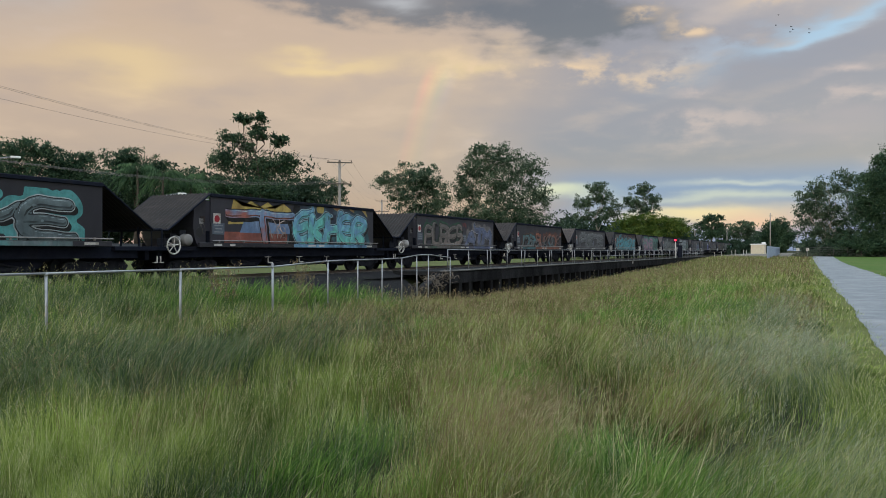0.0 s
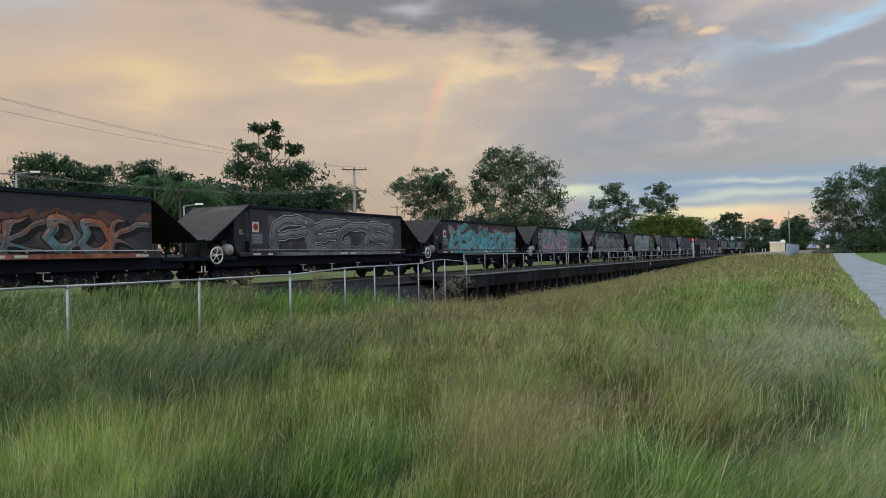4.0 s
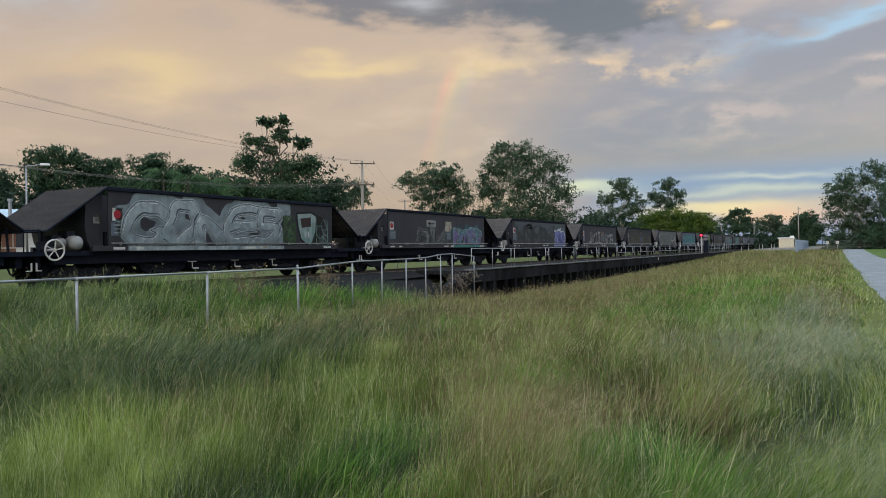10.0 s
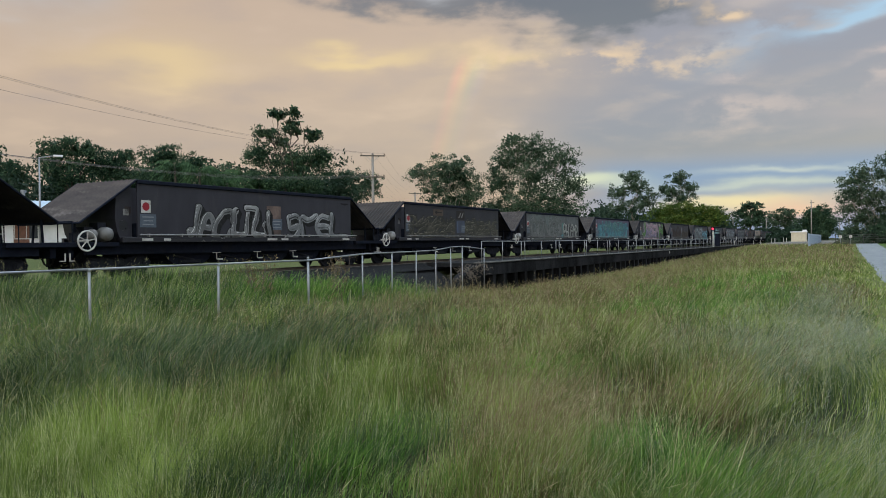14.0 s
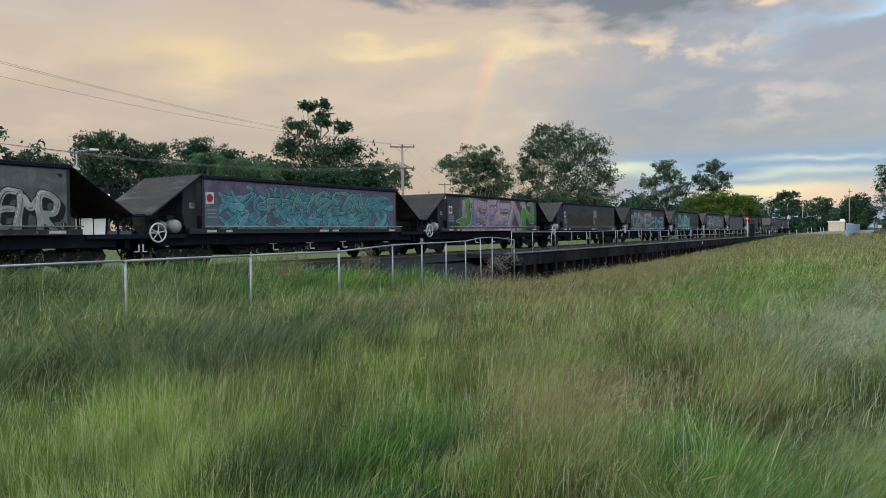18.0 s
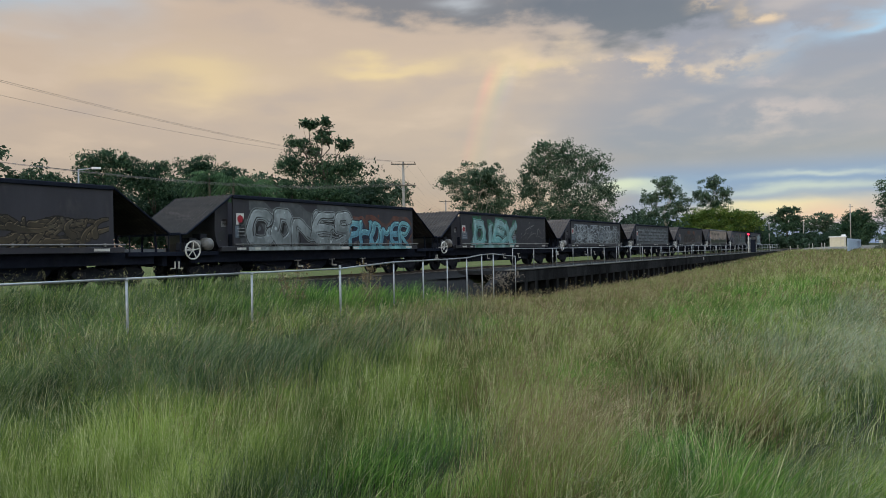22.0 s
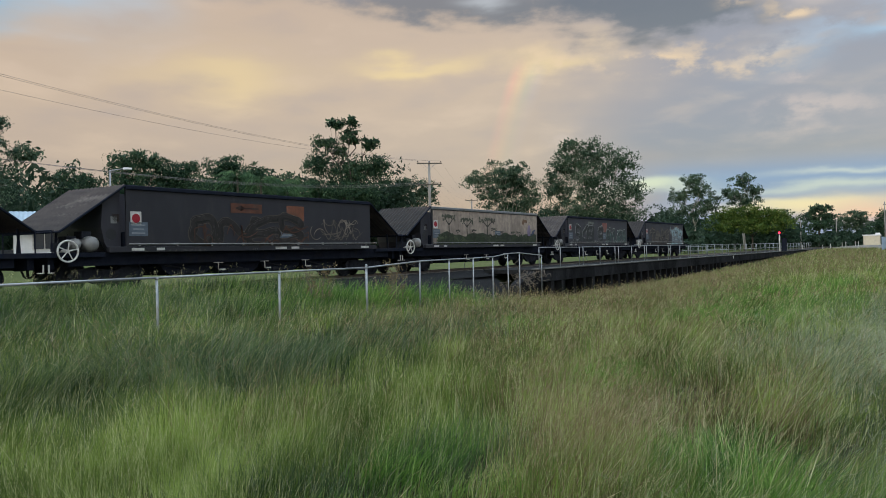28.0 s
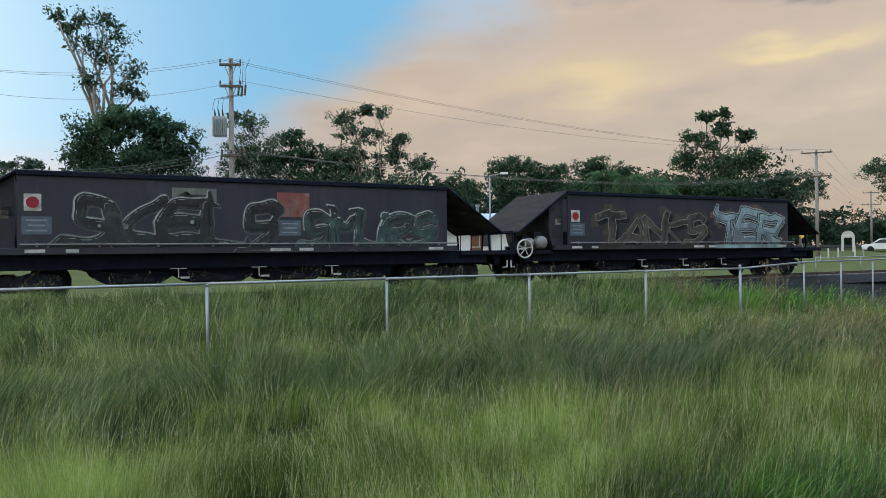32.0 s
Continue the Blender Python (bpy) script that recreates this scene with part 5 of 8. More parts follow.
def maze(w, seed, y0, y1, z0, z1, fill, edge):
    """A slanting maze of raised bars with a dark side, packed tight."""
    rnd = random.Random(seed)
    ys, zs = np.arange(y0, y1, 0.034), np.arange(z0, z1, 0.034)
    Y, Z = np.meshgrid(ys, zs)
    inner = np.full(Y.shape, 9.0)
    pitch = 0.30
    cols, rows = int((y1 - y0) / pitch) + 1, int((z1 - z0) / pitch) + 1
    for i in range(-4, cols):
        for j in range(rows):
            a = (y0 + (i + 0.5) * pitch + 0.45 * j * pitch * 0.8, z0 + (j + 0.5) * pitch)
            di, dj = rnd.choice(((1, 0), (0, 1), (1, 0), (0, -1)))
            b = (a[0] + di * pitch + 0.36 * dj * pitch, a[1] + dj * pitch)
            d = np.array(b) - a
            t = np.clip(((Y - a[0]) * d[0] + (Z - a[1]) * d[1]) / (d @ d), 0, 1)
            inner = np.minimum(inner, np.maximum(np.abs(Y - a[0] - t * d[0]), np.abs(Z - a[1] - t * d[1])) - 0.078)
    shadow = np.minimum(np.roll(np.roll(inner, 2, 1), -2, 0), np.roll(np.roll(inner, 1, 1), -1, 0))
    for F, lift, pair in ((shadow, 0.010, (edge, edge)), (inner, 0.014, fill)):
        yz, tri = contour(F, ys, zs)
        flat_layer("graffiti_linework", yz, tri, WIDE / 2 + lift, paint(*pair), w)["kind"] = "stuff"


def shape(w, name, outline, lift, colour, second=None):
    """A flat painted outline (a fan round its middle)."""
    yz = np.array([(sum(p[0] for p in outline) / len(outline), sum(p[1] for p in outline) / len(outline))] + list(outline))
    n = len(outline)
    tri = np.array([(0, i + 1, (i + 1) % n + 1) for i in range(n)])
    flat_layer(name, yz, tri, WIDE / 2 + lift, paint(colour, second or tuple(int(c * 0.75) for c in colour)), w)


def painted_tree(w, y, z0, z1, spread, seed):
    rnd = random.Random(seed)
    dark, leaf = (72, 66, 58), (78, 82, 64)
    k = min(1.0, spread * 2)
    shape(w, "painted_trunk", [(y - 0.06 * k, z0), (y + 0.06 * k, z0), (y + 0.025 * k, z1 - 0.1), (y - 0.02 * k, z1 - 0.1)], 0.014, dark)
    for s in (-1, 1):
        shape(w, "painted_branch", [(y, z0 + (z1 - z0) * 0.5), (y + s * spread * 0.8, z1 - 0.18 * k), (y + s * spread * 0.8, z1 - 0.13 * k), (y, z0 + (z1 - z0) * 0.6)], 0.0145, dark)
    ys, zs = np.arange(y - spread * 1.5, y + spread * 1.5, 0.03), np.arange(z1 - 0.55 * k, z1 + 0.12, 0.03)
    Y, Z = np.meshgrid(ys, zs)
    F = np.full(Y.shape, 9.0)
    for j in range(int(20 + 60 * k)):
        u = rnd.uniform(-1, 1)
        cy, cz = y + u * spread * 1.2, z1 - rnd.uniform(0.0, 0.12 + 0.22 * abs(u)) * k
        F = np.minimum(F, np.hypot((Y - cy) * 0.65, Z - cz) - rnd.uniform(0.012, 0.045) * (0.5 + 0.5 * k))
    yz, tri = contour(F, ys, zs)
    if len(tri):
        flat_layer("painted_crown", yz, tri, WIDE / 2 + 0.0155, paint(leaf, dark), w)


def panel(w, y0, y1, z0, z1, colour, second=None):
    bm = bmesh.new()
    box(bm, (WIDE / 2 + 0.003, (y0 + y1) / 2, (z0 + z1) / 2), (0.006, y1 - y0, z1 - z0))
    part("painted_panel", bm, paint(colour, second or tuple(int(c * 0.8) for c in colour)), w)


def arrow_plate(w, y0, y1, z0, z1, colour, ink):
    """A small painted board with an arrow that points forward."""
    panel(w, y0, y1, z0, z1, colour, tuple(int(c * 0.7) for c in colour))
    m, l, h = (z0 + z1) / 2, y1 - y0, z1 - z0
    shape(w, "painted_arrow", [(y0 + 0.12 * l, m), (y0 + 0.32 * l, m + 0.3 * h), (y0 + 0.30 * l, m + 0.08 * h), (y1 - 0.12 * l, m + 0.08 * h), (y1 - 0.12 * l, m - 0.08 * h), (y0 + 0.30 * l, m - 0.08 * h), (y0 + 0.32 * l, m - 0.3 * h)], 0.010, ink)


TEAL, INK = (70, 165, 165), (18, 18, 22)


def paint_wagons(ws):
    piece(ws[-1], "AKME", 4.4, 10.2, 1.2, 2.5, ((112, 130, 136), (84, 100, 106)), (20, 24, 28), (TEAL, (60, 140, 145)), INK, 4, 0.6, 0.04, 0.14, halo=(200, 210, 214))
    # domed T with eyes under a yellow crown, then cyan letters
    tops = [(1.2 + 0.5 * k, 2.97 - 0.24 * (k % 2)) for k in range(8)]
    shape(ws[0], "painted_crown", [(0.9, 2.0), (5.0, 2.2)] + tops[::-1], 0.0055, (200, 172, 70), (170, 130, 50))
    panel(ws[0], 0.7, 4.8, 1.15, 1.72, (168, 88, 68), (140, 76, 64))
    shape(ws[0], "painted_dome", [(1.55, 1.7), (1.75, 2.1), (2.3, 2.5), (3.1, 2.68), (3.9, 2.52), (4.5, 2.1), (4.7, 1.7)], 0.0075, (118, 148, 190), (96, 128, 170))
    piece(ws[0], "T", 1.3, 4.6, 1.2, 2.6, ((124, 156, 196), (176, 92, 72)), INK, None, INK, 5, 0.5, 0.05, 0.16)
    scribble(ws[0], 78, 3.2, 4.3, 1.5, 2.3, 9, (214, 190, 180), 0.05)
    shape(ws[0], "painted_stripe", [(4.5, 1.2), (4.95, 1.2), (5.35, 2.95), (4.9, 2.95)], 0.011, INK)
    piece(ws[0], "EKHER", 5.0, 10.6, 1.22, 2.72, ((105, 168, 212), (95, 205, 190)), (18, 26, 48), ((48, 60, 80), (40, 90, 100)), INK, 6, 1.1, 0.045, 0.17, halo=(170, 205, 215))
    for k in range(5):
        shape(ws[0], "painted_flame", [(5.3 + 1.1 * k, 2.70), (6.4 + 1.1 * k, 2.66), (6.2 + 1.1 * k, 2.97), (5.5 + 1.1 * k, 2.97)], 0.006, (196, 170, 72), (160, 90, 60))
    piece(ws[1], "PUBES", 1.0, 6.2, 1.25, 2.6, ((112, 106, 104), (140, 126, 118)), (26, 40, 36), ((48, 96, 72), (34, 52, 46)), INK, 7, 0.8, 0.045, 0.135, cover=0.12)
    scribble(ws[1], 77, 6.1, 6.7, 2.35, 2.75, 3, (150, 62, 48), 0.06)
    piece(ws[1], "ATM", 6.9, 10.8, 1.2, 2.55, ((88, 102, 142), (112, 120, 146)), (24, 26, 40), ((120, 112, 112), (80, 74, 80)), INK, 8, 1.1, 0.045, 0.17, halo=(186, 190, 200), cover=0.22)
    piece(ws[2], "DB", 1.5, 4.2, 1.2, 2.3, ((72, 132, 142), (110, 104, 100)), INK, ((96, 70, 58), (64, 52, 50)), INK, 10, 1.6, 0.04, 0.15, cover=0.14)
    piece(ws[2], "SUKOOK", 4.4, 10.9, 1.2, 2.3, ((168, 92, 58), (78, 118, 128)), INK, ((112, 66, 50), (76, 66, 66)), INK, 11, 1.8, 0.04, 0.15, cover=0.16)
    piece(ws[3], "PEGS", 1.6, 10.6, 1.25, 2.65, ((120, 124, 128), (92, 94, 100)), INK, ((84, 82, 86), (58, 56, 60)), (40, 40, 44), 12, 1.0, 0.05, 0.14, halo=(205, 208, 210))
    piece(ws[4], "KEOMBE", 1.2, 7.6, 1.22, 2.55, ((64, 150, 160), (84, 172, 190)), (14, 26, 32), ((150, 128, 124), (60, 132, 140)), INK, 13, 2.3, 0.04, 0.18, halo=(196, 176, 168), cover=0.15)
    piece(ws[4], "ONE", 7.6, 11.0, 1.22, 2.45, ((84, 172, 190), (64, 150, 160)), (14, 26, 32), ((150, 128, 124), (60, 132, 140)), INK, 14, 2.2, 0.04, 0.18, halo=(196, 176, 168), cover=0.15)
    scribble(ws[4], 15, 0.6, 11.0, 2.55, 2.95, 12, (104, 54, 48), 0.13)
    panel(ws[5], 0.6, 11.2, 1.25, 2.6, (70, 128, 116), (88, 92, 96))
    piece(ws[5], "CONES", 1.1, 7.4, 1.2, 2.7, ((156, 118, 162), (182, 142, 152)), (64, 70, 96), ((84, 158, 140), (104, 112, 128)), None, 16, 0.8, 0.035, 0.15, halo=(112, 170, 154))
    piece(ws[5], "TOKS", 7.6, 11.0, 1.2, 2.5, ((92, 148, 140), (78, 104, 102)), (26, 34, 38), ((84, 158, 140), (70, 110, 105)), INK, 17, 1.2, 0.04, 0.14)
    piece(ws[6], "AKAM", 0.9, 6.6, 1.2, 2.75, ((142, 148, 150), (104, 110, 114)), INK, ((44, 74, 66), (56, 56, 58)), INK, 18, 1.0, 0.05, 0.15, halo=(204, 208, 208))
    piece(ws[6], "PHOMER", 6.7, 10.9, 1.2, 2.3, ((150, 132, 122), (112, 140, 138)), INK, ((70, 60, 56), (48, 44, 46)), INK, 19, 0.7, 0.04, 0.14, halo=(178, 162, 150), cover=0.10)
    scribble(ws[6], 20, 7.0, 8.9, 2.6, 2.85, 10, (190, 190, 190), 0.03)
    piece(ws[7], "CONES", 0.8, 8.0, 1.2, 2.72, ((158, 170, 176), (124, 138, 146)), (66, 76, 84), ((128, 142, 150), (100, 112, 118)), None, 21, 0.9, 0.03, 0.165, halo=(186, 194, 198))
    shape(ws[7], "painted_mask", [(8.9, 2.65), (9.9, 2.72), (10.75, 2.45), (10.8, 1.95), (10.2, 1.35), (9.6, 1.25), (9.15, 1.5), (8.95, 2.1)], 0.012, INK)
    shape(ws[7], "painted_mask", [(8.98, 2.57), (9.88, 2.64), (10.2, 2.5), (10.15, 1.9), (9.9, 1.42), (9.6, 1.34), (9.22, 1.56), (9.03, 2.1)], 0.016, (150, 165, 165), (110, 150, 148))
    shape(ws[7], "painted_screen", [(9.15, 2.40), (9.85, 2.48), (9.85, 2.08), (9.25, 2.02)], 0.020, (60, 36, 38), (40, 26, 30))
    for k in range(4):
        shape(ws[7], "painted_slot", [(9.42 + 0.12 * k, 1.62), (9.47 + 0.12 * k, 1.62), (9.47 + 0.12 * k, 1.86), (9.42 + 0.12 * k, 1.86)], 0.020, (200, 205, 205))
    scribble(ws[7], 22, 8.1, 8.8, 1.3, 2.5, 26, (70, 104, 62), 0.08)
    scribble(ws[7], 23, 10.2, 11.0, 1.2, 2.4, 14, (120, 150, 140), 0.05)
    piece(ws[8], "DIA", 3.0, 6.4, 1.2, 2.2, ((112, 116, 118), (74, 78, 80)), INK, None, (30, 30, 34), 23, 1.2, 0.04, 0.15, halo=(150, 154, 156))
    piece(ws[8], "NOTES", 7.2, 10.8, 1.2, 2.2, ((62, 138, 136), (120, 92, 156)), (20, 24, 36), ((50, 100, 105), (60, 55, 80)), INK, 24, 1.2, 0.035, 0.15, halo=(186, 206, 210), cover=0.16)
    arrow_plate(ws[8], 3.9, 4.95, 2.28, 2.64, (150, 150, 148), (26, 26, 28))
    panel(ws[8], 6.05, 6.85, 2.05, 2.62, (176, 164, 148), (130, 116, 100))
    panel(ws[9], 0.5, 11.2, 1.33, 2.92, (86, 94, 102), (60, 64, 70))
    piece(ws[9], "WNMSN", 0.9, 8.2, 1.3, 2.6, ((48, 50, 52), (62, 66, 70)), (30, 31, 34), None, None, 25, 1.6, 0.03, 0.12, lit=(84, 90, 94))
    piece(ws[9], "TSD", 8.5, 11.0, 1.2, 2.3, ((128, 134, 196), (66, 72, 168)), (24, 26, 70), ((214, 218, 226), (190, 194, 214)), None, 26, 0.6, 0.045, 0.20, halo=(226, 229, 235), cover=0.12)
    arrow_plate(ws[9], 2.6, 3.7, 2.42, 2.76, (70, 66, 62), (120, 116, 110))
    piece(ws[10], "JACUZI", 1.8, 6.4, 1.22, 2.4, ((160, 160, 160), (112, 112, 114)), INK, None, INK, 27, 1.1, 0.04, 0.14)
    piece(ws[10], "SMEL", 7.0, 10.9, 1.22, 2.35, ((170, 172, 174), (120, 122, 126)), INK, None, INK, 28, 1.1, 0.04, 0.14)
    panel(ws[10], 5.9, 6.7, 1.35, 2.5, (135, 110, 100), (90, 72, 66))
    tangle(ws[11], 29, 0.5, 5.2, 1.2, 2.35, ((62, 60, 50), (82, 78, 64)), (168, 162, 142), (34, 32, 28), 64)
    tangle(ws[11], 30, 6.8, 11.0, 1.2, 2.35, ((66, 64, 52), (84, 80, 66)), (176, 170, 148), (34, 32, 28), 60)
    panel(ws[11], 5.6, 6.7, 1.55, 2.25, (92, 108, 138), (70, 80, 100))
    panel(ws[11], 5.6, 6.6, 2.32, 2.82, (44, 36, 34))
    for dy in (0.0, 0.30):
        shape(ws[11], "painted_emblem", [(5.78 + dy, 2.42), (5.98 + dy, 2.42), (6.16 + dy, 2.70), (6.06 + dy, 2.70)], 0.012, (150, 146, 140))
    arrow_plate(ws[11], 2.9, 4.0, 2.48, 2.82, (96, 80, 66), (34, 28, 26))
    panel(ws[12], 0.1, 11.25, 1.33, 2.95, (104, 108, 110), (82, 85, 88))
    piece(ws[12], "CONES", 0.9, 7.0, 1.22, 2.72, ((104, 108, 106), (122, 124, 122)), (32, 32, 34), ((108, 118, 116), (96, 96, 96)), None, 31, 0.8, 0.035, 0.17, halo=(136, 142, 140))
    shape(ws[12], "painted_patch", [(7.0, 1.2), (7.9, 1.2), (8.0, 2.1), (7.6, 2.5), (7.2, 2.3)], 0.0075, (84, 150, 128), (70, 140, 160))
    piece(ws[12], "PHLEMR", 7.7, 11.0, 1.22, 2.4, ((186, 188, 180), (150, 152, 146)), (32, 34, 34), None, INK, 32, 1.0, 0.035, 0.15)
    panel(ws[13], 0.1, 11.25, 1.33, 2.95, (104, 92, 120), (86, 108, 128))
    tangle(ws[13], 33, 0.9, 10.9, 1.16, 2.70, ((58, 128, 146), (78, 156, 166)), (130, 184, 190), (44, 84, 104), 120, 0.11)
    tangle(ws[13], 34, 2.5, 9.5, 1.9, 2.75, ((74, 144, 140), (96, 120, 140)), (160, 196, 190), (56, 66, 92), 30, 0.09, 0.011)
    panel(ws[14], 0.3, 11.2, 1.33, 2.9, (74, 70, 80), (56, 60, 56))
    piece(ws[14], "SEBRN", 1.6, 9.2, 1.2, 2.8, ((190, 152, 166), (116, 114, 152)), (40, 38, 54), ((84, 88, 96), (70, 66, 84)), None, 35, 1.3, 0.035, 0.16, halo=(222, 222, 206))
    for y in (1.0, 9.2):
        piece(ws[14], "J" if y < 2 else "N", y, y + 1.5, 1.2, 2.85, ((92, 158, 58), (70, 120, 50)), (40, 60, 34), None, None, 36, 1.0, 0.03, 0.16, halo=(210, 214, 190), rise=0.016)
    tangle(ws[15], 37, 1.0, 6.0, 1.2, 2.25, ((58, 46, 38), (72, 58, 46)), (104, 86, 68), (32, 26, 24), 60, 0.08)
    tangle(ws[15], 38, 6.6, 11.0, 1.2, 2.05, ((64, 56, 42), (80, 68, 50)), (116, 100, 76), (32, 26, 24), 50, 0.08)
    arrow_plate(ws[15], 3.6, 4.7, 2.45, 2.78, (70, 58, 48), (34, 30, 28))
    panel(ws[15], 6.2, 7.0, 1.95, 2.65, (132, 130, 136), (84, 80, 92))
    piece(ws[16], "CONES", 0.8, 6.6, 1.22, 2.65, ((150, 160, 164), (112, 120, 124)), (26, 28, 32), ((84, 88, 92), (70, 74, 78)), INK, 39, 0.8, 0.04, 0.165, halo=(150, 158, 160))
    piece(ws[16], "PHOMER", 6.5, 11.0, 1.2, 2.35, ((110, 180, 192), (84, 150, 176)), (22, 34, 66), ((112, 64, 50), (72, 62, 62)), (20, 30, 70), 40, 0.9, 0.05, 0.15, cover=0.2)
    piece(ws[17], "DIEX", 1.6, 6.4, 1.2, 2.6, ((136, 176, 180), (100, 168, 168)), (18, 26, 28), ((48, 112, 82), (50, 96, 88)), INK, 41, 1.4, 0.045, 0.17, halo=(120, 190, 186), cover=0.16)
    piece(ws[17], "?????", 6.8, 10.9, 1.6, 2.4, None, (160, 158, 154), None, None, 42, 1.2, 0.022, 0.10)
    panel(ws[18], 0.5, 11.1, 1.15, 2.8, (44, 48, 56), (32, 34, 40))
    swirls(ws[18], 43, 0.6, 11.0, 1.2, 2.74, 95, (186, 194, 202), 0.055)
    swirls(ws[18], 44, 0.6, 11.0, 1.2, 2.74, 40, (104, 114, 128), 0.075)
    panel(ws[19], 0.5, 11.1, 1.2, 2.8, (60, 64, 70), (46, 50, 56))
    maze(ws[19], 45, 0.6, 11.0, 1.2, 2.78, ((122, 128, 134), (104, 110, 118)), (26, 30, 36))
    piece(ws[20], "ONES", 2.2, 7.4, 1.25, 2.35, ((44, 38, 36), (38, 34, 32)), (92, 80, 70), None, None, 47, 1.0, 0.022, 0.15)
    scribble(ws[20], 48, 7.6, 10.8, 1.5, 2.3, 26, (150, 135, 120), 0.04)
    arrow_plate(ws[20], 3.9, 5.3, 2.42, 2.74, (110, 62, 40), (60, 40, 34))
    panel(ws[20], 6.5, 7.4, 2.2, 2.75, (134, 76, 48), (84, 54, 42))
    scribble(ws[20], 49, 2.4, 7.6, 1.3, 2.0, 16, (110, 66, 44), 0.05)
    panel(ws[21], 0.1, 11.3, 1.32, 2.95, (172, 152, 136), (146, 128, 116))
    hills = [(11.2 - 10.7 * k / 40, 1.80 + 0.09 * math.sin(k * 0.55) + 0.05 * math.sin(k * 1.4)) for k in range(41)]
    yz = np.array([(p[0], z) for p in hills for z in (1.14, p[1])])
    tri = np.array([t for k in range(40) for t in ((2 * k, 2 * k + 1, 2 * k + 3), (2 * k, 2 * k + 3, 2 * k + 2))])
    flat_layer("painted_meadow", yz, tri, WIDE / 2 + 0.009, paint((66, 78, 50), (48, 58, 40)), ws[21])
    scribble(ws[21], 62, 0.4, 11.0, 1.35, 1.8, 60, (58, 74, 44), 0.10)
    scribble(ws[21], 63, 0.4, 11.0, 1.25, 1.7, 40, (92, 104, 66), 0.05)
    for o in ws[21].children:
        if o.name.startswith("top_chord"):
            o.data = o.data.copy()
            o.data.materials[0] = MAT["paletrim"]
    for y, z, s, k in ((1.5, 2.75, 0.5, 49), (3.2, 2.62, 0.5, 50), (5.3, 2.7, 0.7, 51), (2.3, 2.02, 0.18, 52), (3.9, 2.05, 0.2, 53), (6.0, 2.15, 0.25, 57), (6.9, 1.98, 0.16, 58), (8.2, 1.98, 0.2, 59), (8.7, 2.0, 0.12, 60), (9.0, 1.96, 0.12, 61)):
        painted_tree(ws[21], y, 1.62, z, s, k)
    shape(ws[21], "painted_shape", [(10.05, 1.75), (10.4, 1.75), (10.45, 2.15), (10.3, 2.4), (10.1, 2.35), (10.0, 2.0)], 0.016, (150, 130, 160), (120, 105, 140))
    shape(ws[21], "painted_shape", [(10.5, 1.72), (10.8, 1.85), (11.1, 2.15), (10.85, 2.1), (10.6, 2.0)], 0.016, (62, 78, 120), (50, 60, 92))
    shape(ws[21], "painted_shape", [(9.3, 2.45), (9.45, 2.72), (9.95, 2.68), (10.0, 2.5), (9.7, 2.55), (9.5, 2.38)], 0.016, (140, 100, 62), (110, 82, 60))
    piece(ws[22], "SKELS", 1.1, 6.2, 1.2, 2.5, ((46, 42, 44), (52, 56, 58)), INK, None, None, 53, 1.1, 0.03, 0.15, lit=(150, 150, 148), halo=(96, 98, 98))
    piece(ws[22], "SKELS", 1.1, 6.2, 1.2, 2.5, None, (186, 186, 182), None, None, 53, 1.1, 0.034, 0.15)
    piece(ws[22], "SMURS", 6.8, 11.0, 1.2, 2.35, ((50, 50, 52), (66, 92, 88)), INK, None, None, 54, 1.1, 0.03, 0.15, lit=(165, 168, 162), halo=(96, 100, 98))
    piece(ws[22], "SMURS", 6.8, 11.0, 1.2, 2.35, None, (196, 198, 190), None, None, 54, 1.1, 0.036, 0.15)
    arrow_plate(ws[22], 3.4, 4.5, 2.40, 2.80, (128, 130, 120), (60, 56, 54))
    panel(ws[22], 6.1, 7.0, 2.1, 2.76, (158, 84, 72), (120, 140, 130))
    piece(ws[23], "TANKS", 1.4, 6.6, 1.2, 2.4, ((58, 52, 50), (96, 86, 76)), (160, 150, 138), ((84, 74, 66), (58, 52, 50)), INK, 55, 1.3, 0.028, 0.14, cover=0.12)
    piece(ws[23], "TER", 7.2, 10.9, 1.2, 2.55, ((150, 180, 186), (112, 120, 132)), (22, 20, 26), ((112, 88, 76), (84, 74, 72)), INK, 56, 1.2, 0.045, 0.16, halo=(196, 204, 204), cover=0.12)
    for i, w in ws.items():
        if i % 3 == 0:
            scribble(w, 80 + i, -0.55, -0.1, 1.6, 2.0, 2, (120, 112, 100), 0.02)
        if i in MARK_RISE:
            for o in w.children:
                if o.name.startswith("disc_plate"):
                    o.location.z += MARK_RISE[i]
        if i % 2 == 0:
            scribble(w, 120 + i, 0.6, 11.0, 1.05, 1.2, 10, (120, 116, 112), 0.03)


WAGON = build_wagon()
WAGONS = {}
for i in range(-1, 24):
    WAGONS[i] = WAGON if i == -1 else copy_thing(WAGON, pose(TRACK, train_y(i, 0), RAIL))
paint_wagons(WAGONS)


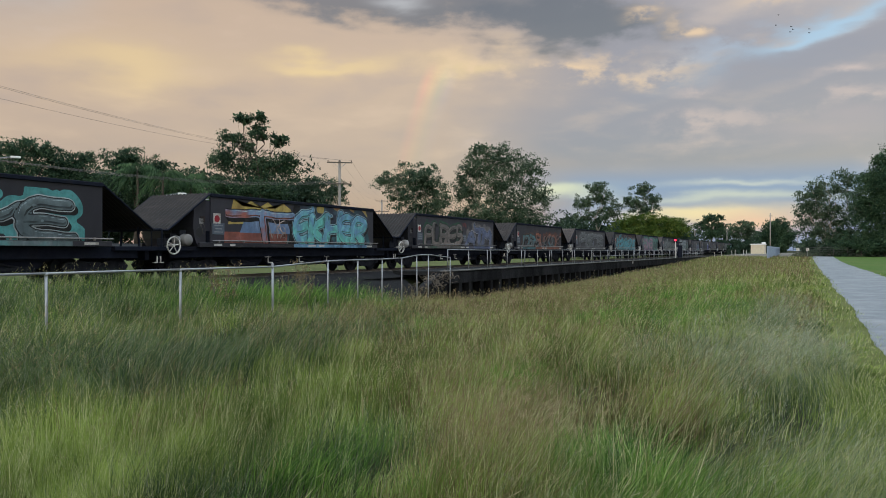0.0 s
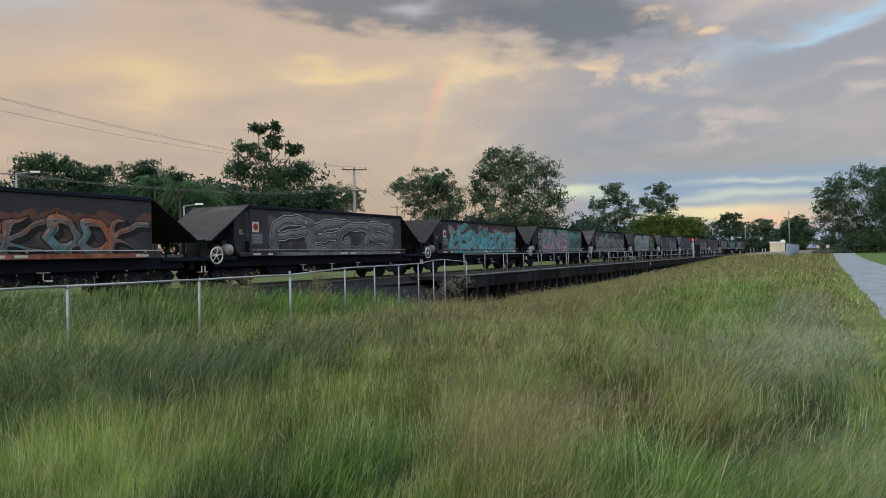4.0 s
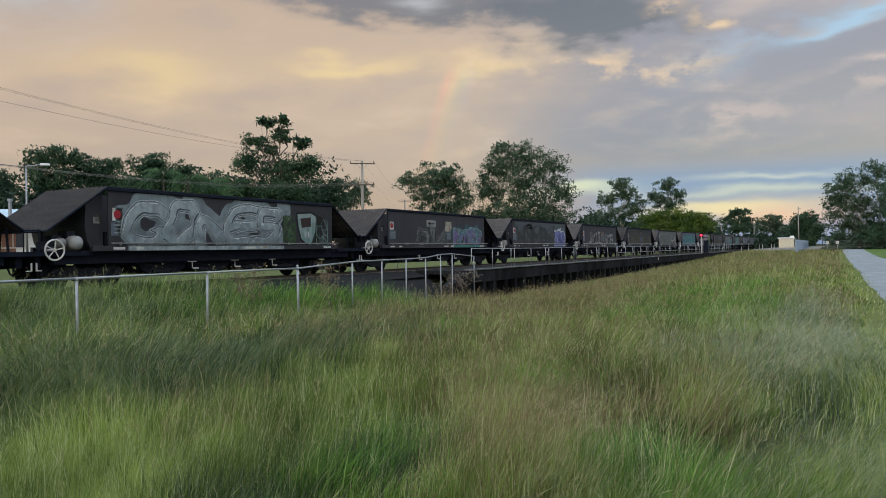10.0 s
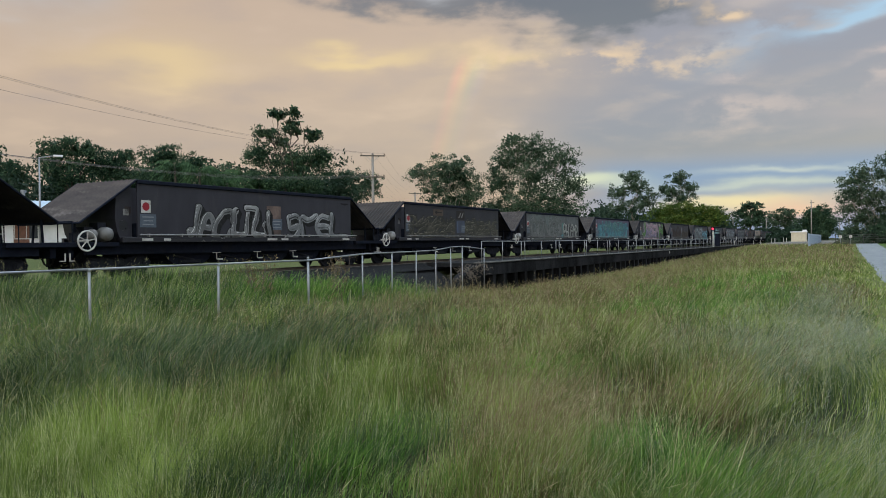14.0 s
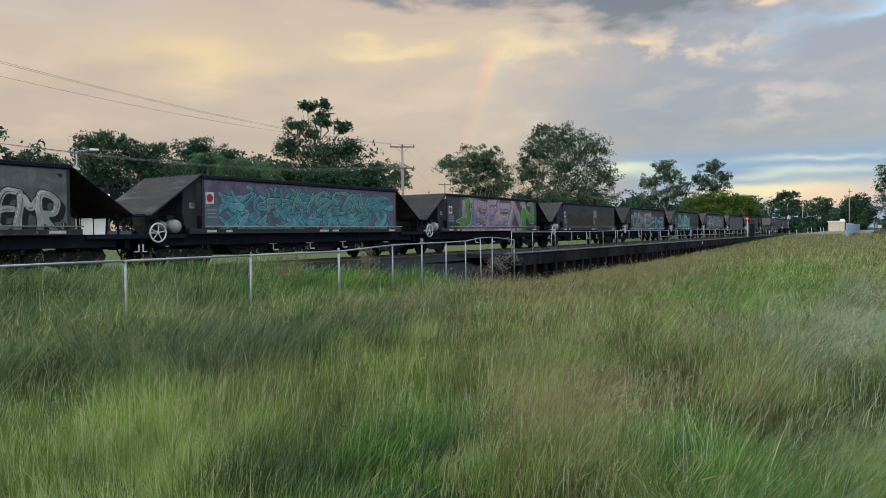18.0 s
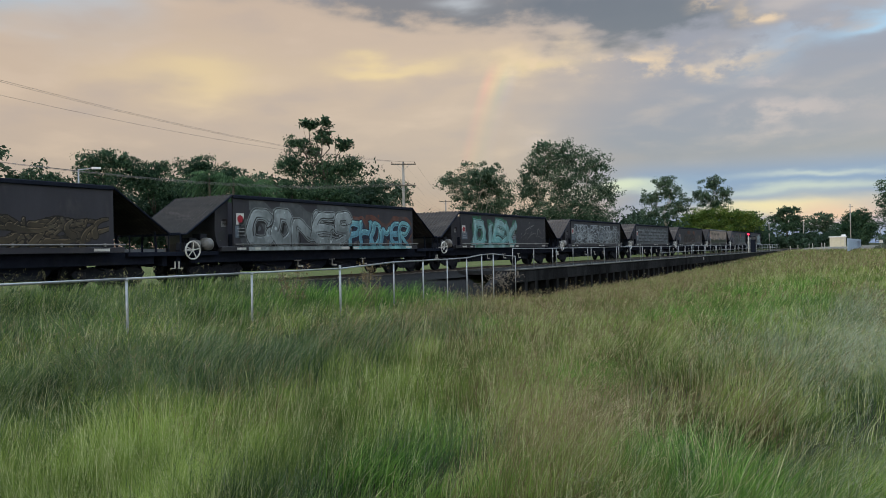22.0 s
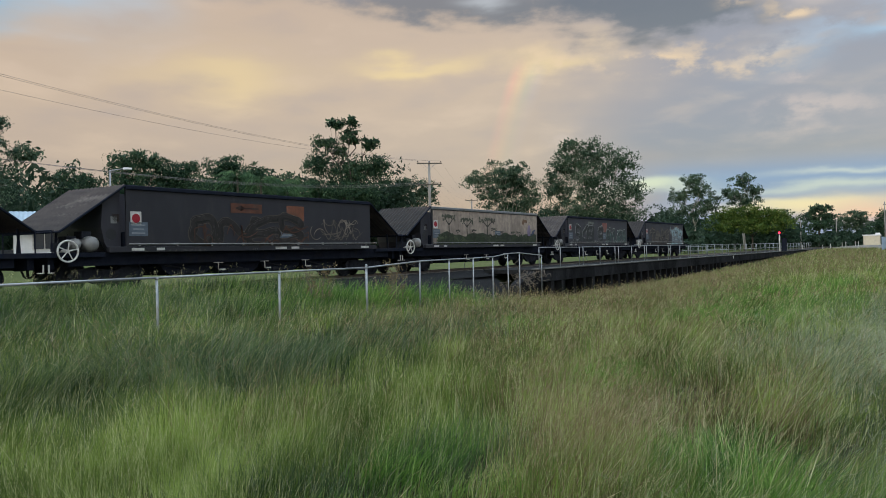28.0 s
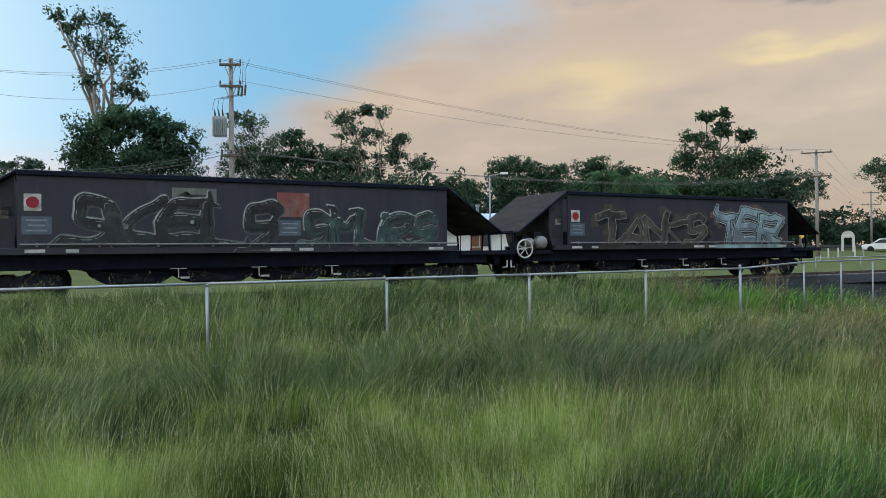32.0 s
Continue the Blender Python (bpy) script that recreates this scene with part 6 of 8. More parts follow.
# ---- trees: a few rounds of foliage each (across, height, half width, half height), at a bearing and a distance ----
TREES = [
    ("dark leafy tree in a row behind the line", "darkleaf", 55.44, 90, 1.00, ((-1.7, 12.0, 1.8, 1.5), (0.4, 12.6, 2.1, 1.1), (2.0, 11.6, 1.8, 1.5), (-0.7, 10.0, 3.4, 1.8))),
    ("dark leafy tree in a row behind the line", "darkleaf", 52.49, 92, 1.00, ((-1.0, 11.5, 1.8, 1.2), (0.9, 12.0, 1.3, 1.0), (0.1, 10.0, 3.2, 2.0))),
    ("dark leafy tree with a ragged crown", "darkleaf", 48.75, 88, 1.00, ((-1.7, 11.7, 1.9, 1.1), (-0.1, 12.1, 1.4, 1.0), (1.8, 11.1, 1.8, 1.2), (-0.1, 9.5, 3.8, 2.1))),
    ("low leafy tree beside palms", "gum", 45.48, 95, 1.00, ((-0.9, 10.0, 1.6, 1.3), (0.7, 10.7, 1.9, 1.2), (0.2, 8.8, 2.7, 1.6))),
    ("tall tree with tufted crowns on bare limbs", "darkleaf", 40.53, 85, 1.15, ((-1.2, 16.3, 1.0, 0.6), (0.6, 16.6, 1.0, 0.5), (0.6, 14.9, 1.1, 1.0), (-2.5, 14.0, 1.6, 0.9), (2.7, 14.2, 1.3, 0.7), (-0.6, 13.2, 1.1, 0.5), (-3.0, 11.6, 2.0, 1.3), (0.3, 11.2, 2.5, 1.6), (3.3, 11.1, 1.9, 1.6), (-0.1, 8.7, 5.0, 1.7))),
    ("small pale green tree near the road", "gum", 35.26, 100, 1.00, ((-1.1, 10.4, 1.9, 1.1), (1.1, 10.0, 2.0, 1.3), (0.0, 8.6, 3.3, 1.4))),
    ("broad gum tree with a leaning trunk", "gum", 28.27, 110, 1.05, ((-4.0, 12.0, 2.4, 1.3), (0.1, 13.7, 3.1, 1.3), (2.2, 11.6, 2.4, 1.7), (-1.5, 10.6, 3.4, 1.7), (3.3, 9.4, 2.2, 1.9), (0.6, 8.2, 4.0, 1.8), (-0.2, 12.2, 3.0, 1.4))),
    ("large spreading gum tree", "gum", 21.97, 112, 0.95, ((-2.5, 16.7, 2.4, 1.3), (1.1, 15.9, 3.3, 1.8), (4.5, 13.8, 3.3, 2.1), (-4.1, 13.8, 2.1, 1.8), (-4.9, 10.8, 2.5, 2.1), (0.4, 11.4, 4.9, 3.3), (6.0, 10.3, 2.8, 2.3), (-0.4, 7.6, 6.6, 1.9), (-3.2, 5.6, 4.6, 1.8), (3.6, 6.4, 4.8, 2.2), (-1.8, 14.2, 3.0, 1.8))),
    ("slender gum tree with a pale trunk", "gum", 14.29, 150, 1.00, ((-0.2, 14.1, 2.3, 1.5), (1.1, 12.2, 2.3, 1.5), (-2.5, 11.5, 2.6, 1.4), (2.5, 9.8, 2.3, 1.4), (-0.9, 8.4, 4.9, 1.4))),
    ("slender gum tree with a pale trunk", "gum", 10.92, 150, 0.90, ((-0.2, 13.7, 2.1, 1.3), (-1.7, 11.5, 2.6, 1.4), (1.8, 11.4, 1.9, 1.4), (0.0, 9.6, 2.8, 1.2))),
    ("yellow-green bushy tree by the line", "brightleaf", 10.41, 140, 1.30, ((-4.0, 6.6, 3.3, 1.6), (-0.0, 7.1, 3.7, 1.5), (4.1, 6.2, 3.1, 1.4), (-0.2, 5.0, 8.2, 1.3))),
    ("flat-topped tree far along the line", "darkleaf", 6.15, 250, 1.00, ((0.5, 12.1, 3.9, 1.2), (-2.2, 9.8, 3.1, 1.6), (1.8, 9.4, 3.1, 1.6), (-0.2, 7.0, 5.9, 1.8))),
    ("rounded tree far along the line", "gum", 4.09, 300, 1.00, ((-0.0, 10.8, 5.2, 2.1), (-2.6, 8.3, 4.7, 2.1), (2.5, 7.8, 3.8, 2.1))),
    ("dense round green tree behind the station hut", "darkleaf", 1.82, 230, 1.40, ((-0.1, 8.7, 3.2, 2.0), (-1.8, 6.2, 3.2, 2.3), (1.8, 6.0, 3.1, 2.7), (-0.1, 3.9, 5.4, 2.0))),
    ("tall gum tree at the edge of the lawn", "gum", -1.58, 160, 0.62, ((-3.1, 12.8, 3.0, 1.8), (-0.8, 14.2, 3.8, 1.9), (-2.9, 8.7, 3.3, 3.0), (0.8, 9.9, 4.3, 3.5), (3.0, 15.2, 3.5, 2.0), (2.8, 4.4, 5.3, 2.0), (-2.6, 5.2, 4.2, 2.4), (-4.2, 10.4, 2.6, 2.0), (0.0, 2.2, 7.0, 1.6), (1.6, 6.6, 4.6, 2.6))),
    ("dense dark tree at the edge of the lawn", "darkleaf", -4.95, 152, 0.95, ((-0.4, 16.8, 2.4, 3.1), (0.7, 12.0, 5.5, 4.8), (-1.8, 7.6, 4.0, 4.0), (2.4, 14.9, 4.8, 5.3), (-1.0, 3.5, 6.2, 1.9), (-3.4, 2.6, 6.0, 1.8), (-3.6, 10.5, 2.8, 2.6), (-2.8, 14.2, 2.4, 2.0))),
    ("tall thin gum tree with sparse foliage", "gum", 85.98, 60, 0.62, ((-2.8, 19.5, 0.7, 0.6), (-2.1, 18.5, 0.7, 0.7), (-1.3, 19.4, 0.8, 0.8), (0.3, 19.7, 0.9, 0.9), (1.2, 18.5, 1.1, 1.2), (-0.9, 17.4, 1.1, 1.0), (0.8, 16.6, 1.4, 1.1), (2.4, 15.9, 0.9, 1.0), (-0.7, 15.0, 1.1, 0.9), (1.5, 14.3, 1.2, 0.7), (2.7, 14.2, 0.8, 0.5))),
    ("dense dark round tree", "darkleaf", 83.64, 50, 1.50, ((-1.9, 9.8, 2.0, 1.1), (0.1, 10.2, 2.1, 1.1), (2.0, 9.5, 1.7, 1.1), (-2.6, 8.2, 1.6, 1.2), (-0.0, 8.1, 3.3, 1.2), (2.7, 8.1, 1.4, 1.1), (-0.2, 6.2, 4.0, 1.8), (-2.4, 6.0, 2.4, 1.8), (2.2, 6.0, 2.6, 1.8), (0.0, 4.2, 3.8, 1.6))),
    ("gum tree behind the power pole", "gum", 75.95, 65, 1.00, ((0.0, 13.1, 1.7, 1.0), (0.8, 11.1, 2.0, 1.4), (-0.7, 10.1, 1.8, 1.4), (0.2, 8.0, 3.0, 1.8), (-1.6, 6.6, 2.6, 1.6), (1.8, 9.4, 1.6, 1.2))),
    ("dark bushy tree behind the line", "darkleaf", 71.71, 66, 1.20, ((-1.1, 12.0, 1.5, 0.9), (0.5, 10.6, 2.4, 1.1), (-1.9, 10.0, 2.1, 1.1), (2.6, 9.9, 2.1, 1.2), (0.0, 8.0, 3.8, 1.8), (-2.4, 6.6, 2.6, 1.6), (2.4, 7.0, 2.8, 1.6))),
    ("open-crowned gum tree behind the line", "gum", 66.13, 65, 0.85, ((-2.7, 13.8, 1.4, 0.8), (-0.2, 14.4, 1.6, 0.7), (-1.3, 12.4, 2.2, 1.0), (2.0, 11.9, 1.3, 0.7), (1.3, 10.5, 1.6, 0.9), (-2.3, 10.7, 2.1, 1.1), (3.8, 9.7, 1.3, 0.8), (-0.3, 9.3, 3.0, 0.9), (1.5, 7.2, 3.2, 1.6), (-2.6, 7.8, 3.0, 1.6))),
    ("low dark tree behind the houses", "darkleaf", 59.63, 95, 1.00, ((-1.1, 10.9, 2.1, 0.8), (1.3, 10.5, 1.9, 0.8), (-0.3, 9.4, 3.3, 1.3))),
    ("small grey-green tree beyond the road", "gum", 91.12, 90, 1.00, ((1.2, 12.0, 1.5, 0.7), (-1.2, 11.7, 1.4, 0.6))),
]


def limb(bm, a, b, r0, r1, rnd, bend=0.12, n=4):
    """A bent, tapering limb."""
    a, b = Vector(a), Vector(b)
    pts, l = [a], (b - a).length
    for i in range(1, n):
        t = i / n
        pts.append(a.lerp(b, t) + Vector((rnd.uniform(-1, 1), rnd.uniform(-1, 1), rnd.uniform(0, 1))) * l * bend * math.sin(math.pi * t))
    pts.append(b)
    sweep(bm, pts, [r0 + (r1 - r0) * i / n for i in range(n + 1)], 6)
    return pts


def leaf_cloud(rng, lobes, density, size, deep=0.85, per=40, close=3.2):
    """Leaves in clumps through a few uneven rounds of foliage, over a close core of larger sprays: points and quads."""
    centres, sizes, big = [], [], []
    for dx, z, rx, rz in lobes:
        n = max(10, int(density * 12.0 * rx * rz))
        core = max(6, int(density * close * rx * rz))
        for many, lo, hi, bend, grow in ((n, 0.45, 1.08, 0.6, 1.0), (core, 0.0, 0.72, 0.7, 2.1)):
            u = rng.normal(size=(many, 3))
            u /= np.linalg.norm(u, axis=1, keepdims=True)
            # the outline bulges and draws in
            bulge = 1 + 0.12 * np.sin(3 * np.arctan2(u[:, 2], u[:, 0]) + dx * 7) + 0.10 * np.sin(5 * np.arctan2(u[:, 1], u[:, 0]) + z)
            u *= (rng.uniform(lo, hi, size=many) ** bend * bulge)[:, None]
            centres.append(np.c_[dx + u[:, 0] * rx, u[:, 1] * rx * deep, z + u[:, 2] * rz])
            sizes.append(np.full(many, 0.125 * min(rx, rz) + 0.10) * rng.uniform(0.6, 1.5, many))
            big.append(np.full(many, grow))
    centres, sizes, big = np.concatenate(centres), np.concatenate(sizes), np.concatenate(big)
    p = np.repeat(centres, per, 0) + np.clip(rng.normal(size=(len(centres) * per, 3)), -1.5, 1.5) * np.repeat(sizes, per)[:, None] * np.array([1, 1, 0.62])
    m = len(p)
    s = size * rng.uniform(0.6, 1.35, m) * np.repeat(big, per)
    d = rng.normal(size=(m, 3))
    d[:, 2] -= 0.6
    d /= np.linalg.norm(d, axis=1, keepdims=True)
    side = np.cross(d, rng.normal(size=(m, 3)))
    side /= np.linalg.norm(side, axis=1, keepdims=True)
    l, w = d * s[:, None], side * (s * 0.24)[:, None]
    co = np.stack([p, p + l * 0.5 + w, p + l, p + l * 0.5 - w], 1).reshape(-1, 3)
    return co, np.arange(4 * m).reshape(-1, 4)


def build_tree(n, label, leaf, az, dist, density, lobes):
    rnd, rng = random.Random(100 + n), np.random.default_rng(100 + n)
    a = radians(az)
    x, y = -dist * math.sin(a), dist * math.cos(a)
    base = float(height(x, y))
    tree = thing("tree", label, "tree", (x, y, base), turn=az)
    lobes = [(dx, z - base, rx, rz) for dx, z, rx, rz in lobes]
    top = max(z for _, z, _, _ in lobes)
    mid = sum(dx for dx, _, _, _ in lobes) / len(lobes)
    fork = max(0.8, min(z - rz for _, z, _, rz in lobes) * 0.75)
    thick = 0.018 * top + 0.06
    bark = MAT["darkbark"] if leaf in ("darkleaf", "brightleaf") else MAT["bark"]
    bm = bmesh.new()
    foot = Vector((mid * 0.4, 0, -0.2))
    crotch = Vector((mid * 0.7, 0, fork))
    limb(bm, foot, crotch, thick, thick * 0.8, rnd, 0.04)
    part("trunk", bm, bark, tree, smooth=True)
    for dx, z, rx, rz in lobes:
        bm = bmesh.new()
        tip = Vector((dx, rnd.uniform(-0.3, 0.3) * rx, z + rz * 0.3))
        pts = limb(bm, crotch, tip, thick * 0.42, thick * 0.10, rnd)
        for k in range(4):
            q = Vector((dx + rnd.uniform(-0.9, 0.9) * rx, rnd.uniform(-0.8, 0.8) * rx, z + rnd.uniform(-0.3, 0.9) * rz))
            limb(bm, pts[rnd.choice((2, 3))], q, thick * 0.10, thick * 0.03, rnd, 0.1, 3)
        part("limb", bm, bark, tree, smooth=True)
    sparse = density < 0.7 and dist < 100
    co, faces = leaf_cloud(rng, lobes, density * (110 / max(dist, 60)) ** 0.6 * (2.2 if sparse else 1.0), 0.13 + 0.0011 * dist, per=13 if sparse else 40, close=(0.1 if sparse else 1.3) if leaf == "gum" else 3.2)
    part("crown", arrays_mesh("crown", co, faces, MAT[leaf]), None, tree)


def build_palm(at, tall, seed):
    rnd = random.Random(seed)
    base = float(height(at[0], at[1]))
    palm = thing("palm_tree", "drooping green palm behind the line", "palm", (at[0], at[1], base), "palms behind the line", rnd.uniform(0, 360))
    bm = bmesh.new()
    limb(bm, (0, 0, -0.2), (0.2, 0, tall), 0.17, 0.11, rnd, 0.02)
    part("trunk", bm, MAT["darkbark"], palm, smooth=True)
    rng = np.random.default_rng(seed)
    for k in range(30):
        a = 2.4 * k
        rise = 1.2 - 1.6 * k / 30
        l = rng.uniform(2.2, 3.1)
        t = np.linspace(0, 1, 24)
        px, pz = l * t * math.cos(rise * 0.6), tall + l * (rise * t - 1.0 * t * t)
        quads = []
        for i in range(2, 24):
            for s in (-1, 1):
                w = 0.62 * math.sin(math.pi * min(1, t[i] * 0.85 + 0.14)) + 0.12
                p = np.array([px[i], 0, pz[i]])
                q = np.array([px[i] + 0.18 + rng.uniform(-0.1, 0.1), s * w * 0.5, pz[i] - w * rng.uniform(0.6, 1.0)])
                quads.append([p, (p + q) / 2 + [0.045, 0, 0.03], q, (p + q) / 2 - [0.045, 0, 0.0]])
        co = np.array(quads).reshape(-1, 3)
        ca, sa = math.cos(a), math.sin(a)
        co = np.stack([co[:, 0] * ca - co[:, 1] * sa + 0.2, co[:, 0] * sa + co[:, 1] * ca, co[:, 2]], 1)
        part("frond", arrays_mesh("frond", co, np.arange(len(co)).reshape(-1, 4), MAT["palm"]), None, palm)["kind"] = "stuff"


def build_woods():
    """Belts of bush that close the distance."""
    rng = np.random.default_rng(7)
    belts = ((3, 9, 230, 5.5, 50), (8, 24, 165, 8.5, 90), (14, 27, 118, 6.0, 60), (24, 36, 170, 8.5, 60), (36, 62, 96, 10.2, 170), (60, 105, 80, 8.5, 140), (-14, 3, 280, 5.0, 50), (-9, -1.6, 158, 5.0, 26), (-60, -14, 150, 9.0, 34), (105, 300, 260, 9.0, 60))
    for a0, a1, dist, tall, n in belts:
        lobes, place = [], []
        for k in range(n):
            a, r = radians(rng.uniform(a0, a1)), dist * rng.uniform(0.95, 1.25)
            place.append((-r * math.sin(a), r * math.cos(a)))
            lobes.append((rng.uniform(2.2, 4.5), tall * rng.uniform(0.55, 1.15)))
        cs, fs, base = [], [], 0
        for (x, y), (w, h) in zip(place, lobes):
            z = float(height(x, y))
            co, faces = leaf_cloud(rng, [(0, z + h * 0.5, w, h * 0.5)], 0.085, 0.27 + 0.0022 * dist, 0.6, 16)
            co[:, 0] += x
            co[:, 1] += y
            cs.append(co)
            fs.append(faces + base)
            base += len(co)
        ob = new("far_woods", arrays_mesh("far_woods", np.concatenate(cs), np.concatenate(fs), MAT["farleaf"]))
        tagged(ob, "distant belt of dark bush and scrub", "woods", kind="stuff")


# ---- poles and wires ----
def pole_at(az, dist):
    a = radians(az)
    x, y = -dist * math.sin(a), dist * math.cos(a)
    return Vector((x, y, float(height(x, y))))


LINES = {}


def build_pole(name, az, dist, top, arms, turn, transformer=False, r=0.15):
    p = pole_at(az, dist)
    pole = thing("power_pole", "grey timber power pole with crossarms" if not transformer else "timber power pole with a grey transformer box", "pole", p, "power poles along the road", turn)
    h = top - p.z
    bm = bmesh.new()
    tube(bm, (0, 0, -0.5), (0, 0, h), r * 1.15, r * 0.8, 12)
    part("post", bm, MAT["pole"], pole, smooth=True)
    ends = []
    for drop, half, n in arms:
        bm = bmesh.new()
        box(bm, (0, -r - 0.03, h - drop), (2 * half, 0.10, 0.12))
        bevel(bm, 0.01)
        arm = part("crossarm", bm, MAT["arm"], pole)
        bm = bmesh.new()
        for s in (-1, 1):
            tube(bm, (s * half * 0.5, -r, h - drop - 0.05), (s * 0.05, -r, h - drop - 0.6), 0.02, n=6)
        part("brace", bm, MAT["galv"], arm)
        row = []
        for k in range(n):
            x = -half * 0.92 + 2 * half * 0.92 * k / (n - 1)
            bm = bmesh.new()
            tube(bm, (x, -r - 0.03, h - drop + 0.05), (x, -r - 0.03, h - drop + 0.14), 0.02, n=6)
            tube(bm, (x, -r - 0.03, h - drop + 0.12), (x, -r - 0.03, h - drop + 0.26), 0.055, 0.03, 8)
            part("insulator", bm, MAT["porcelain"], arm)
            row.append(Matrix.Translation(p) @ pose(0, 0, 0, 0, 0, turn) @ Vector((x, -r - 0.03, h - drop + 0.25)))
        ends.append(row)
    if transformer:
        bm = bmesh.new()
        box(bm, (-0.52, -0.1, h - 3.25), (0.58, 0.5, 0.92))
        bevel(bm, 0.015)
        box_part = part("transformer", bm, MAT["transformer"], pole, "grey finned transformer box")
        for k in range(6):
            bm = bmesh.new()
            box(bm, (-0.74 + 0.09 * k, -0.4, h - 3.3), (0.025, 0.10, 0.7))
            part("cooling_fin", bm, MAT["transformer"], box_part)
        bm = bmesh.new()
        for k in (-0.7, -0.52, -0.34):
            tube(bm, (k, -0.1, h - 2.85), (k - 0.05, -0.15, h - 2.45), 0.05, 0.03, 8)
        part("bushing", bm, MAT["porcelain"], box_part)
        bm = bmesh.new()
        for k, z in ((0.35, 1.5), (0.5, 1.55), (0.65, 1.5), (0.4, 4.5), (-0.45, 4.55)):
            tube(bm, (k, -0.15, h - z - 0.28), (k + 0.05, -0.15, h - z + 0.22), 0.05, n=8)
        part("fuse", bm, MAT["porcelain"], pole)
        bm = bmesh.new()
        for k in range(3):
            pts = [Vector((-0.85 + 0.23 * k, -0.1, h - 2.45)), Vector((-0.7 + 0.2 * k, -0.3, h - 2.0)), Vector((0.35 + 0.15 * k, -0.2, h - 1.75)), Vector((0.4 + 0.15 * k, -0.2, h - 1.3)), Vector((0.5 + 0.1 * k, -0.25, h - 0.6)), Vector((0.3 + 0.3 * k, -0.2, h - 0.1))]
            for a, b in zip(pts, pts[1:]):
                tube(bm, a, b, 0.012, n=5)
        part("jumper", bm, MAT["wire"], pole)
    LINES[name] = ends


def wire(a, b, sag, r=0.0075):
    a, b = Vector(a), Vector(b)
    bm = bmesh.new()
    pts = [a.lerp(b, i / 24) - Vector((0, 0, 4 * sag * (i / 24) * (1 - i / 24))) for i in range(25)]
    sweep(bm, pts, [r] * 25, 4)
    ob = new("power_cable", mesh_from("power_cable", bm, MAT["wire"]))
    tagged(ob, "thin dark overhead power cable", "cable", "overhead power cables")


def build_power_line():
    build_pole("box", 77.0, 36.0, 11.05, ((0.35, 0.5, 3), (1.35, 0.5, 3), (4.6, 0.45, 3)), 66.0, True, 0.13)
    build_pole("cross", 34.15, 77.0, 11.0, ((0.25, 1.3, 3), (2.45, 1.25, 4)), 40.0)
    build_pole("third", 30.9, 150.0, 12.0, ((0.3, 1.3, 3), (2.4, 1.5, 4)), 35.0, False, 0.17)
    build_pole("fourth", 99.0, 42.0, 11.4, ((0.35, 0.55, 3), (1.35, 0.6, 3), (4.6, 0.55, 3)), 95.0)
    for a, b in (("fourth", "box"), ("box", "cross"), ("cross", "third")):
        for k, sag in ((0, 0.9), (-1, 1.1)):
            ra, rb = LINES[a][k], LINES[b][k]
            for n in range(3 if k == 0 else 4):
                # on the two tall poles the third phase hangs from the second arm
                near = LINES[a][1] if k == 0 and n == 2 and a in ("box", "fourth") else ra
                far = LINES[b][1] if k == 0 and n == 2 and b == "box" else rb
                wire(near[min(n, len(near) - 1)], far[min(n, len(far) - 1)], sag + 0.08 * n)
    for name, az, dist, top in (("lamp", 7.3, 190, 7.0), ("lamp", 5.1, 240, 8.0), ("hutpole", 2.23, 205, 11.2), ("line", 0.5, 300, 8.5)):
        p = pole_at(az, dist)
        pole = thing("utility_pole", "plain grey pole beyond the platform", "pole", p, "poles by the station yard")
        bm = bmesh.new()
        tube(bm, (0, 0, -0.3), (0, 0, top - p.z), 0.14, 0.10, 8)
        part("post", bm, MAT["pole"], pole, smooth=True)
        bm = bmesh.new()
        box(bm, (0.15, 0, top - p.z - 0.7), (0.9, 0.1, 0.12))
        part("crossarm", bm, MAT["arm"], pole)


def build_street_lamp(az, dist, top):
    """A slim steel lamp standard with a flat pale head on a short arm."""
    p = pole_at(az, dist)
    lamp = thing("street_lamp", "slim grey street lamp with a pale flat head", "lamp", p, "street lamps behind the line", az)
    h = top - p.z
    bm = bmesh.new()
    tube(bm, (0, 0, -0.3), (0, 0, h), 0.08, 0.05, 10)
    part("post", bm, MAT["galv"], lamp, smooth=True)
    bm = bmesh.new()
    tube(bm, (0, 0, h - 0.05), (0.9, 0, h + 0.12), 0.035, 0.03, 8)
    part("arm", bm, MAT["galv"], lamp, smooth=True)
    bm = bmesh.new()
    box(bm, (1.15, 0, h + 0.12), (0.62, 0.28, 0.14))
    bevel(bm, 0.04, 2)
    part("head", bm, MAT["white"], lamp, "pale flat lamp head")


for az, dist, top in ((46.7, 62.0, 6.05), (44.2, 66.0, 6.0), (57.4, 58.0, 7.9)):
    build_street_lamp(az, dist, top)


# ---- buildings and roadside ----
def roof_sheet(bm, half, depth, z0, z1, n=40):
    rows = []
    for i in range(n + 1):
        x = -half + 2 * half * i / n
        up = 0.03 if i % 2 else 0.0
        rows.append([bm.verts.new((x, y, z + up)) for y, z in ((-depth, z0), (0, z1), (depth, z0))])
    for a, b in zip(rows, rows[1:]):
        for k in range(2):
            bm.faces.new((a[k], b[k], b[k + 1], a[k + 1]))
    r = bmesh.ops.extrude_face_region(bm, geom=bm.faces[:])
    bmesh.ops.translate(bm, verts=[v for v in r["geom"] if isinstance(v, bmesh.types.BMVert)], vec=(0, 0, -0.06))
    bmesh.ops.recalc_face_normals(bm, faces=bm.faces[:])


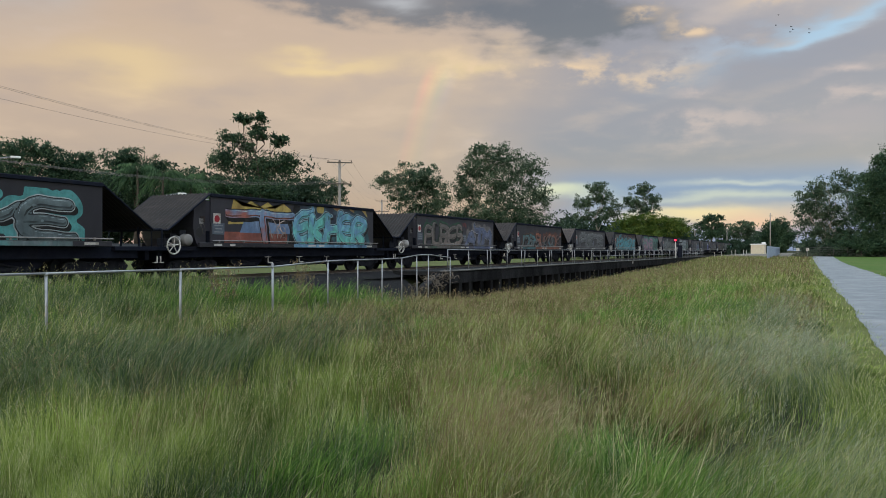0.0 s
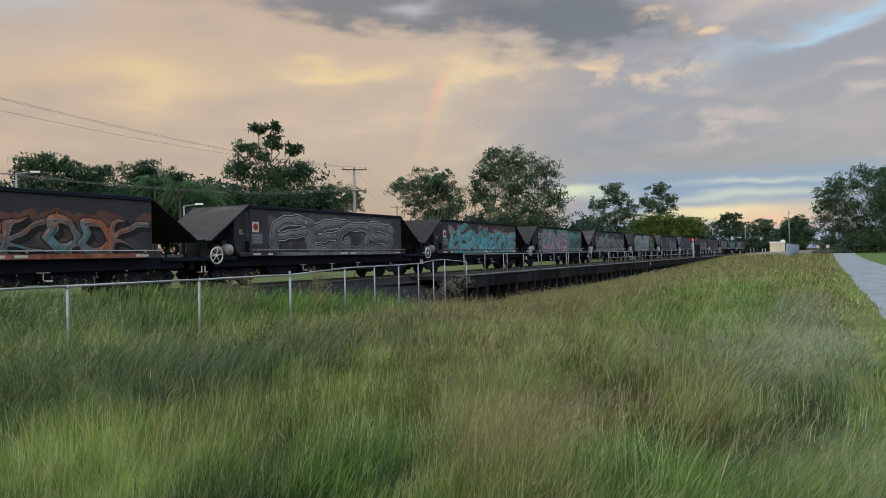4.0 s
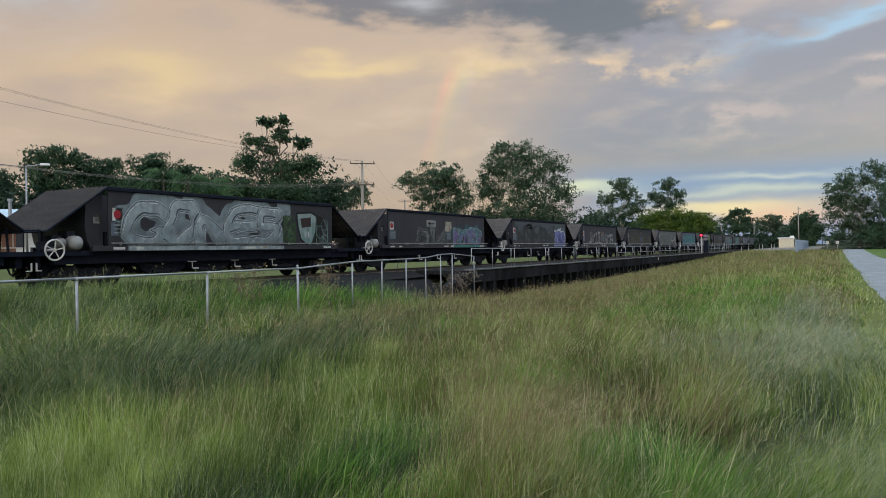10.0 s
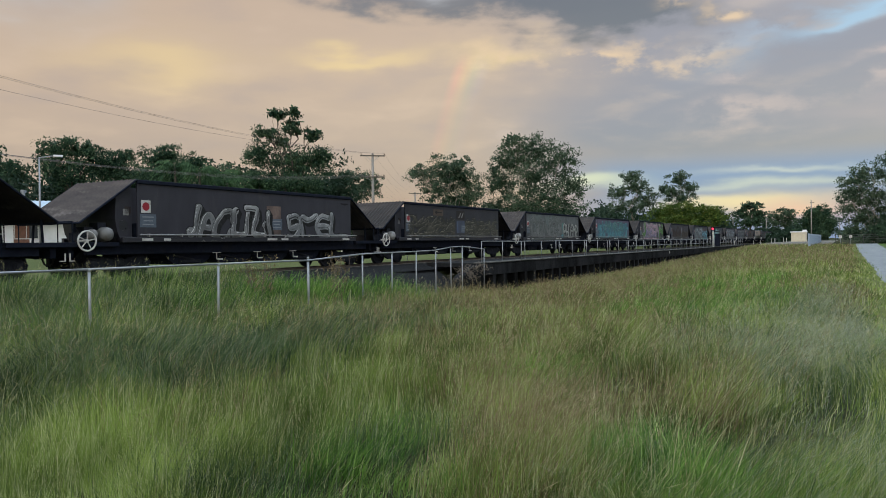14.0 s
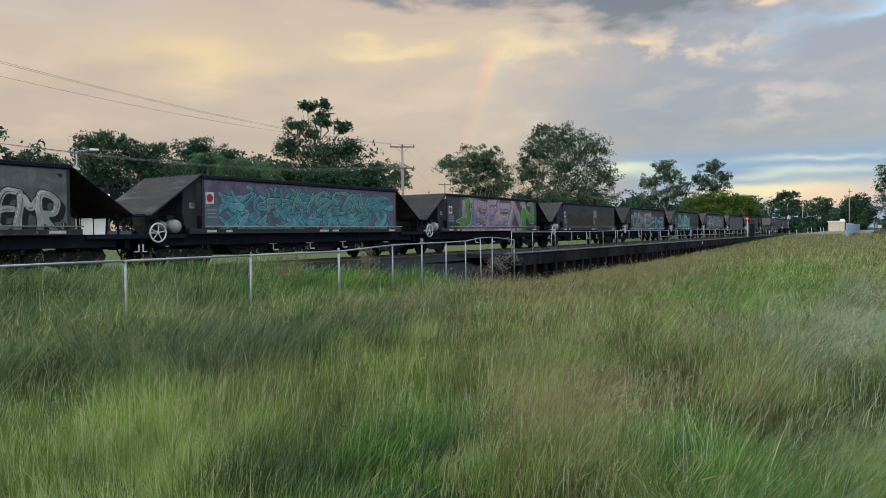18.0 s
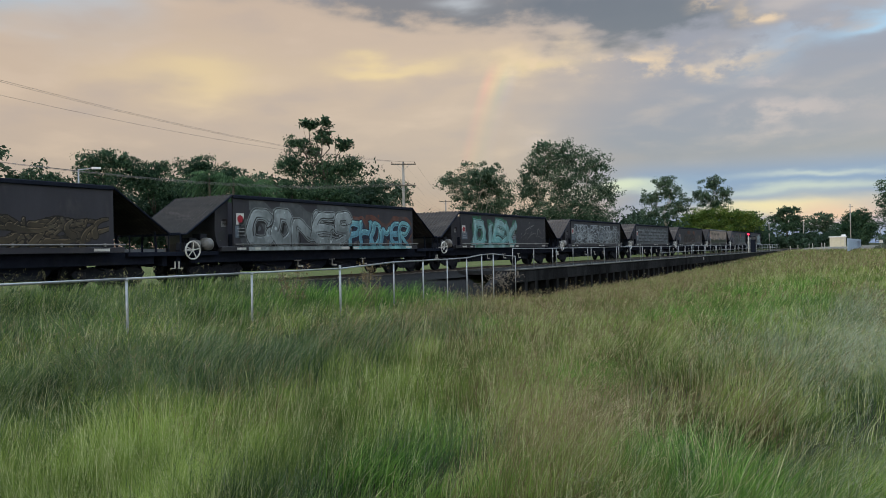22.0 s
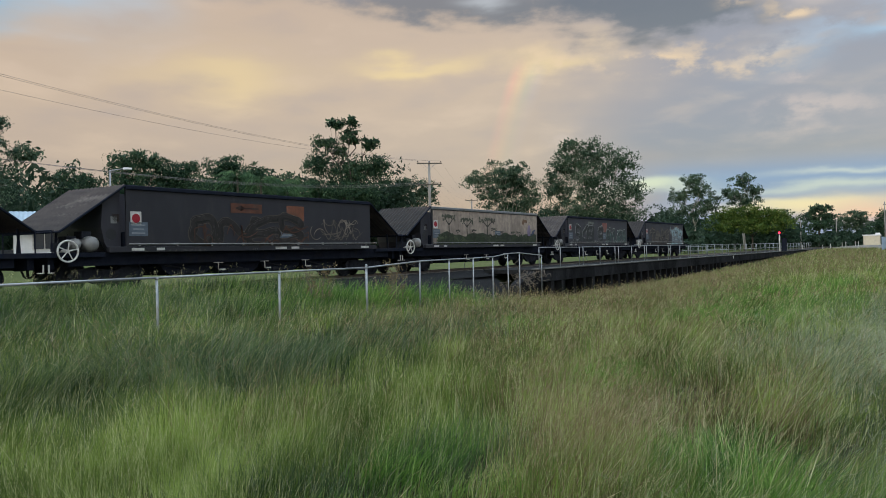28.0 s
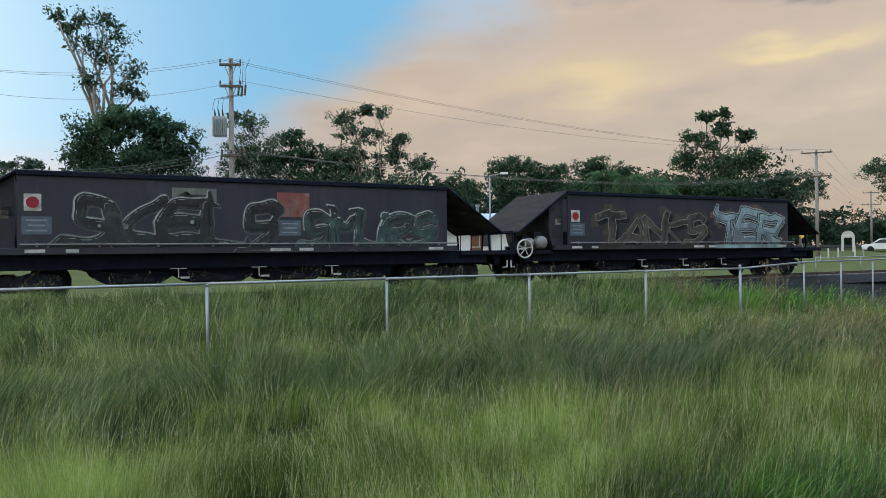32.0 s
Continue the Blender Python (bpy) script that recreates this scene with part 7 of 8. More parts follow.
def build_house(az, dist, half, depth, eave, ridge, label):
    a = radians(az)
    x, y = -dist * math.sin(a), dist * math.cos(a)
    base = float(height(x, y))
    house = thing("house", label, "house", (x, y, base), turn=az)
    e, r = eave - base, ridge - base
    for sx, sy, wx, wy in ((0, -depth + 0.1, half, 0.1), (0, depth - 0.1, half, 0.1), (-half + 0.1, 0, 0.1, depth - 0.2), (half - 0.1, 0, 0.1, depth - 0.2)):
        bm = bmesh.new()
        box(bm, (sx, sy, e / 2), (2 * wx, 2 * wy, e))
        part("wall", bm, MAT["white"], house)
    bm = bmesh.new()
    roof_sheet(bm, half + 0.5, depth + 0.6, e - 0.05, r, 60)
    part("roof", bm, MAT["blueroof"], house, "pale blue corrugated roof")
    for s in (-1, 1):
        bm = bmesh.new()
        prism(bm, [(-depth + 0.2, e), (depth - 0.2, e), (0, r - 0.1)], 0, s * (half - 0.2) - 0.05, s * (half - 0.2) + 0.05)
        part("gable", bm, MAT["white"], house)
    k = -half + 1.2
    while k < half - 1.5:
        bm = bmesh.new()
        for bx, bz, sx, sz in ((0, 0.62, 1.5, 0.07), (0, -0.62, 1.5, 0.07), (-0.72, 0, 0.07, 1.2), (0.72, 0, 0.07, 1.2), (0, 0, 0.05, 1.2)):
            box(bm, (k + 0.7 + bx, -depth - 0.03, e * 0.56 + bz), (sx, 0.08, sz))
        win = part("window", bm, MAT["whitepaint"], house)
        for s in (-0.35, 0.35):
            bm = bmesh.new()
            box(bm, (k + 0.7 + s, -depth - 0.01, e * 0.56), (0.66, 0.03, 1.18))
            part("pane", bm, MAT["glass"], win)
        k += 3.4
    bm = bmesh.new()
    box(bm, (half * 0.25, -depth - 0.02, 1.02), (0.95, 0.06, 2.04))
    part("door", bm, MAT["brick"], house)
    bm = bmesh.new()
    tube(bm, (half * 0.3, -depth * 0.4, r - 0.7), (half * 0.3, -depth * 0.4, r + 0.5), 0.12, n=10)
    tube(bm, (half * 0.3, -depth * 0.4, r + 0.5), (half * 0.3, -depth * 0.4, r + 0.68), 0.2, n=10)
    part("flue", bm, MAT["galv"], house)
    bm = bmesh.new()
    box(bm, (half * 0.25 - 0.8, -depth - 0.12, 2.2), (0.14, 0.14, 0.2))
    part("porch_lamp", bm, MAT["warmlight"], house, "lit warm porch lamp")


def build_station():
    base = 0.8
    hut = thing("station_hut", "small cream station hut with a flat white roof", "hut", (-10.5, 200, base))
    for sx, sy, wx, wy in ((0, -1.5, 3.3, 0.15), (0, 1.5, 3.3, 0.15), (-1.58, 0, 0.15, 2.85), (1.58, 0, 0.15, 2.85)):
        bm = bmesh.new()
        box(bm, (sx, sy, 1.15), (wx, wy, 2.3))
        part("wall", bm, MAT["cream"], hut)
    bm = bmesh.new()
    box(bm, (0, 0, 2.43), (3.7, 3.6, 0.26))
    bevel(bm, 0.04)
    part("roof", bm, MAT["white"], hut)
    bm = bmesh.new()
    box(bm, (1.2, 0.3, 2.76), (0.9, 0.9, 0.4))
    part("roof_box", bm, MAT["white"], hut)
    bm = bmesh.new()
    box(bm, (0.7, -1.6, 1.0), (0.06, 0.06, 2.0))
    box(bm, (1.5, -1.6, 1.0), (0.06, 0.06, 2.0))
    box(bm, (1.1, -1.6, 2.0), (0.86, 0.06, 0.06))
    part("door_frame", bm, MAT["whitepaint"], hut)
    bm = bmesh.new()
    box(bm, (1.1, -1.585, 0.99), (0.74, 0.05, 1.98))
    part("door", bm, MAT["cream"], hut)
    shelter = thing("platform_shelter", "small open white shelter on the far platform", "shelter", (-25.5, 260, 0.9))
    for x in (-2.2, 2.2):
        bm = bmesh.new()
        box(bm, (x, 0, 1.1), (0.25, 2.0, 2.2))
        part("wall", bm, MAT["white"], shelter)
    bm = bmesh.new()
    box(bm, (0, 0.9, 1.1), (4.2, 0.15, 2.2))
    part("back_wall", bm, MAT["white"], shelter)
    bm = bmesh.new()
    box(bm, (0, -0.2, 2.33), (5.2, 2.9, 0.2))
    part("roof", bm, MAT["white"], shelter)
    fence = thing("sheet_fence", "blue-grey metal sheet fence", "fence", (-5.05, 119, 0.5))
    bm = bmesh.new()
    pts = []
    for i in range(25):
        pts += [(0.035 * (i % 2), i * 0.1)]
    prism(bm, pts + [(p[0] - 0.012, p[1]) for p in reversed(pts)], 2, 0.0, 1.8)
    panel_mesh = mesh_from("panel", bm, MAT["bluefence"])
    for i in range(24):
        part("panel", panel_mesh, None, fence, m=Matrix.Translation((0, i * 2.4, 0)))
    for i in range(25):
        bm = bmesh.new()
        box(bm, (0, i * 2.4 - 0.02, 0.93), (0.09, 0.09, 1.86))
        part("post", bm, MAT["bluefence"], fence)
    bm = bmesh.new()
    box(bm, (0, 0, 0.5), (0.12, 0.12, 1.0))
    post = mesh_from("post", bm, MAT["whitepaint"])
    for x, y in ((-19.0, 150), (-17.2, 165), (-16.3, 170), (-15.2, 182), (-14.0, 176), (-13.1, 188), (-12.9, 194)):
        ob = new("bollard", post)
        ob.location = (x, y, float(height(x, y)))
        tagged(ob, "short white marker post in the yard", "post", "marker posts in the yard")
    gate = thing("far_fence", "dark wire fence across the end of the path", "fence")
    for i in range(15):
        x = -2.0 + i * 2.2
        bm = bmesh.new()
        tube(bm, (x, 150.5, float(height(x, 150.5)) - 0.1), (x, 150.5, float(height(x, 150.5)) + 1.7), 0.05, n=6)
        part("post", bm, MAT["woodpost"], gate)
    for z in (0.5, 0.9, 1.3, 1.65):
        bm = bmesh.new()
        tube(bm, (-2.0, 150.5, 0.55 + z), (28.8, 150.5, 0.55 + z), 0.03, n=5)
        part("strand", bm, MAT["woodpost"], gate)
    sign = thing("gate_sign", "small white sign on the far fence", "sign", (-1.2, 150.3, 0.6))
    for s in (0, 1.6):
        bm = bmesh.new()
        box(bm, (s, 0, 1.25), (0.5, 0.04, 0.5))
        part("board", bm, MAT["whitepaint"], sign)
        bm = bmesh.new()
        tube(bm, (s, 0.05, 0), (s, 0.05, 1.5), 0.035, n=6)
        part("post", bm, MAT["galv"], sign)


def build_roadside():
    a, d = 35.09, 66.0
    x, y = -d * math.sin(radians(a)), d * math.cos(radians(a))
    z = float(height(x, y))
    sign = thing("warning_sign", "yellow diamond road warning sign on a post", "sign", (x, y, z), turn=a)
    bm = bmesh.new()
    tube(bm, (0, 0.04, 0), (0, 0.04, 1.5), 0.03, n=8)
    part("post", bm, MAT["galv"], sign)
    bm = bmesh.new()
    box(bm, (0, 0, 0), (0.5, 0.02, 0.5))
    part("plate", bm, MAT["yellow"], sign, m=pose(0, 0, 3.0 - z, 0, 45, 0))
    for az, dist, zz in ((33.5, 72, 1.0), (32.9, 74, 1.0), (31.9, 78, 1.1), (31.4, 80, 0.9), (36.6, 60, 0.9)):
        x, y = -dist * math.sin(radians(az)), dist * math.cos(radians(az))
        p = thing("road_marker", "slim white road marker post", "post", (x, y, float(height(x, y))), "road marker posts", az)
        bm = bmesh.new()
        box(bm, (0, 0, zz / 2), (0.12, 0.05, zz))
        bevel(bm, 0.01)
        part("post", bm, MAT["whitepaint"], p)
    x, y = -88 * math.sin(radians(32.3)), 88 * math.cos(radians(32.3))
    arch = thing("arched_sign", "white arched sign beside the road", "sign", (x, y, float(height(x, y))), turn=32.3)
    bm = bmesh.new()
    outline = [(-0.62, 0.0), (-0.62, 1.6)] + [(0.62 * math.cos(math.pi - math.pi * k / 10), 1.6 + 0.62 * math.sin(math.pi * k / 10)) for k in range(1, 10)] + [(0.62, 1.6), (0.62, 0.0), (0.38, 0.0), (0.38, 1.5), (-0.38, 1.5), (-0.38, 0.0)]
    prism(bm, outline, 1, -0.08, 0.08)
    part("board", bm, MAT["whitepaint"], arch)
    # parked car on the road verge
    d, az = 92.0, 30.1
    x, y = -d * math.sin(radians(az)), d * math.cos(radians(az))
    car = thing("car", "white car parked on the road verge", "car", (x, y, float(height(x, y)) + 0.02), turn=az)
    bm = bmesh.new()
    prism(bm, [(-2.2, 0.35), (-2.25, 0.75), (-1.3, 0.92), (-0.6, 1.42), (0.9, 1.45), (1.7, 0.98), (2.2, 0.92), (2.25, 0.40), (1.9, 0.28), (-1.9, 0.28)], 1, -0.85, 0.85)
    bevel(bm, 0.06, 2)
    part("body", bm, MAT["carwhite"], car)
    for s in (-0.862, 0.862):
        bm = bmesh.new()
        prism(bm, [(-1.1, 0.95), (-0.52, 1.34), (0.85, 1.37), (1.45, 0.97)], 1, s - 0.008, s + 0.008)
        part("side_window", bm, MAT["glass"], car)
        for w in (-1.4, 1.4):
            bm = bmesh.new()
            tube(bm, (w, s - 0.08, 0.32), (w, s + 0.04 * (1 if s > 0 else -1), 0.32), 0.32, n=18)
            part("wheel", bm, MAT["rubber"], car)
    for s in (-0.6, 0.6):
        bm = bmesh.new()
        box(bm, (-2.2, s, 0.68), (0.1, 0.4, 0.16))
        part("headlight", bm, MAT["whitepaint"], car)


for n, row in enumerate(TREES):
    build_tree(n, *row)
for k, (az, dist, tall) in enumerate(((47.0, 80, 7.0), (48.6, 82, 7.6), (46.0, 84, 6.6), (43.8, 86, 7.2), (42.6, 84, 6.2), (45.0, 81, 6.0))):
    build_palm((-dist * math.sin(radians(az)), dist * math.cos(radians(az))), tall, 60 + k)
build_woods()
build_power_line()
build_house(74.4, 47.0, 4.3, 4.0, 3.6, 5.15, "white weatherboard house with a pale blue roof")
build_house(59.5, 62.0, 4.0, 3.5, 3.6, 5.1, "white cottage with a pale roof behind the line")
build_station()
build_roadside()


# ---- grass ----
def waves(x, y, seed, scale):
    rng = np.random.default_rng(seed)
    v = np.zeros_like(x)
    for k in range(7):
        a, f = rng.uniform(0, 2 * np.pi), scale * rng.uniform(0.6, 1.9)
        v += np.sin(f * (x * np.cos(a) + y * np.sin(a)) + rng.uniform(0, 6.3) + 1.3 * np.sin(0.6 * f * (x * np.sin(a) - y * np.cos(a))))
    return v / 7


def hill(x, y, cx, cy, sx, sy):
    return np.exp(-(((x - cx) / sx) ** 2 + ((y - cy) / sy) ** 2))


WIND = np.array([0.90, 0.44])


def blades(rng, x, y, tall, wide, lean, segs):
    """Bent, tapering blades as triangles."""
    n = len(x)
    z = height(x, y)
    a = rng.uniform(0, 2 * np.pi, n)
    comb = 4.0 * waves(x, y, 9, 1.5)
    wx, wy = WIND[0] * np.cos(comb) - WIND[1] * np.sin(comb), WIND[0] * np.sin(comb) + WIND[1] * np.cos(comb)
    bend = np.stack([np.cos(a), np.sin(a)], 1) * (rng.uniform(0.0, 0.58, n) * tall)[:, None] + np.stack([wx, wy], 1) * (lean * tall * rng.uniform(0.3, 1.6, n))[:, None]
    b = a + rng.uniform(0.8, 2.3, n)
    side = np.stack([np.cos(b), np.sin(b), np.zeros(n)], 1) * (wide / 2)[:, None]
    rows = []
    for i in range(segs + 1):
        t = i / segs
        c = np.stack([x + bend[:, 0] * t ** 1.8, y + bend[:, 1] * t ** 1.8, z - 0.03 + tall * (t - 0.12 * t * t)], 1)
        if i < segs:
            w = side * (1 - 0.75 * t)
            rows += [c - w, c + w]
        else:
            rows.append(c)
    k = 2 * segs + 1
    co = np.stack(rows, 1).reshape(-1, 3)
    tri = []
    for i in range(segs - 1):
        tri += [(2 * i, 2 * i + 1, 2 * i + 3), (2 * i, 2 * i + 3, 2 * i + 2)]
    tri.append((2 * segs - 2, 2 * segs - 1, 2 * segs))
    f = (np.arange(n)[:, None, None] * k + np.array(tri)[None]).reshape(-1, 3)
    return co, f, rows[-1]


def heads(rng, tips, size, wide, n):
    """Loose seed heads: a few thin spikelets at each tip."""
    m = len(tips)
    p = np.repeat(tips, n, 0) - np.c_[np.zeros((m * n, 2)), rng.uniform(0, 1, m * n) * np.repeat(size, n) * 1.3]
    d = np.c_[rng.normal(size=(m * n, 2)) * 0.55 + WIND * 0.35, rng.uniform(0.3, 1.0, m * n)]
    d /= np.linalg.norm(d, axis=1, keepdims=True)
    l = np.repeat(size, n) * rng.uniform(0.35, 0.8, m * n)
    s = np.cross(d, rng.normal(size=(m * n, 3)))
    s /= np.linalg.norm(s, axis=1, keepdims=True)
    s *= (np.repeat(wide, n) / 2)[:, None]
    q = p + d * l[:, None]
    co = np.stack([p - s * 0.3, (p + q) / 2 + s, q, (p + q) / 2 - s], 1).reshape(-1, 3)
    base = (np.arange(m * n) * 4)[:, None]
    f = np.concatenate([base + np.array([[0, 1, 2]]), base + np.array([[0, 2, 3]])])
    return co, f


def grow():
    rng = np.random.default_rng(11)
    bands = (  # radius from, to, tufts per square metre, blades to a tuft, width, segments, bearings
        (2.6, 6.0, 520, 8, 0.0040, 2, -9, 97),
        (6.0, 11.0, 240, 8, 0.0066, 2, -9, 97),
        (11.0, 20.0, 110, 7, 0.0125, 2, -9, 97),
        (20.0, 38.0, 46, 7, 0.024, 1, -9, 97),
        (38.0, 70.0, 15, 6, 0.045, 1, -9, 22),
        (70.0, 150.0, 4.0, 6, 0.09, 1, -9, 22),
        (0.7, 2.6, 45, 6, 0.009, 2, -30, 97),
        (0.7, 11.0, 24, 5, 0.012, 2, 97, 250),
        (11.0, 22.0, 9, 5, 0.02, 2, 97, 180),
    )
    made = {}

    def put(kind, co, f):
        made.setdefault(kind, []).append((co, f))

    for r0, r1, per, many, wide, segs, b0, b1 in bands:
        a0, a1 = radians(b0), radians(b1)
        area = 0.5 * (a1 - a0) * (r1 * r1 - r0 * r0)
        n = int(area * per)
        r = np.sqrt(rng.uniform(r0 * r0, r1 * r1, n))
        a = rng.uniform(a0, a1, n)
        x, y = -r * np.sin(a), r * np.cos(a)
        slant = 12.0 + 4.1 * smooth(y, 13, 32)
        edge = 1.12 + 0.10 * np.sin(1.3 * y) * np.sin(0.37 * y) + rng.normal(size=n) * 0.05
        keep = (x < edge) & (x > -18.4) & ~((y > 31.0) & (x < WALL + 0.15)) & ~((y > 18.5) & (x < -15.7 - 0.3 * np.sin(y * 1.3))) & (y < 142)
        x, y, r, a, slant = x[keep], y[keep], r[keep], a[keep], slant[keep]
        # trodden gaps and thin places; near ones get dark blades as painted shade
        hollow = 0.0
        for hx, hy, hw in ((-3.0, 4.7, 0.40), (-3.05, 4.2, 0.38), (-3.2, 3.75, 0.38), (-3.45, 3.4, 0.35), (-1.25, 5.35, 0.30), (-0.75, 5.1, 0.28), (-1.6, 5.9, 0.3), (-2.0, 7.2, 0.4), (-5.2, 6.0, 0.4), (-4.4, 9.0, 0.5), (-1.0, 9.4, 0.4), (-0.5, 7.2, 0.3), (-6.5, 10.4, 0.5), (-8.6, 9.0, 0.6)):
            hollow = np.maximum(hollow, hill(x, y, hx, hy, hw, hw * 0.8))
        thin = waves(x, y, 5, 1.6)
        clump = waves(x, y, 12, 4.2) + 0.6 * waves(x, y, 13, 2.1)
        keep = rng.uniform(size=len(x)) < np.clip(0.90 + 1.4 * thin + 1.5 * clump, 0.08, 1) * (1 - 0.55 * hollow)
        x, y, r, a, slant, hollow, clump = x[keep], y[keep], r[keep], a[keep], slant[keep], hollow[keep], clump[keep]
        n = len(x)
        big, mid = waves(x, y, 3, 0.30), waves(x, y, 4, 0.95)
        deg = np.degrees(a)
        # dark grass to the west; the hollow term paints shade into near dips
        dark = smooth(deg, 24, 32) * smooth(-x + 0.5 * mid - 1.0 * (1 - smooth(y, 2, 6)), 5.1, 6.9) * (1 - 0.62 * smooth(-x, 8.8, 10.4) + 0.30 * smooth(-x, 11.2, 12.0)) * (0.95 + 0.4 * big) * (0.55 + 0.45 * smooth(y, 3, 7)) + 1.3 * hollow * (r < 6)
        lush = 0.10 * smooth(-x, slant - 0.3, slant + 0.4) * (y < 31) * (0.6 + 0.8 * mid)
        # fresh green where the ground is damp
        for hx, hy, sx, sy, k in ((-3.4, 16.5, 1.0, 2.4, 1.25), (-1.8, 20.5, 0.9, 3.0, 1.25), (-4.0, 23.0, 1.5, 4.0, 1.1), (-2.6, 29.0, 1.0, 4.0, 0.8), (-2.9, 7.9, 0.5, 0.9, 0.6), (-6.4, 13.2, 0.7, 1.6, 0.5), (-1.15, 5.0, 0.36, 0.5, 1.1), (-0.8, 4.5, 0.34, 0.4, 1.1), (-3.1, 4.3, 0.35, 0.8, 0.5), (-0.1, 5.2, 0.2, 0.5, 0.4), (-12.9, 16.5, 0.9, 2.2, 0.7), (-14.5, 21, 1.2, 5.0, 0.5), (0.3, 13.5, 0.25, 2.0, 0.5)):
            lush = lush + k * hill(x, y, hx, hy, sx, sy)
        lush = lush * np.clip(0.75 + 1.6 * clump + 0.6 * thin[keep], 0.2, 1.5)
        red = 0.30 * hill(x, y, -1.75, 4.0, 0.5, 0.7) + 0.56 * (1 - smooth(deg, 24, 36)) * (0.6 + 1.2 * big) + 0.55 * hill(x, y, -7.0, 16, 3.0, 8.0) + 0.35 * smooth(r, 30, 50) + 0.9 * hill(x, y, -2.2, 7.0, 0.9, 1.5) + 0.7 * hill(x, y, -1.3, 6.0, 0.8, 0.9) + 0.3 * hill(x, y, -1.9, 4.9, 0.6, 0.5) + 0.12 * hill(x, y, -4.6, 4.6, 1.6, 1.2) + (0.35 * mid + 0.25 * clump) * (1 - 0.7 * smooth(deg, 26, 36)) - 0.6 * lush - 0.3 * smooth(x, -3.0, -1.2) * (r < 22)
        # a grey-green feathery veil near the path
        veil = 0.95 * smooth(x - 1.1 * (1 - smooth(r, 6, 9)), -2.6, -0.6) * (1 - smooth(x, 0.15, 0.5)) * (1 - smooth(r, 16, 24)) * (0.75 + 0.7 * mid) * (0.75 + 0.25 * smooth(r, 5.0, 9.0)) - 0.3 * lush
        pale = 0.08 + 0.16 * (1 - smooth(deg, 14, 34)) * (1 - smooth(r, 10, 20))
        u = rng.uniform(size=n)
        tall = 0.48 + 0.22 * smooth(-x, slant - 0.2, slant + 0.8) + 0.16 * mid + 0.10 * big + 0.14 * dark + 0.20 * waves(x, y, 8, 2.6) + 0.20 * clump + 0.35 * hill(x, y, -12.9, 16.5, 0.9, 2.2) * (mid > -0.1) - 0.45 * hollow - 0.16 * np.clip(lush, 0, 1) * (r > 9) + rng.normal(size=n) * 0.07
        tall = tall - 0.25 * smooth(-x, 12.5, 15.5) * smooth(y, 29, 33) - 0.29 * hill(x, y, -9.2, 21, 3.8, 7.5) - 0.06 * (1 - smooth(r, 6, 9))
        # a low lush lane on the near side of the trodden dip, a taller bank beyond it
        lane = np.maximum(np.maximum(hill(x, y, -2.5, 3.2, 0.55, 0.6), hill(x, y, -2.55, 3.9, 0.42, 0.6)), hill(x, y, -2.55, 4.5, 0.32, 0.4))
        tall = tall * (1 - 0.62 * lane) + 0.10 * hill(x, y, -3.7, 4.6, 0.5, 1.3)
        lush = lush + 0.35 * lane
        tall = tall * (1 - 0.5 * smooth(x, -1.2, 0.0) * smooth(y, 8, 14))
        short = smooth(x - 0.5 * (1 - smooth(y, 5.5, 12.0)) + 0.10 * np.sin(0.8 * y) + 0.25 * clump, 0.22, 0.62)
        tall = np.clip(tall, 0.12, 0.95) * (1 - 0.76 * short)
        lush, red, veil, pale = lush * (1 - 0.8 * short), red * (1 - short), veil * (1 - short), pale * (1 - 0.8 * short)
        lean = 0.10 + 0.26 * (1 - smooth(deg, 12, 34)) + 0.34 * np.clip(dark, 0, 1) + 0.10 * big
        # low spots between clumps turn to dark blades, shade put into the colour
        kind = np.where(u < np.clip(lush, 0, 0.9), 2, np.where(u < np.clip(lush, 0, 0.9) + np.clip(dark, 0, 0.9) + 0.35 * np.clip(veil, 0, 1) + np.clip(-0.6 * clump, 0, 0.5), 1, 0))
        kind = np.where((kind != 2) & (rng.uniform(size=n) < np.clip(0.9 * red - 0.12, 0, 0.6)), 3, kind)
        rep = np.repeat(np.arange(n), many)
        spread = 0.05 + 0.012 * r[rep] ** 0.8
        bx, by = x[rep] + rng.normal(size=len(rep)) * spread, y[rep] + rng.normal(size=len(rep)) * spread
        bt = tall[rep] * rng.uniform(0.62, 1.06, len(rep))
        bw = wide * rng.uniform(0.6, 1.4, len(rep)) * np.where(kind[rep] == 2, 1.5, 1.0)
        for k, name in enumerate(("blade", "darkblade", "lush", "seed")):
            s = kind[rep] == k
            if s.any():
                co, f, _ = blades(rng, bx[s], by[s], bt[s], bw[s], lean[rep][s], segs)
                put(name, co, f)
        # flowering stems
        for name, chance, lift, size in (("seed", np.clip(red, 0, 0.85), 1.28, 0.16), ("haze", np.clip(veil, 0, 0.85), 1.30, 0.26), ("straw", np.clip(pale, 0, 0.6), 1.35, 0.18)):
            s = rng.uniform(size=n) < chance * (0.75 if r0 < 20 else 0.9 if r0 < 38 else 0.6)
            if not s.any():
                continue
            m = int(s.sum())
            st = np.clip(tall[s] * lift * rng.uniform(0.8, 1.15, m), 0.06, 1.15)
            co, f, tips = blades(rng, x[s], y[s], st, np.full(m, wide * (0.55 if name == "straw" else 0.4)), lean[s] * (2.4 if name == "straw" else 1.25), 2)
            put("straw" if name == "straw" else "blade" if name == "seed" else "haze", co, f)
            sz = size * rng.uniform(0.7, 1.3, m) * (1.0 if r0 < 20 else 0.8)
            many_heads, slim = {"seed": (7, 0.5), "haze": (13, 0.30), "straw": (4, 0.45)}[name]
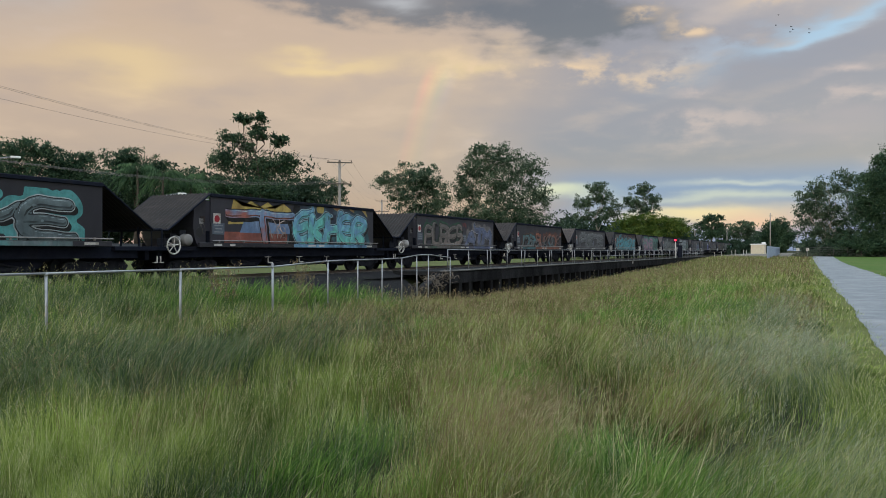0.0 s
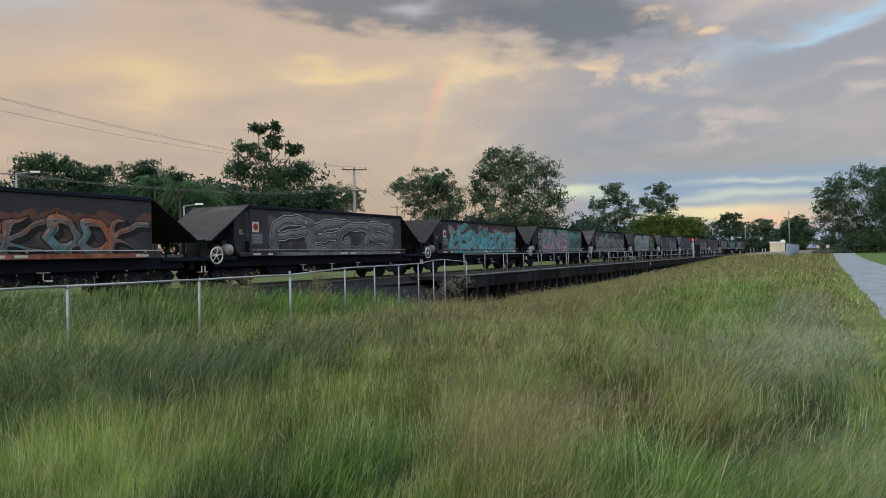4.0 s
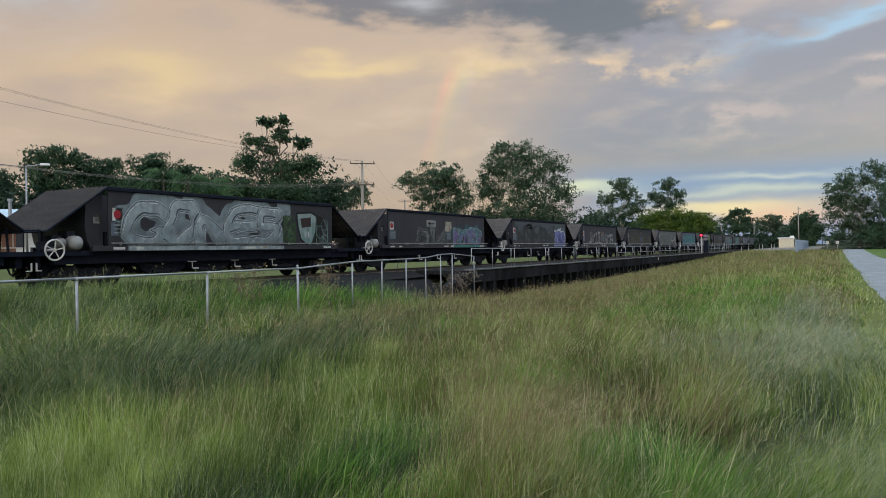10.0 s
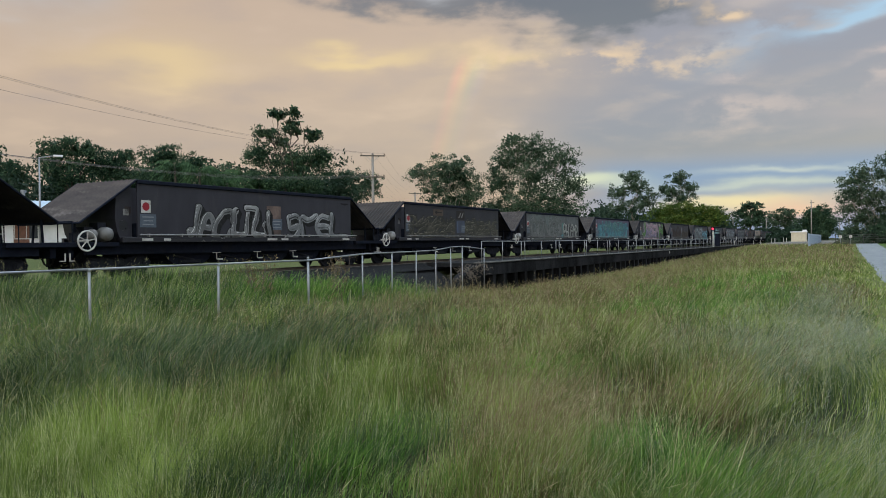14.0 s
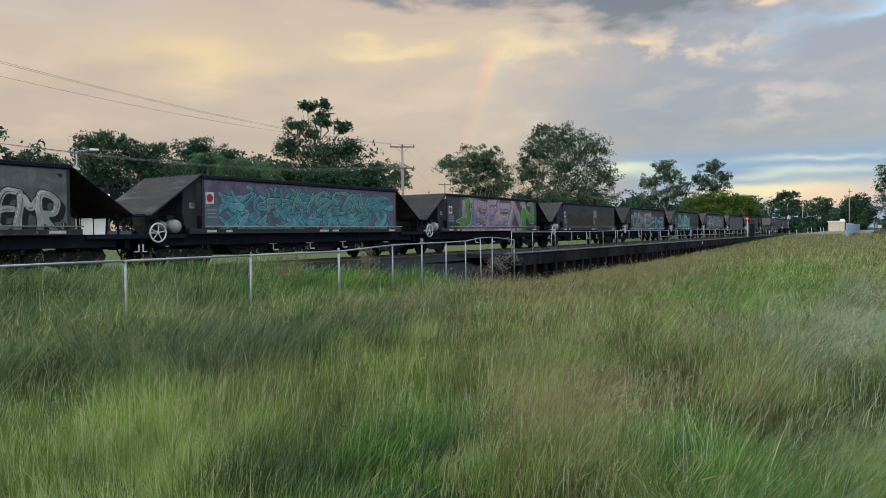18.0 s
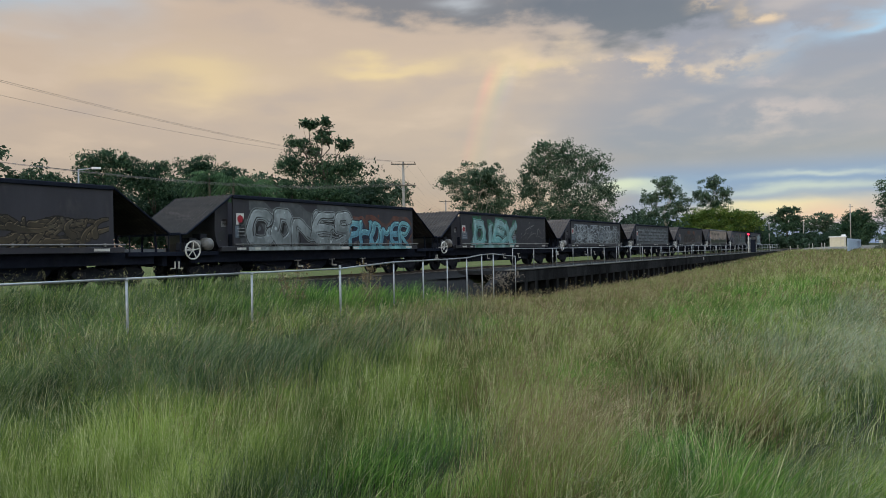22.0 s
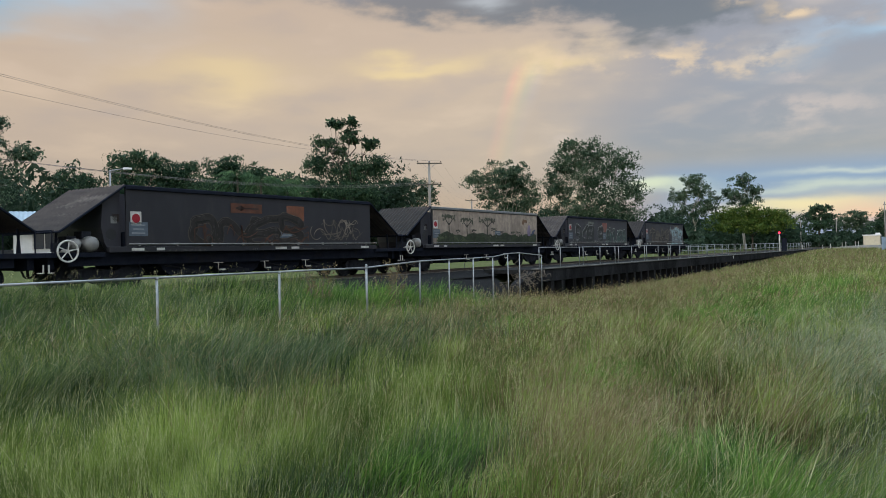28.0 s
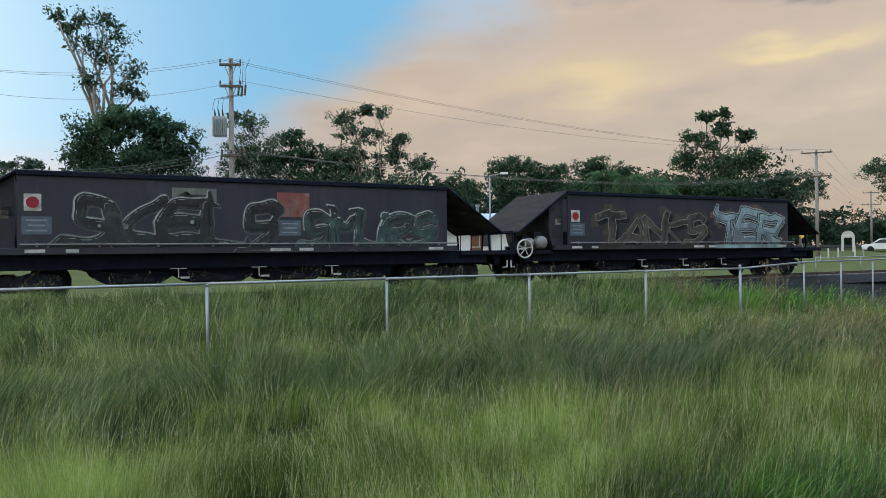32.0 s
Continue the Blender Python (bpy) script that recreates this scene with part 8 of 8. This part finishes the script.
            co, f = heads(rng, tips, sz, np.full(m, wide * slim * (1.0 if r0 < 38 else 0.6)), many_heads)
            put(name, co, f)
    # clipped grass on the verges, creeping over the edges of the path
    for y0, y1, per, wide, tall in ((3.0, 9.0, 900, 0.007, 0.07), (9.0, 22.0, 420, 0.013, 0.09), (22.0, 60.0, 90, 0.03, 0.11)):
        for x0, x1, share in ((0.15, 1.32, 1.0), (4.25, 5.2, 0.5)):
            n = int((x1 - x0) * (y1 - y0) * per * share)
            x, y = rng.uniform(x0, x1, n), rng.uniform(y0, y1, n)
            ragged = 0.10 * np.sin(2.1 * y) + 0.07 * np.sin(5.3 * y + 1) + 0.08 * waves(x, y, 21, 6.0)
            near_path = x - 1.12 - ragged if x0 < 1 else 4.5 - x + ragged
            keep = rng.uniform(size=n) < np.clip(1 - 6 * near_path, 0.0, 1) * np.clip(0.75 + 0.8 * waves(x, y, 22, 3.0), 0.15, 1)
            x, y = x[keep], y[keep]
            n = len(x)
            co, f, _ = blades(rng, x, y, tall * rng.uniform(0.4, 1.3, n) + 0.04, wide * rng.uniform(0.6, 1.4, n), np.full(n, 0.3), 1)
            put("blade", co, f)
    labels = {"blade": "yellow-green long field grass", "darkblade": "tall dark green grass along the fence, and painted shade in hollows", "lush": "fresh bright green grass patches", "seed": "reddish brown grass seed heads", "straw": "pale dry grass stems and panicles", "haze": "grey-green feathery grass near the path"}
    for kind, rows in made.items():
        cs, fs, base = [], [], 0
        for co, f in rows:
            cs.append(co)
            fs.append(f + base)
            base += len(co)
        ob = new("long_grass", arrays_mesh("long_grass", np.concatenate(cs), np.concatenate(fs), MAT[kind]))
        tagged(ob, labels[kind], "grass", kind="stuff")


grow()


def build_reeds(at, blades_n, tall, seed):
    """A clump of broad arching leaves."""
    rng = np.random.default_rng(seed)
    n = blades_n
    x, y = at[0] + rng.normal(size=n) * 0.28, at[1] + rng.normal(size=n) * 0.38
    co, f, _ = blades(rng, x, y, tall * rng.uniform(0.5, 1.1, n), rng.uniform(0.018, 0.038, n), np.full(n, 0.30), 5)
    z = float(height(at[0], at[1]))
    clump = thing("reed_clump", "bright green arching reeds by the fence", "reeds", (at[0], at[1], z), "reed clumps by the fence")
    part("foliage", arrays_mesh("foliage", co - np.array([at[0], at[1], z]), f, MAT["lush"]), None, clump)


def build_weed(at, tall, seed):
    """A dry, branching weed with small dark heads."""
    rnd = random.Random(seed)
    z = float(height(at[0], at[1]))
    weed = thing("dry_weed", "tall dry brown weed with seed heads", "weed", (at[0], at[1], z), "dry weeds by the fence")
    bm = bmesh.new()
    tips = []
    for k in range(6):
        a = rnd.uniform(0, 6.3)
        pts = limb(bm, (0, 0, -0.1), (0.35 * math.cos(a), 0.35 * math.sin(a), tall * rnd.uniform(0.7, 1.0)), 0.008, 0.004, rnd, 0.05)
        for j in range(7):
            p = pts[rnd.choice((2, 3, 4))]
            q = p + Vector((rnd.uniform(-0.16, 0.16), rnd.uniform(-0.16, 0.16), rnd.uniform(0.02, 0.2)))
            limb(bm, p, q, 0.004, 0.002, rnd, 0.05, 2)
            tips.append(q)
    part("stem", bm, MAT["twig"], weed)
    rng = np.random.default_rng(seed)
    co, f = heads(rng, np.array([t[:] for t in tips]), np.full(len(tips), 0.10), np.full(len(tips), 0.02), 8)
    part("seed_head", arrays_mesh("seed_head", co, f, MAT["seed"]), None, weed)["kind"] = "stuff"


for k, (y, x, n, tall) in enumerate(((13.7, -12.9, 60, 0.75), (14.4, -13.0, 90, 1.0), (15.0, -12.8, 60, 0.8), (15.9, -12.7, 70, 0.95), (17.9, -13.2, 70, 0.9), (19.5, -13.4, 60, 0.9), (20.4, -13.7, 60, 1.05), (11.6, -12.9, 40, 0.6), (21.8, -14.2, 50, 0.8), (16.6, -13.6, 60, 0.8), (18.6, -14.1, 60, 0.8), (23.0, -14.4, 60, 0.8), (24.6, -14.9, 50, 0.8), (12.6, -13.4, 50, 0.7), (7.6, -12.8, 40, 0.6))):
    build_reeds((x, y), 2 * n, tall + 0.15, 500 + k)
for k, (y, x, tall) in enumerate(((13.8, -12.75, 1.35), (14.1, -12.9, 1.2), (17.5, -13.0, 1.45), (17.8, -13.2, 1.3), (16.9, -13.0, 1.3))):
    build_weed((x, y), tall, 540 + k)


def build_tussock(at, n, tall, seed):
    """A lush tuft of arching blades with a few pale stalks."""
    rng = np.random.default_rng(seed)
    z = float(height(at[0], at[1]))
    tuft = thing("grass_tussock", "fresh green grass tussock with pale stalks", "grass", (at[0], at[1], z), "tussocks in the field")
    for name, material, many, wide, up, spread in (("foliage", "lush", n, 0.0085, 1.0, 0.15), ("stalk", "straw", n // 6, 0.005, 1.5, 0.2)):
        x, y = at[0] + rng.normal(size=many) * spread, at[1] + rng.normal(size=many) * spread
        co, f, _ = blades(rng, x, y, up * tall * rng.uniform(0.45, 1.1, many), wide * rng.uniform(0.6, 1.4, many), np.full(many, 0.5), 4)
        part(name, arrays_mesh(name, co - np.array([at[0], at[1], z]), f, MAT[material]), None, tuft)["kind"] = "stuff"


for k, (x, y, n, tall) in enumerate(((-1.05, 5.05, 260, 0.55), (-0.78, 4.72, 240, 0.5), (-1.38, 4.85, 220, 0.5), (-1.25, 5.6, 160, 0.5), (-0.45, 4.5, 140, 0.42), (-2.15, 4.3, 120, 0.3), (-2.5, 3.3, 150, 0.26), (-3.15, 4.0, 150, 0.45))):
    build_tussock((x, y), n, tall, 600 + k)


BIRDS = []


def build_bird(n):
    """A small dark bird in flight, seen from far below: body, two spread wings and a tail."""
    bird = thing("bird", "small dark bird flying in a loose flock", "bird", group="birds of the flock")
    bm = bmesh.new()
    bmesh.ops.create_uvsphere(bm, u_segments=10, v_segments=6, radius=0.5, matrix=Matrix.Diagonal((0.07, 0.20, 0.07, 1)))
    bmesh.ops.create_uvsphere(bm, u_segments=8, v_segments=5, radius=0.03, matrix=Matrix.Translation((0, 0.10, 0.015)))
    part("body", bm, MAT["feather"], bird, smooth=True)
    lift = 0.12 * math.sin(n * 2.3)
    for s in (-1, 1):
        bm = bmesh.new()
        prism(bm, [(0.0, 0.05), (s * 0.09, 0.06), (s * 0.20, 0.0), (s * 0.10, -0.03), (0.0, -0.04)], 2, -0.006, 0.006)
        part("wing", bm, MAT["feather"], bird, m=Matrix.Translation((0, 0, 0.03)) @ Matrix.Rotation(-s * (0.2 + lift), 4, "Y"))
    bm = bmesh.new()
    prism(bm, [(-0.02, -0.08), (0.02, -0.08), (0.03, -0.18), (-0.03, -0.18)], 2, -0.006, 0.006)
    part("tail", bm, MAT["feather"], bird)
    BIRDS.append(bird)


for k in range(7):
    build_bird(k)


def motions():
    """The train rolls past at about 43 km/h; its wheels turn on the rail."""
    for i, w in WAGONS.items():
        walk(w, [(t, pose(TRACK, train_y(i, t), RAIL)) for t in range(0, 33)])
    # the flock crosses the sky towards the west
    for bird, (dx, dz) in zip(BIRDS, ((0.0, 2.1), (0.3, 0.8), (-1.5, 0.4), (-1.7, 0.0), (-1.4, -0.3), (-3.6, -0.2), (-3.6, -0.7))):
        walk(bird, [(t, pose(-3.1 - dx - 16.7 * t, 106.0 + 12.0 * t, 30.4 + dz, 0, 0, 54)) for t in (0, 8, 16, 24, 32)])
    # one turn of keys for each axle place, shared by all bogies
    keyed = {}
    for w in WAGONS.values():
        for bogie in (o for o in w.children if o.name.startswith("bogie")):
            for axle in (o for o in bogie.children if o.name.startswith("wheelset")):
                place = round(axle.location.y, 2)
                if place not in keyed:
                    rows = []
                    for n in range(0, 32 * 30 + 1):
                        t = n / 30
                        rows.append((t, pose(0, place, 0.46) @ Matrix.Rotation(travelled(t) / 0.46, 4, "X")))
                    walk(axle, rows)
                    keyed[place] = axle
                else:
                    first = keyed[place].animation_data
                    axle.rotation_mode = "QUATERNION"
                    axle.animation_data_create()
                    axle.animation_data.action = first.action
                    axle.animation_data.action_slot = first.action_slot


motions()
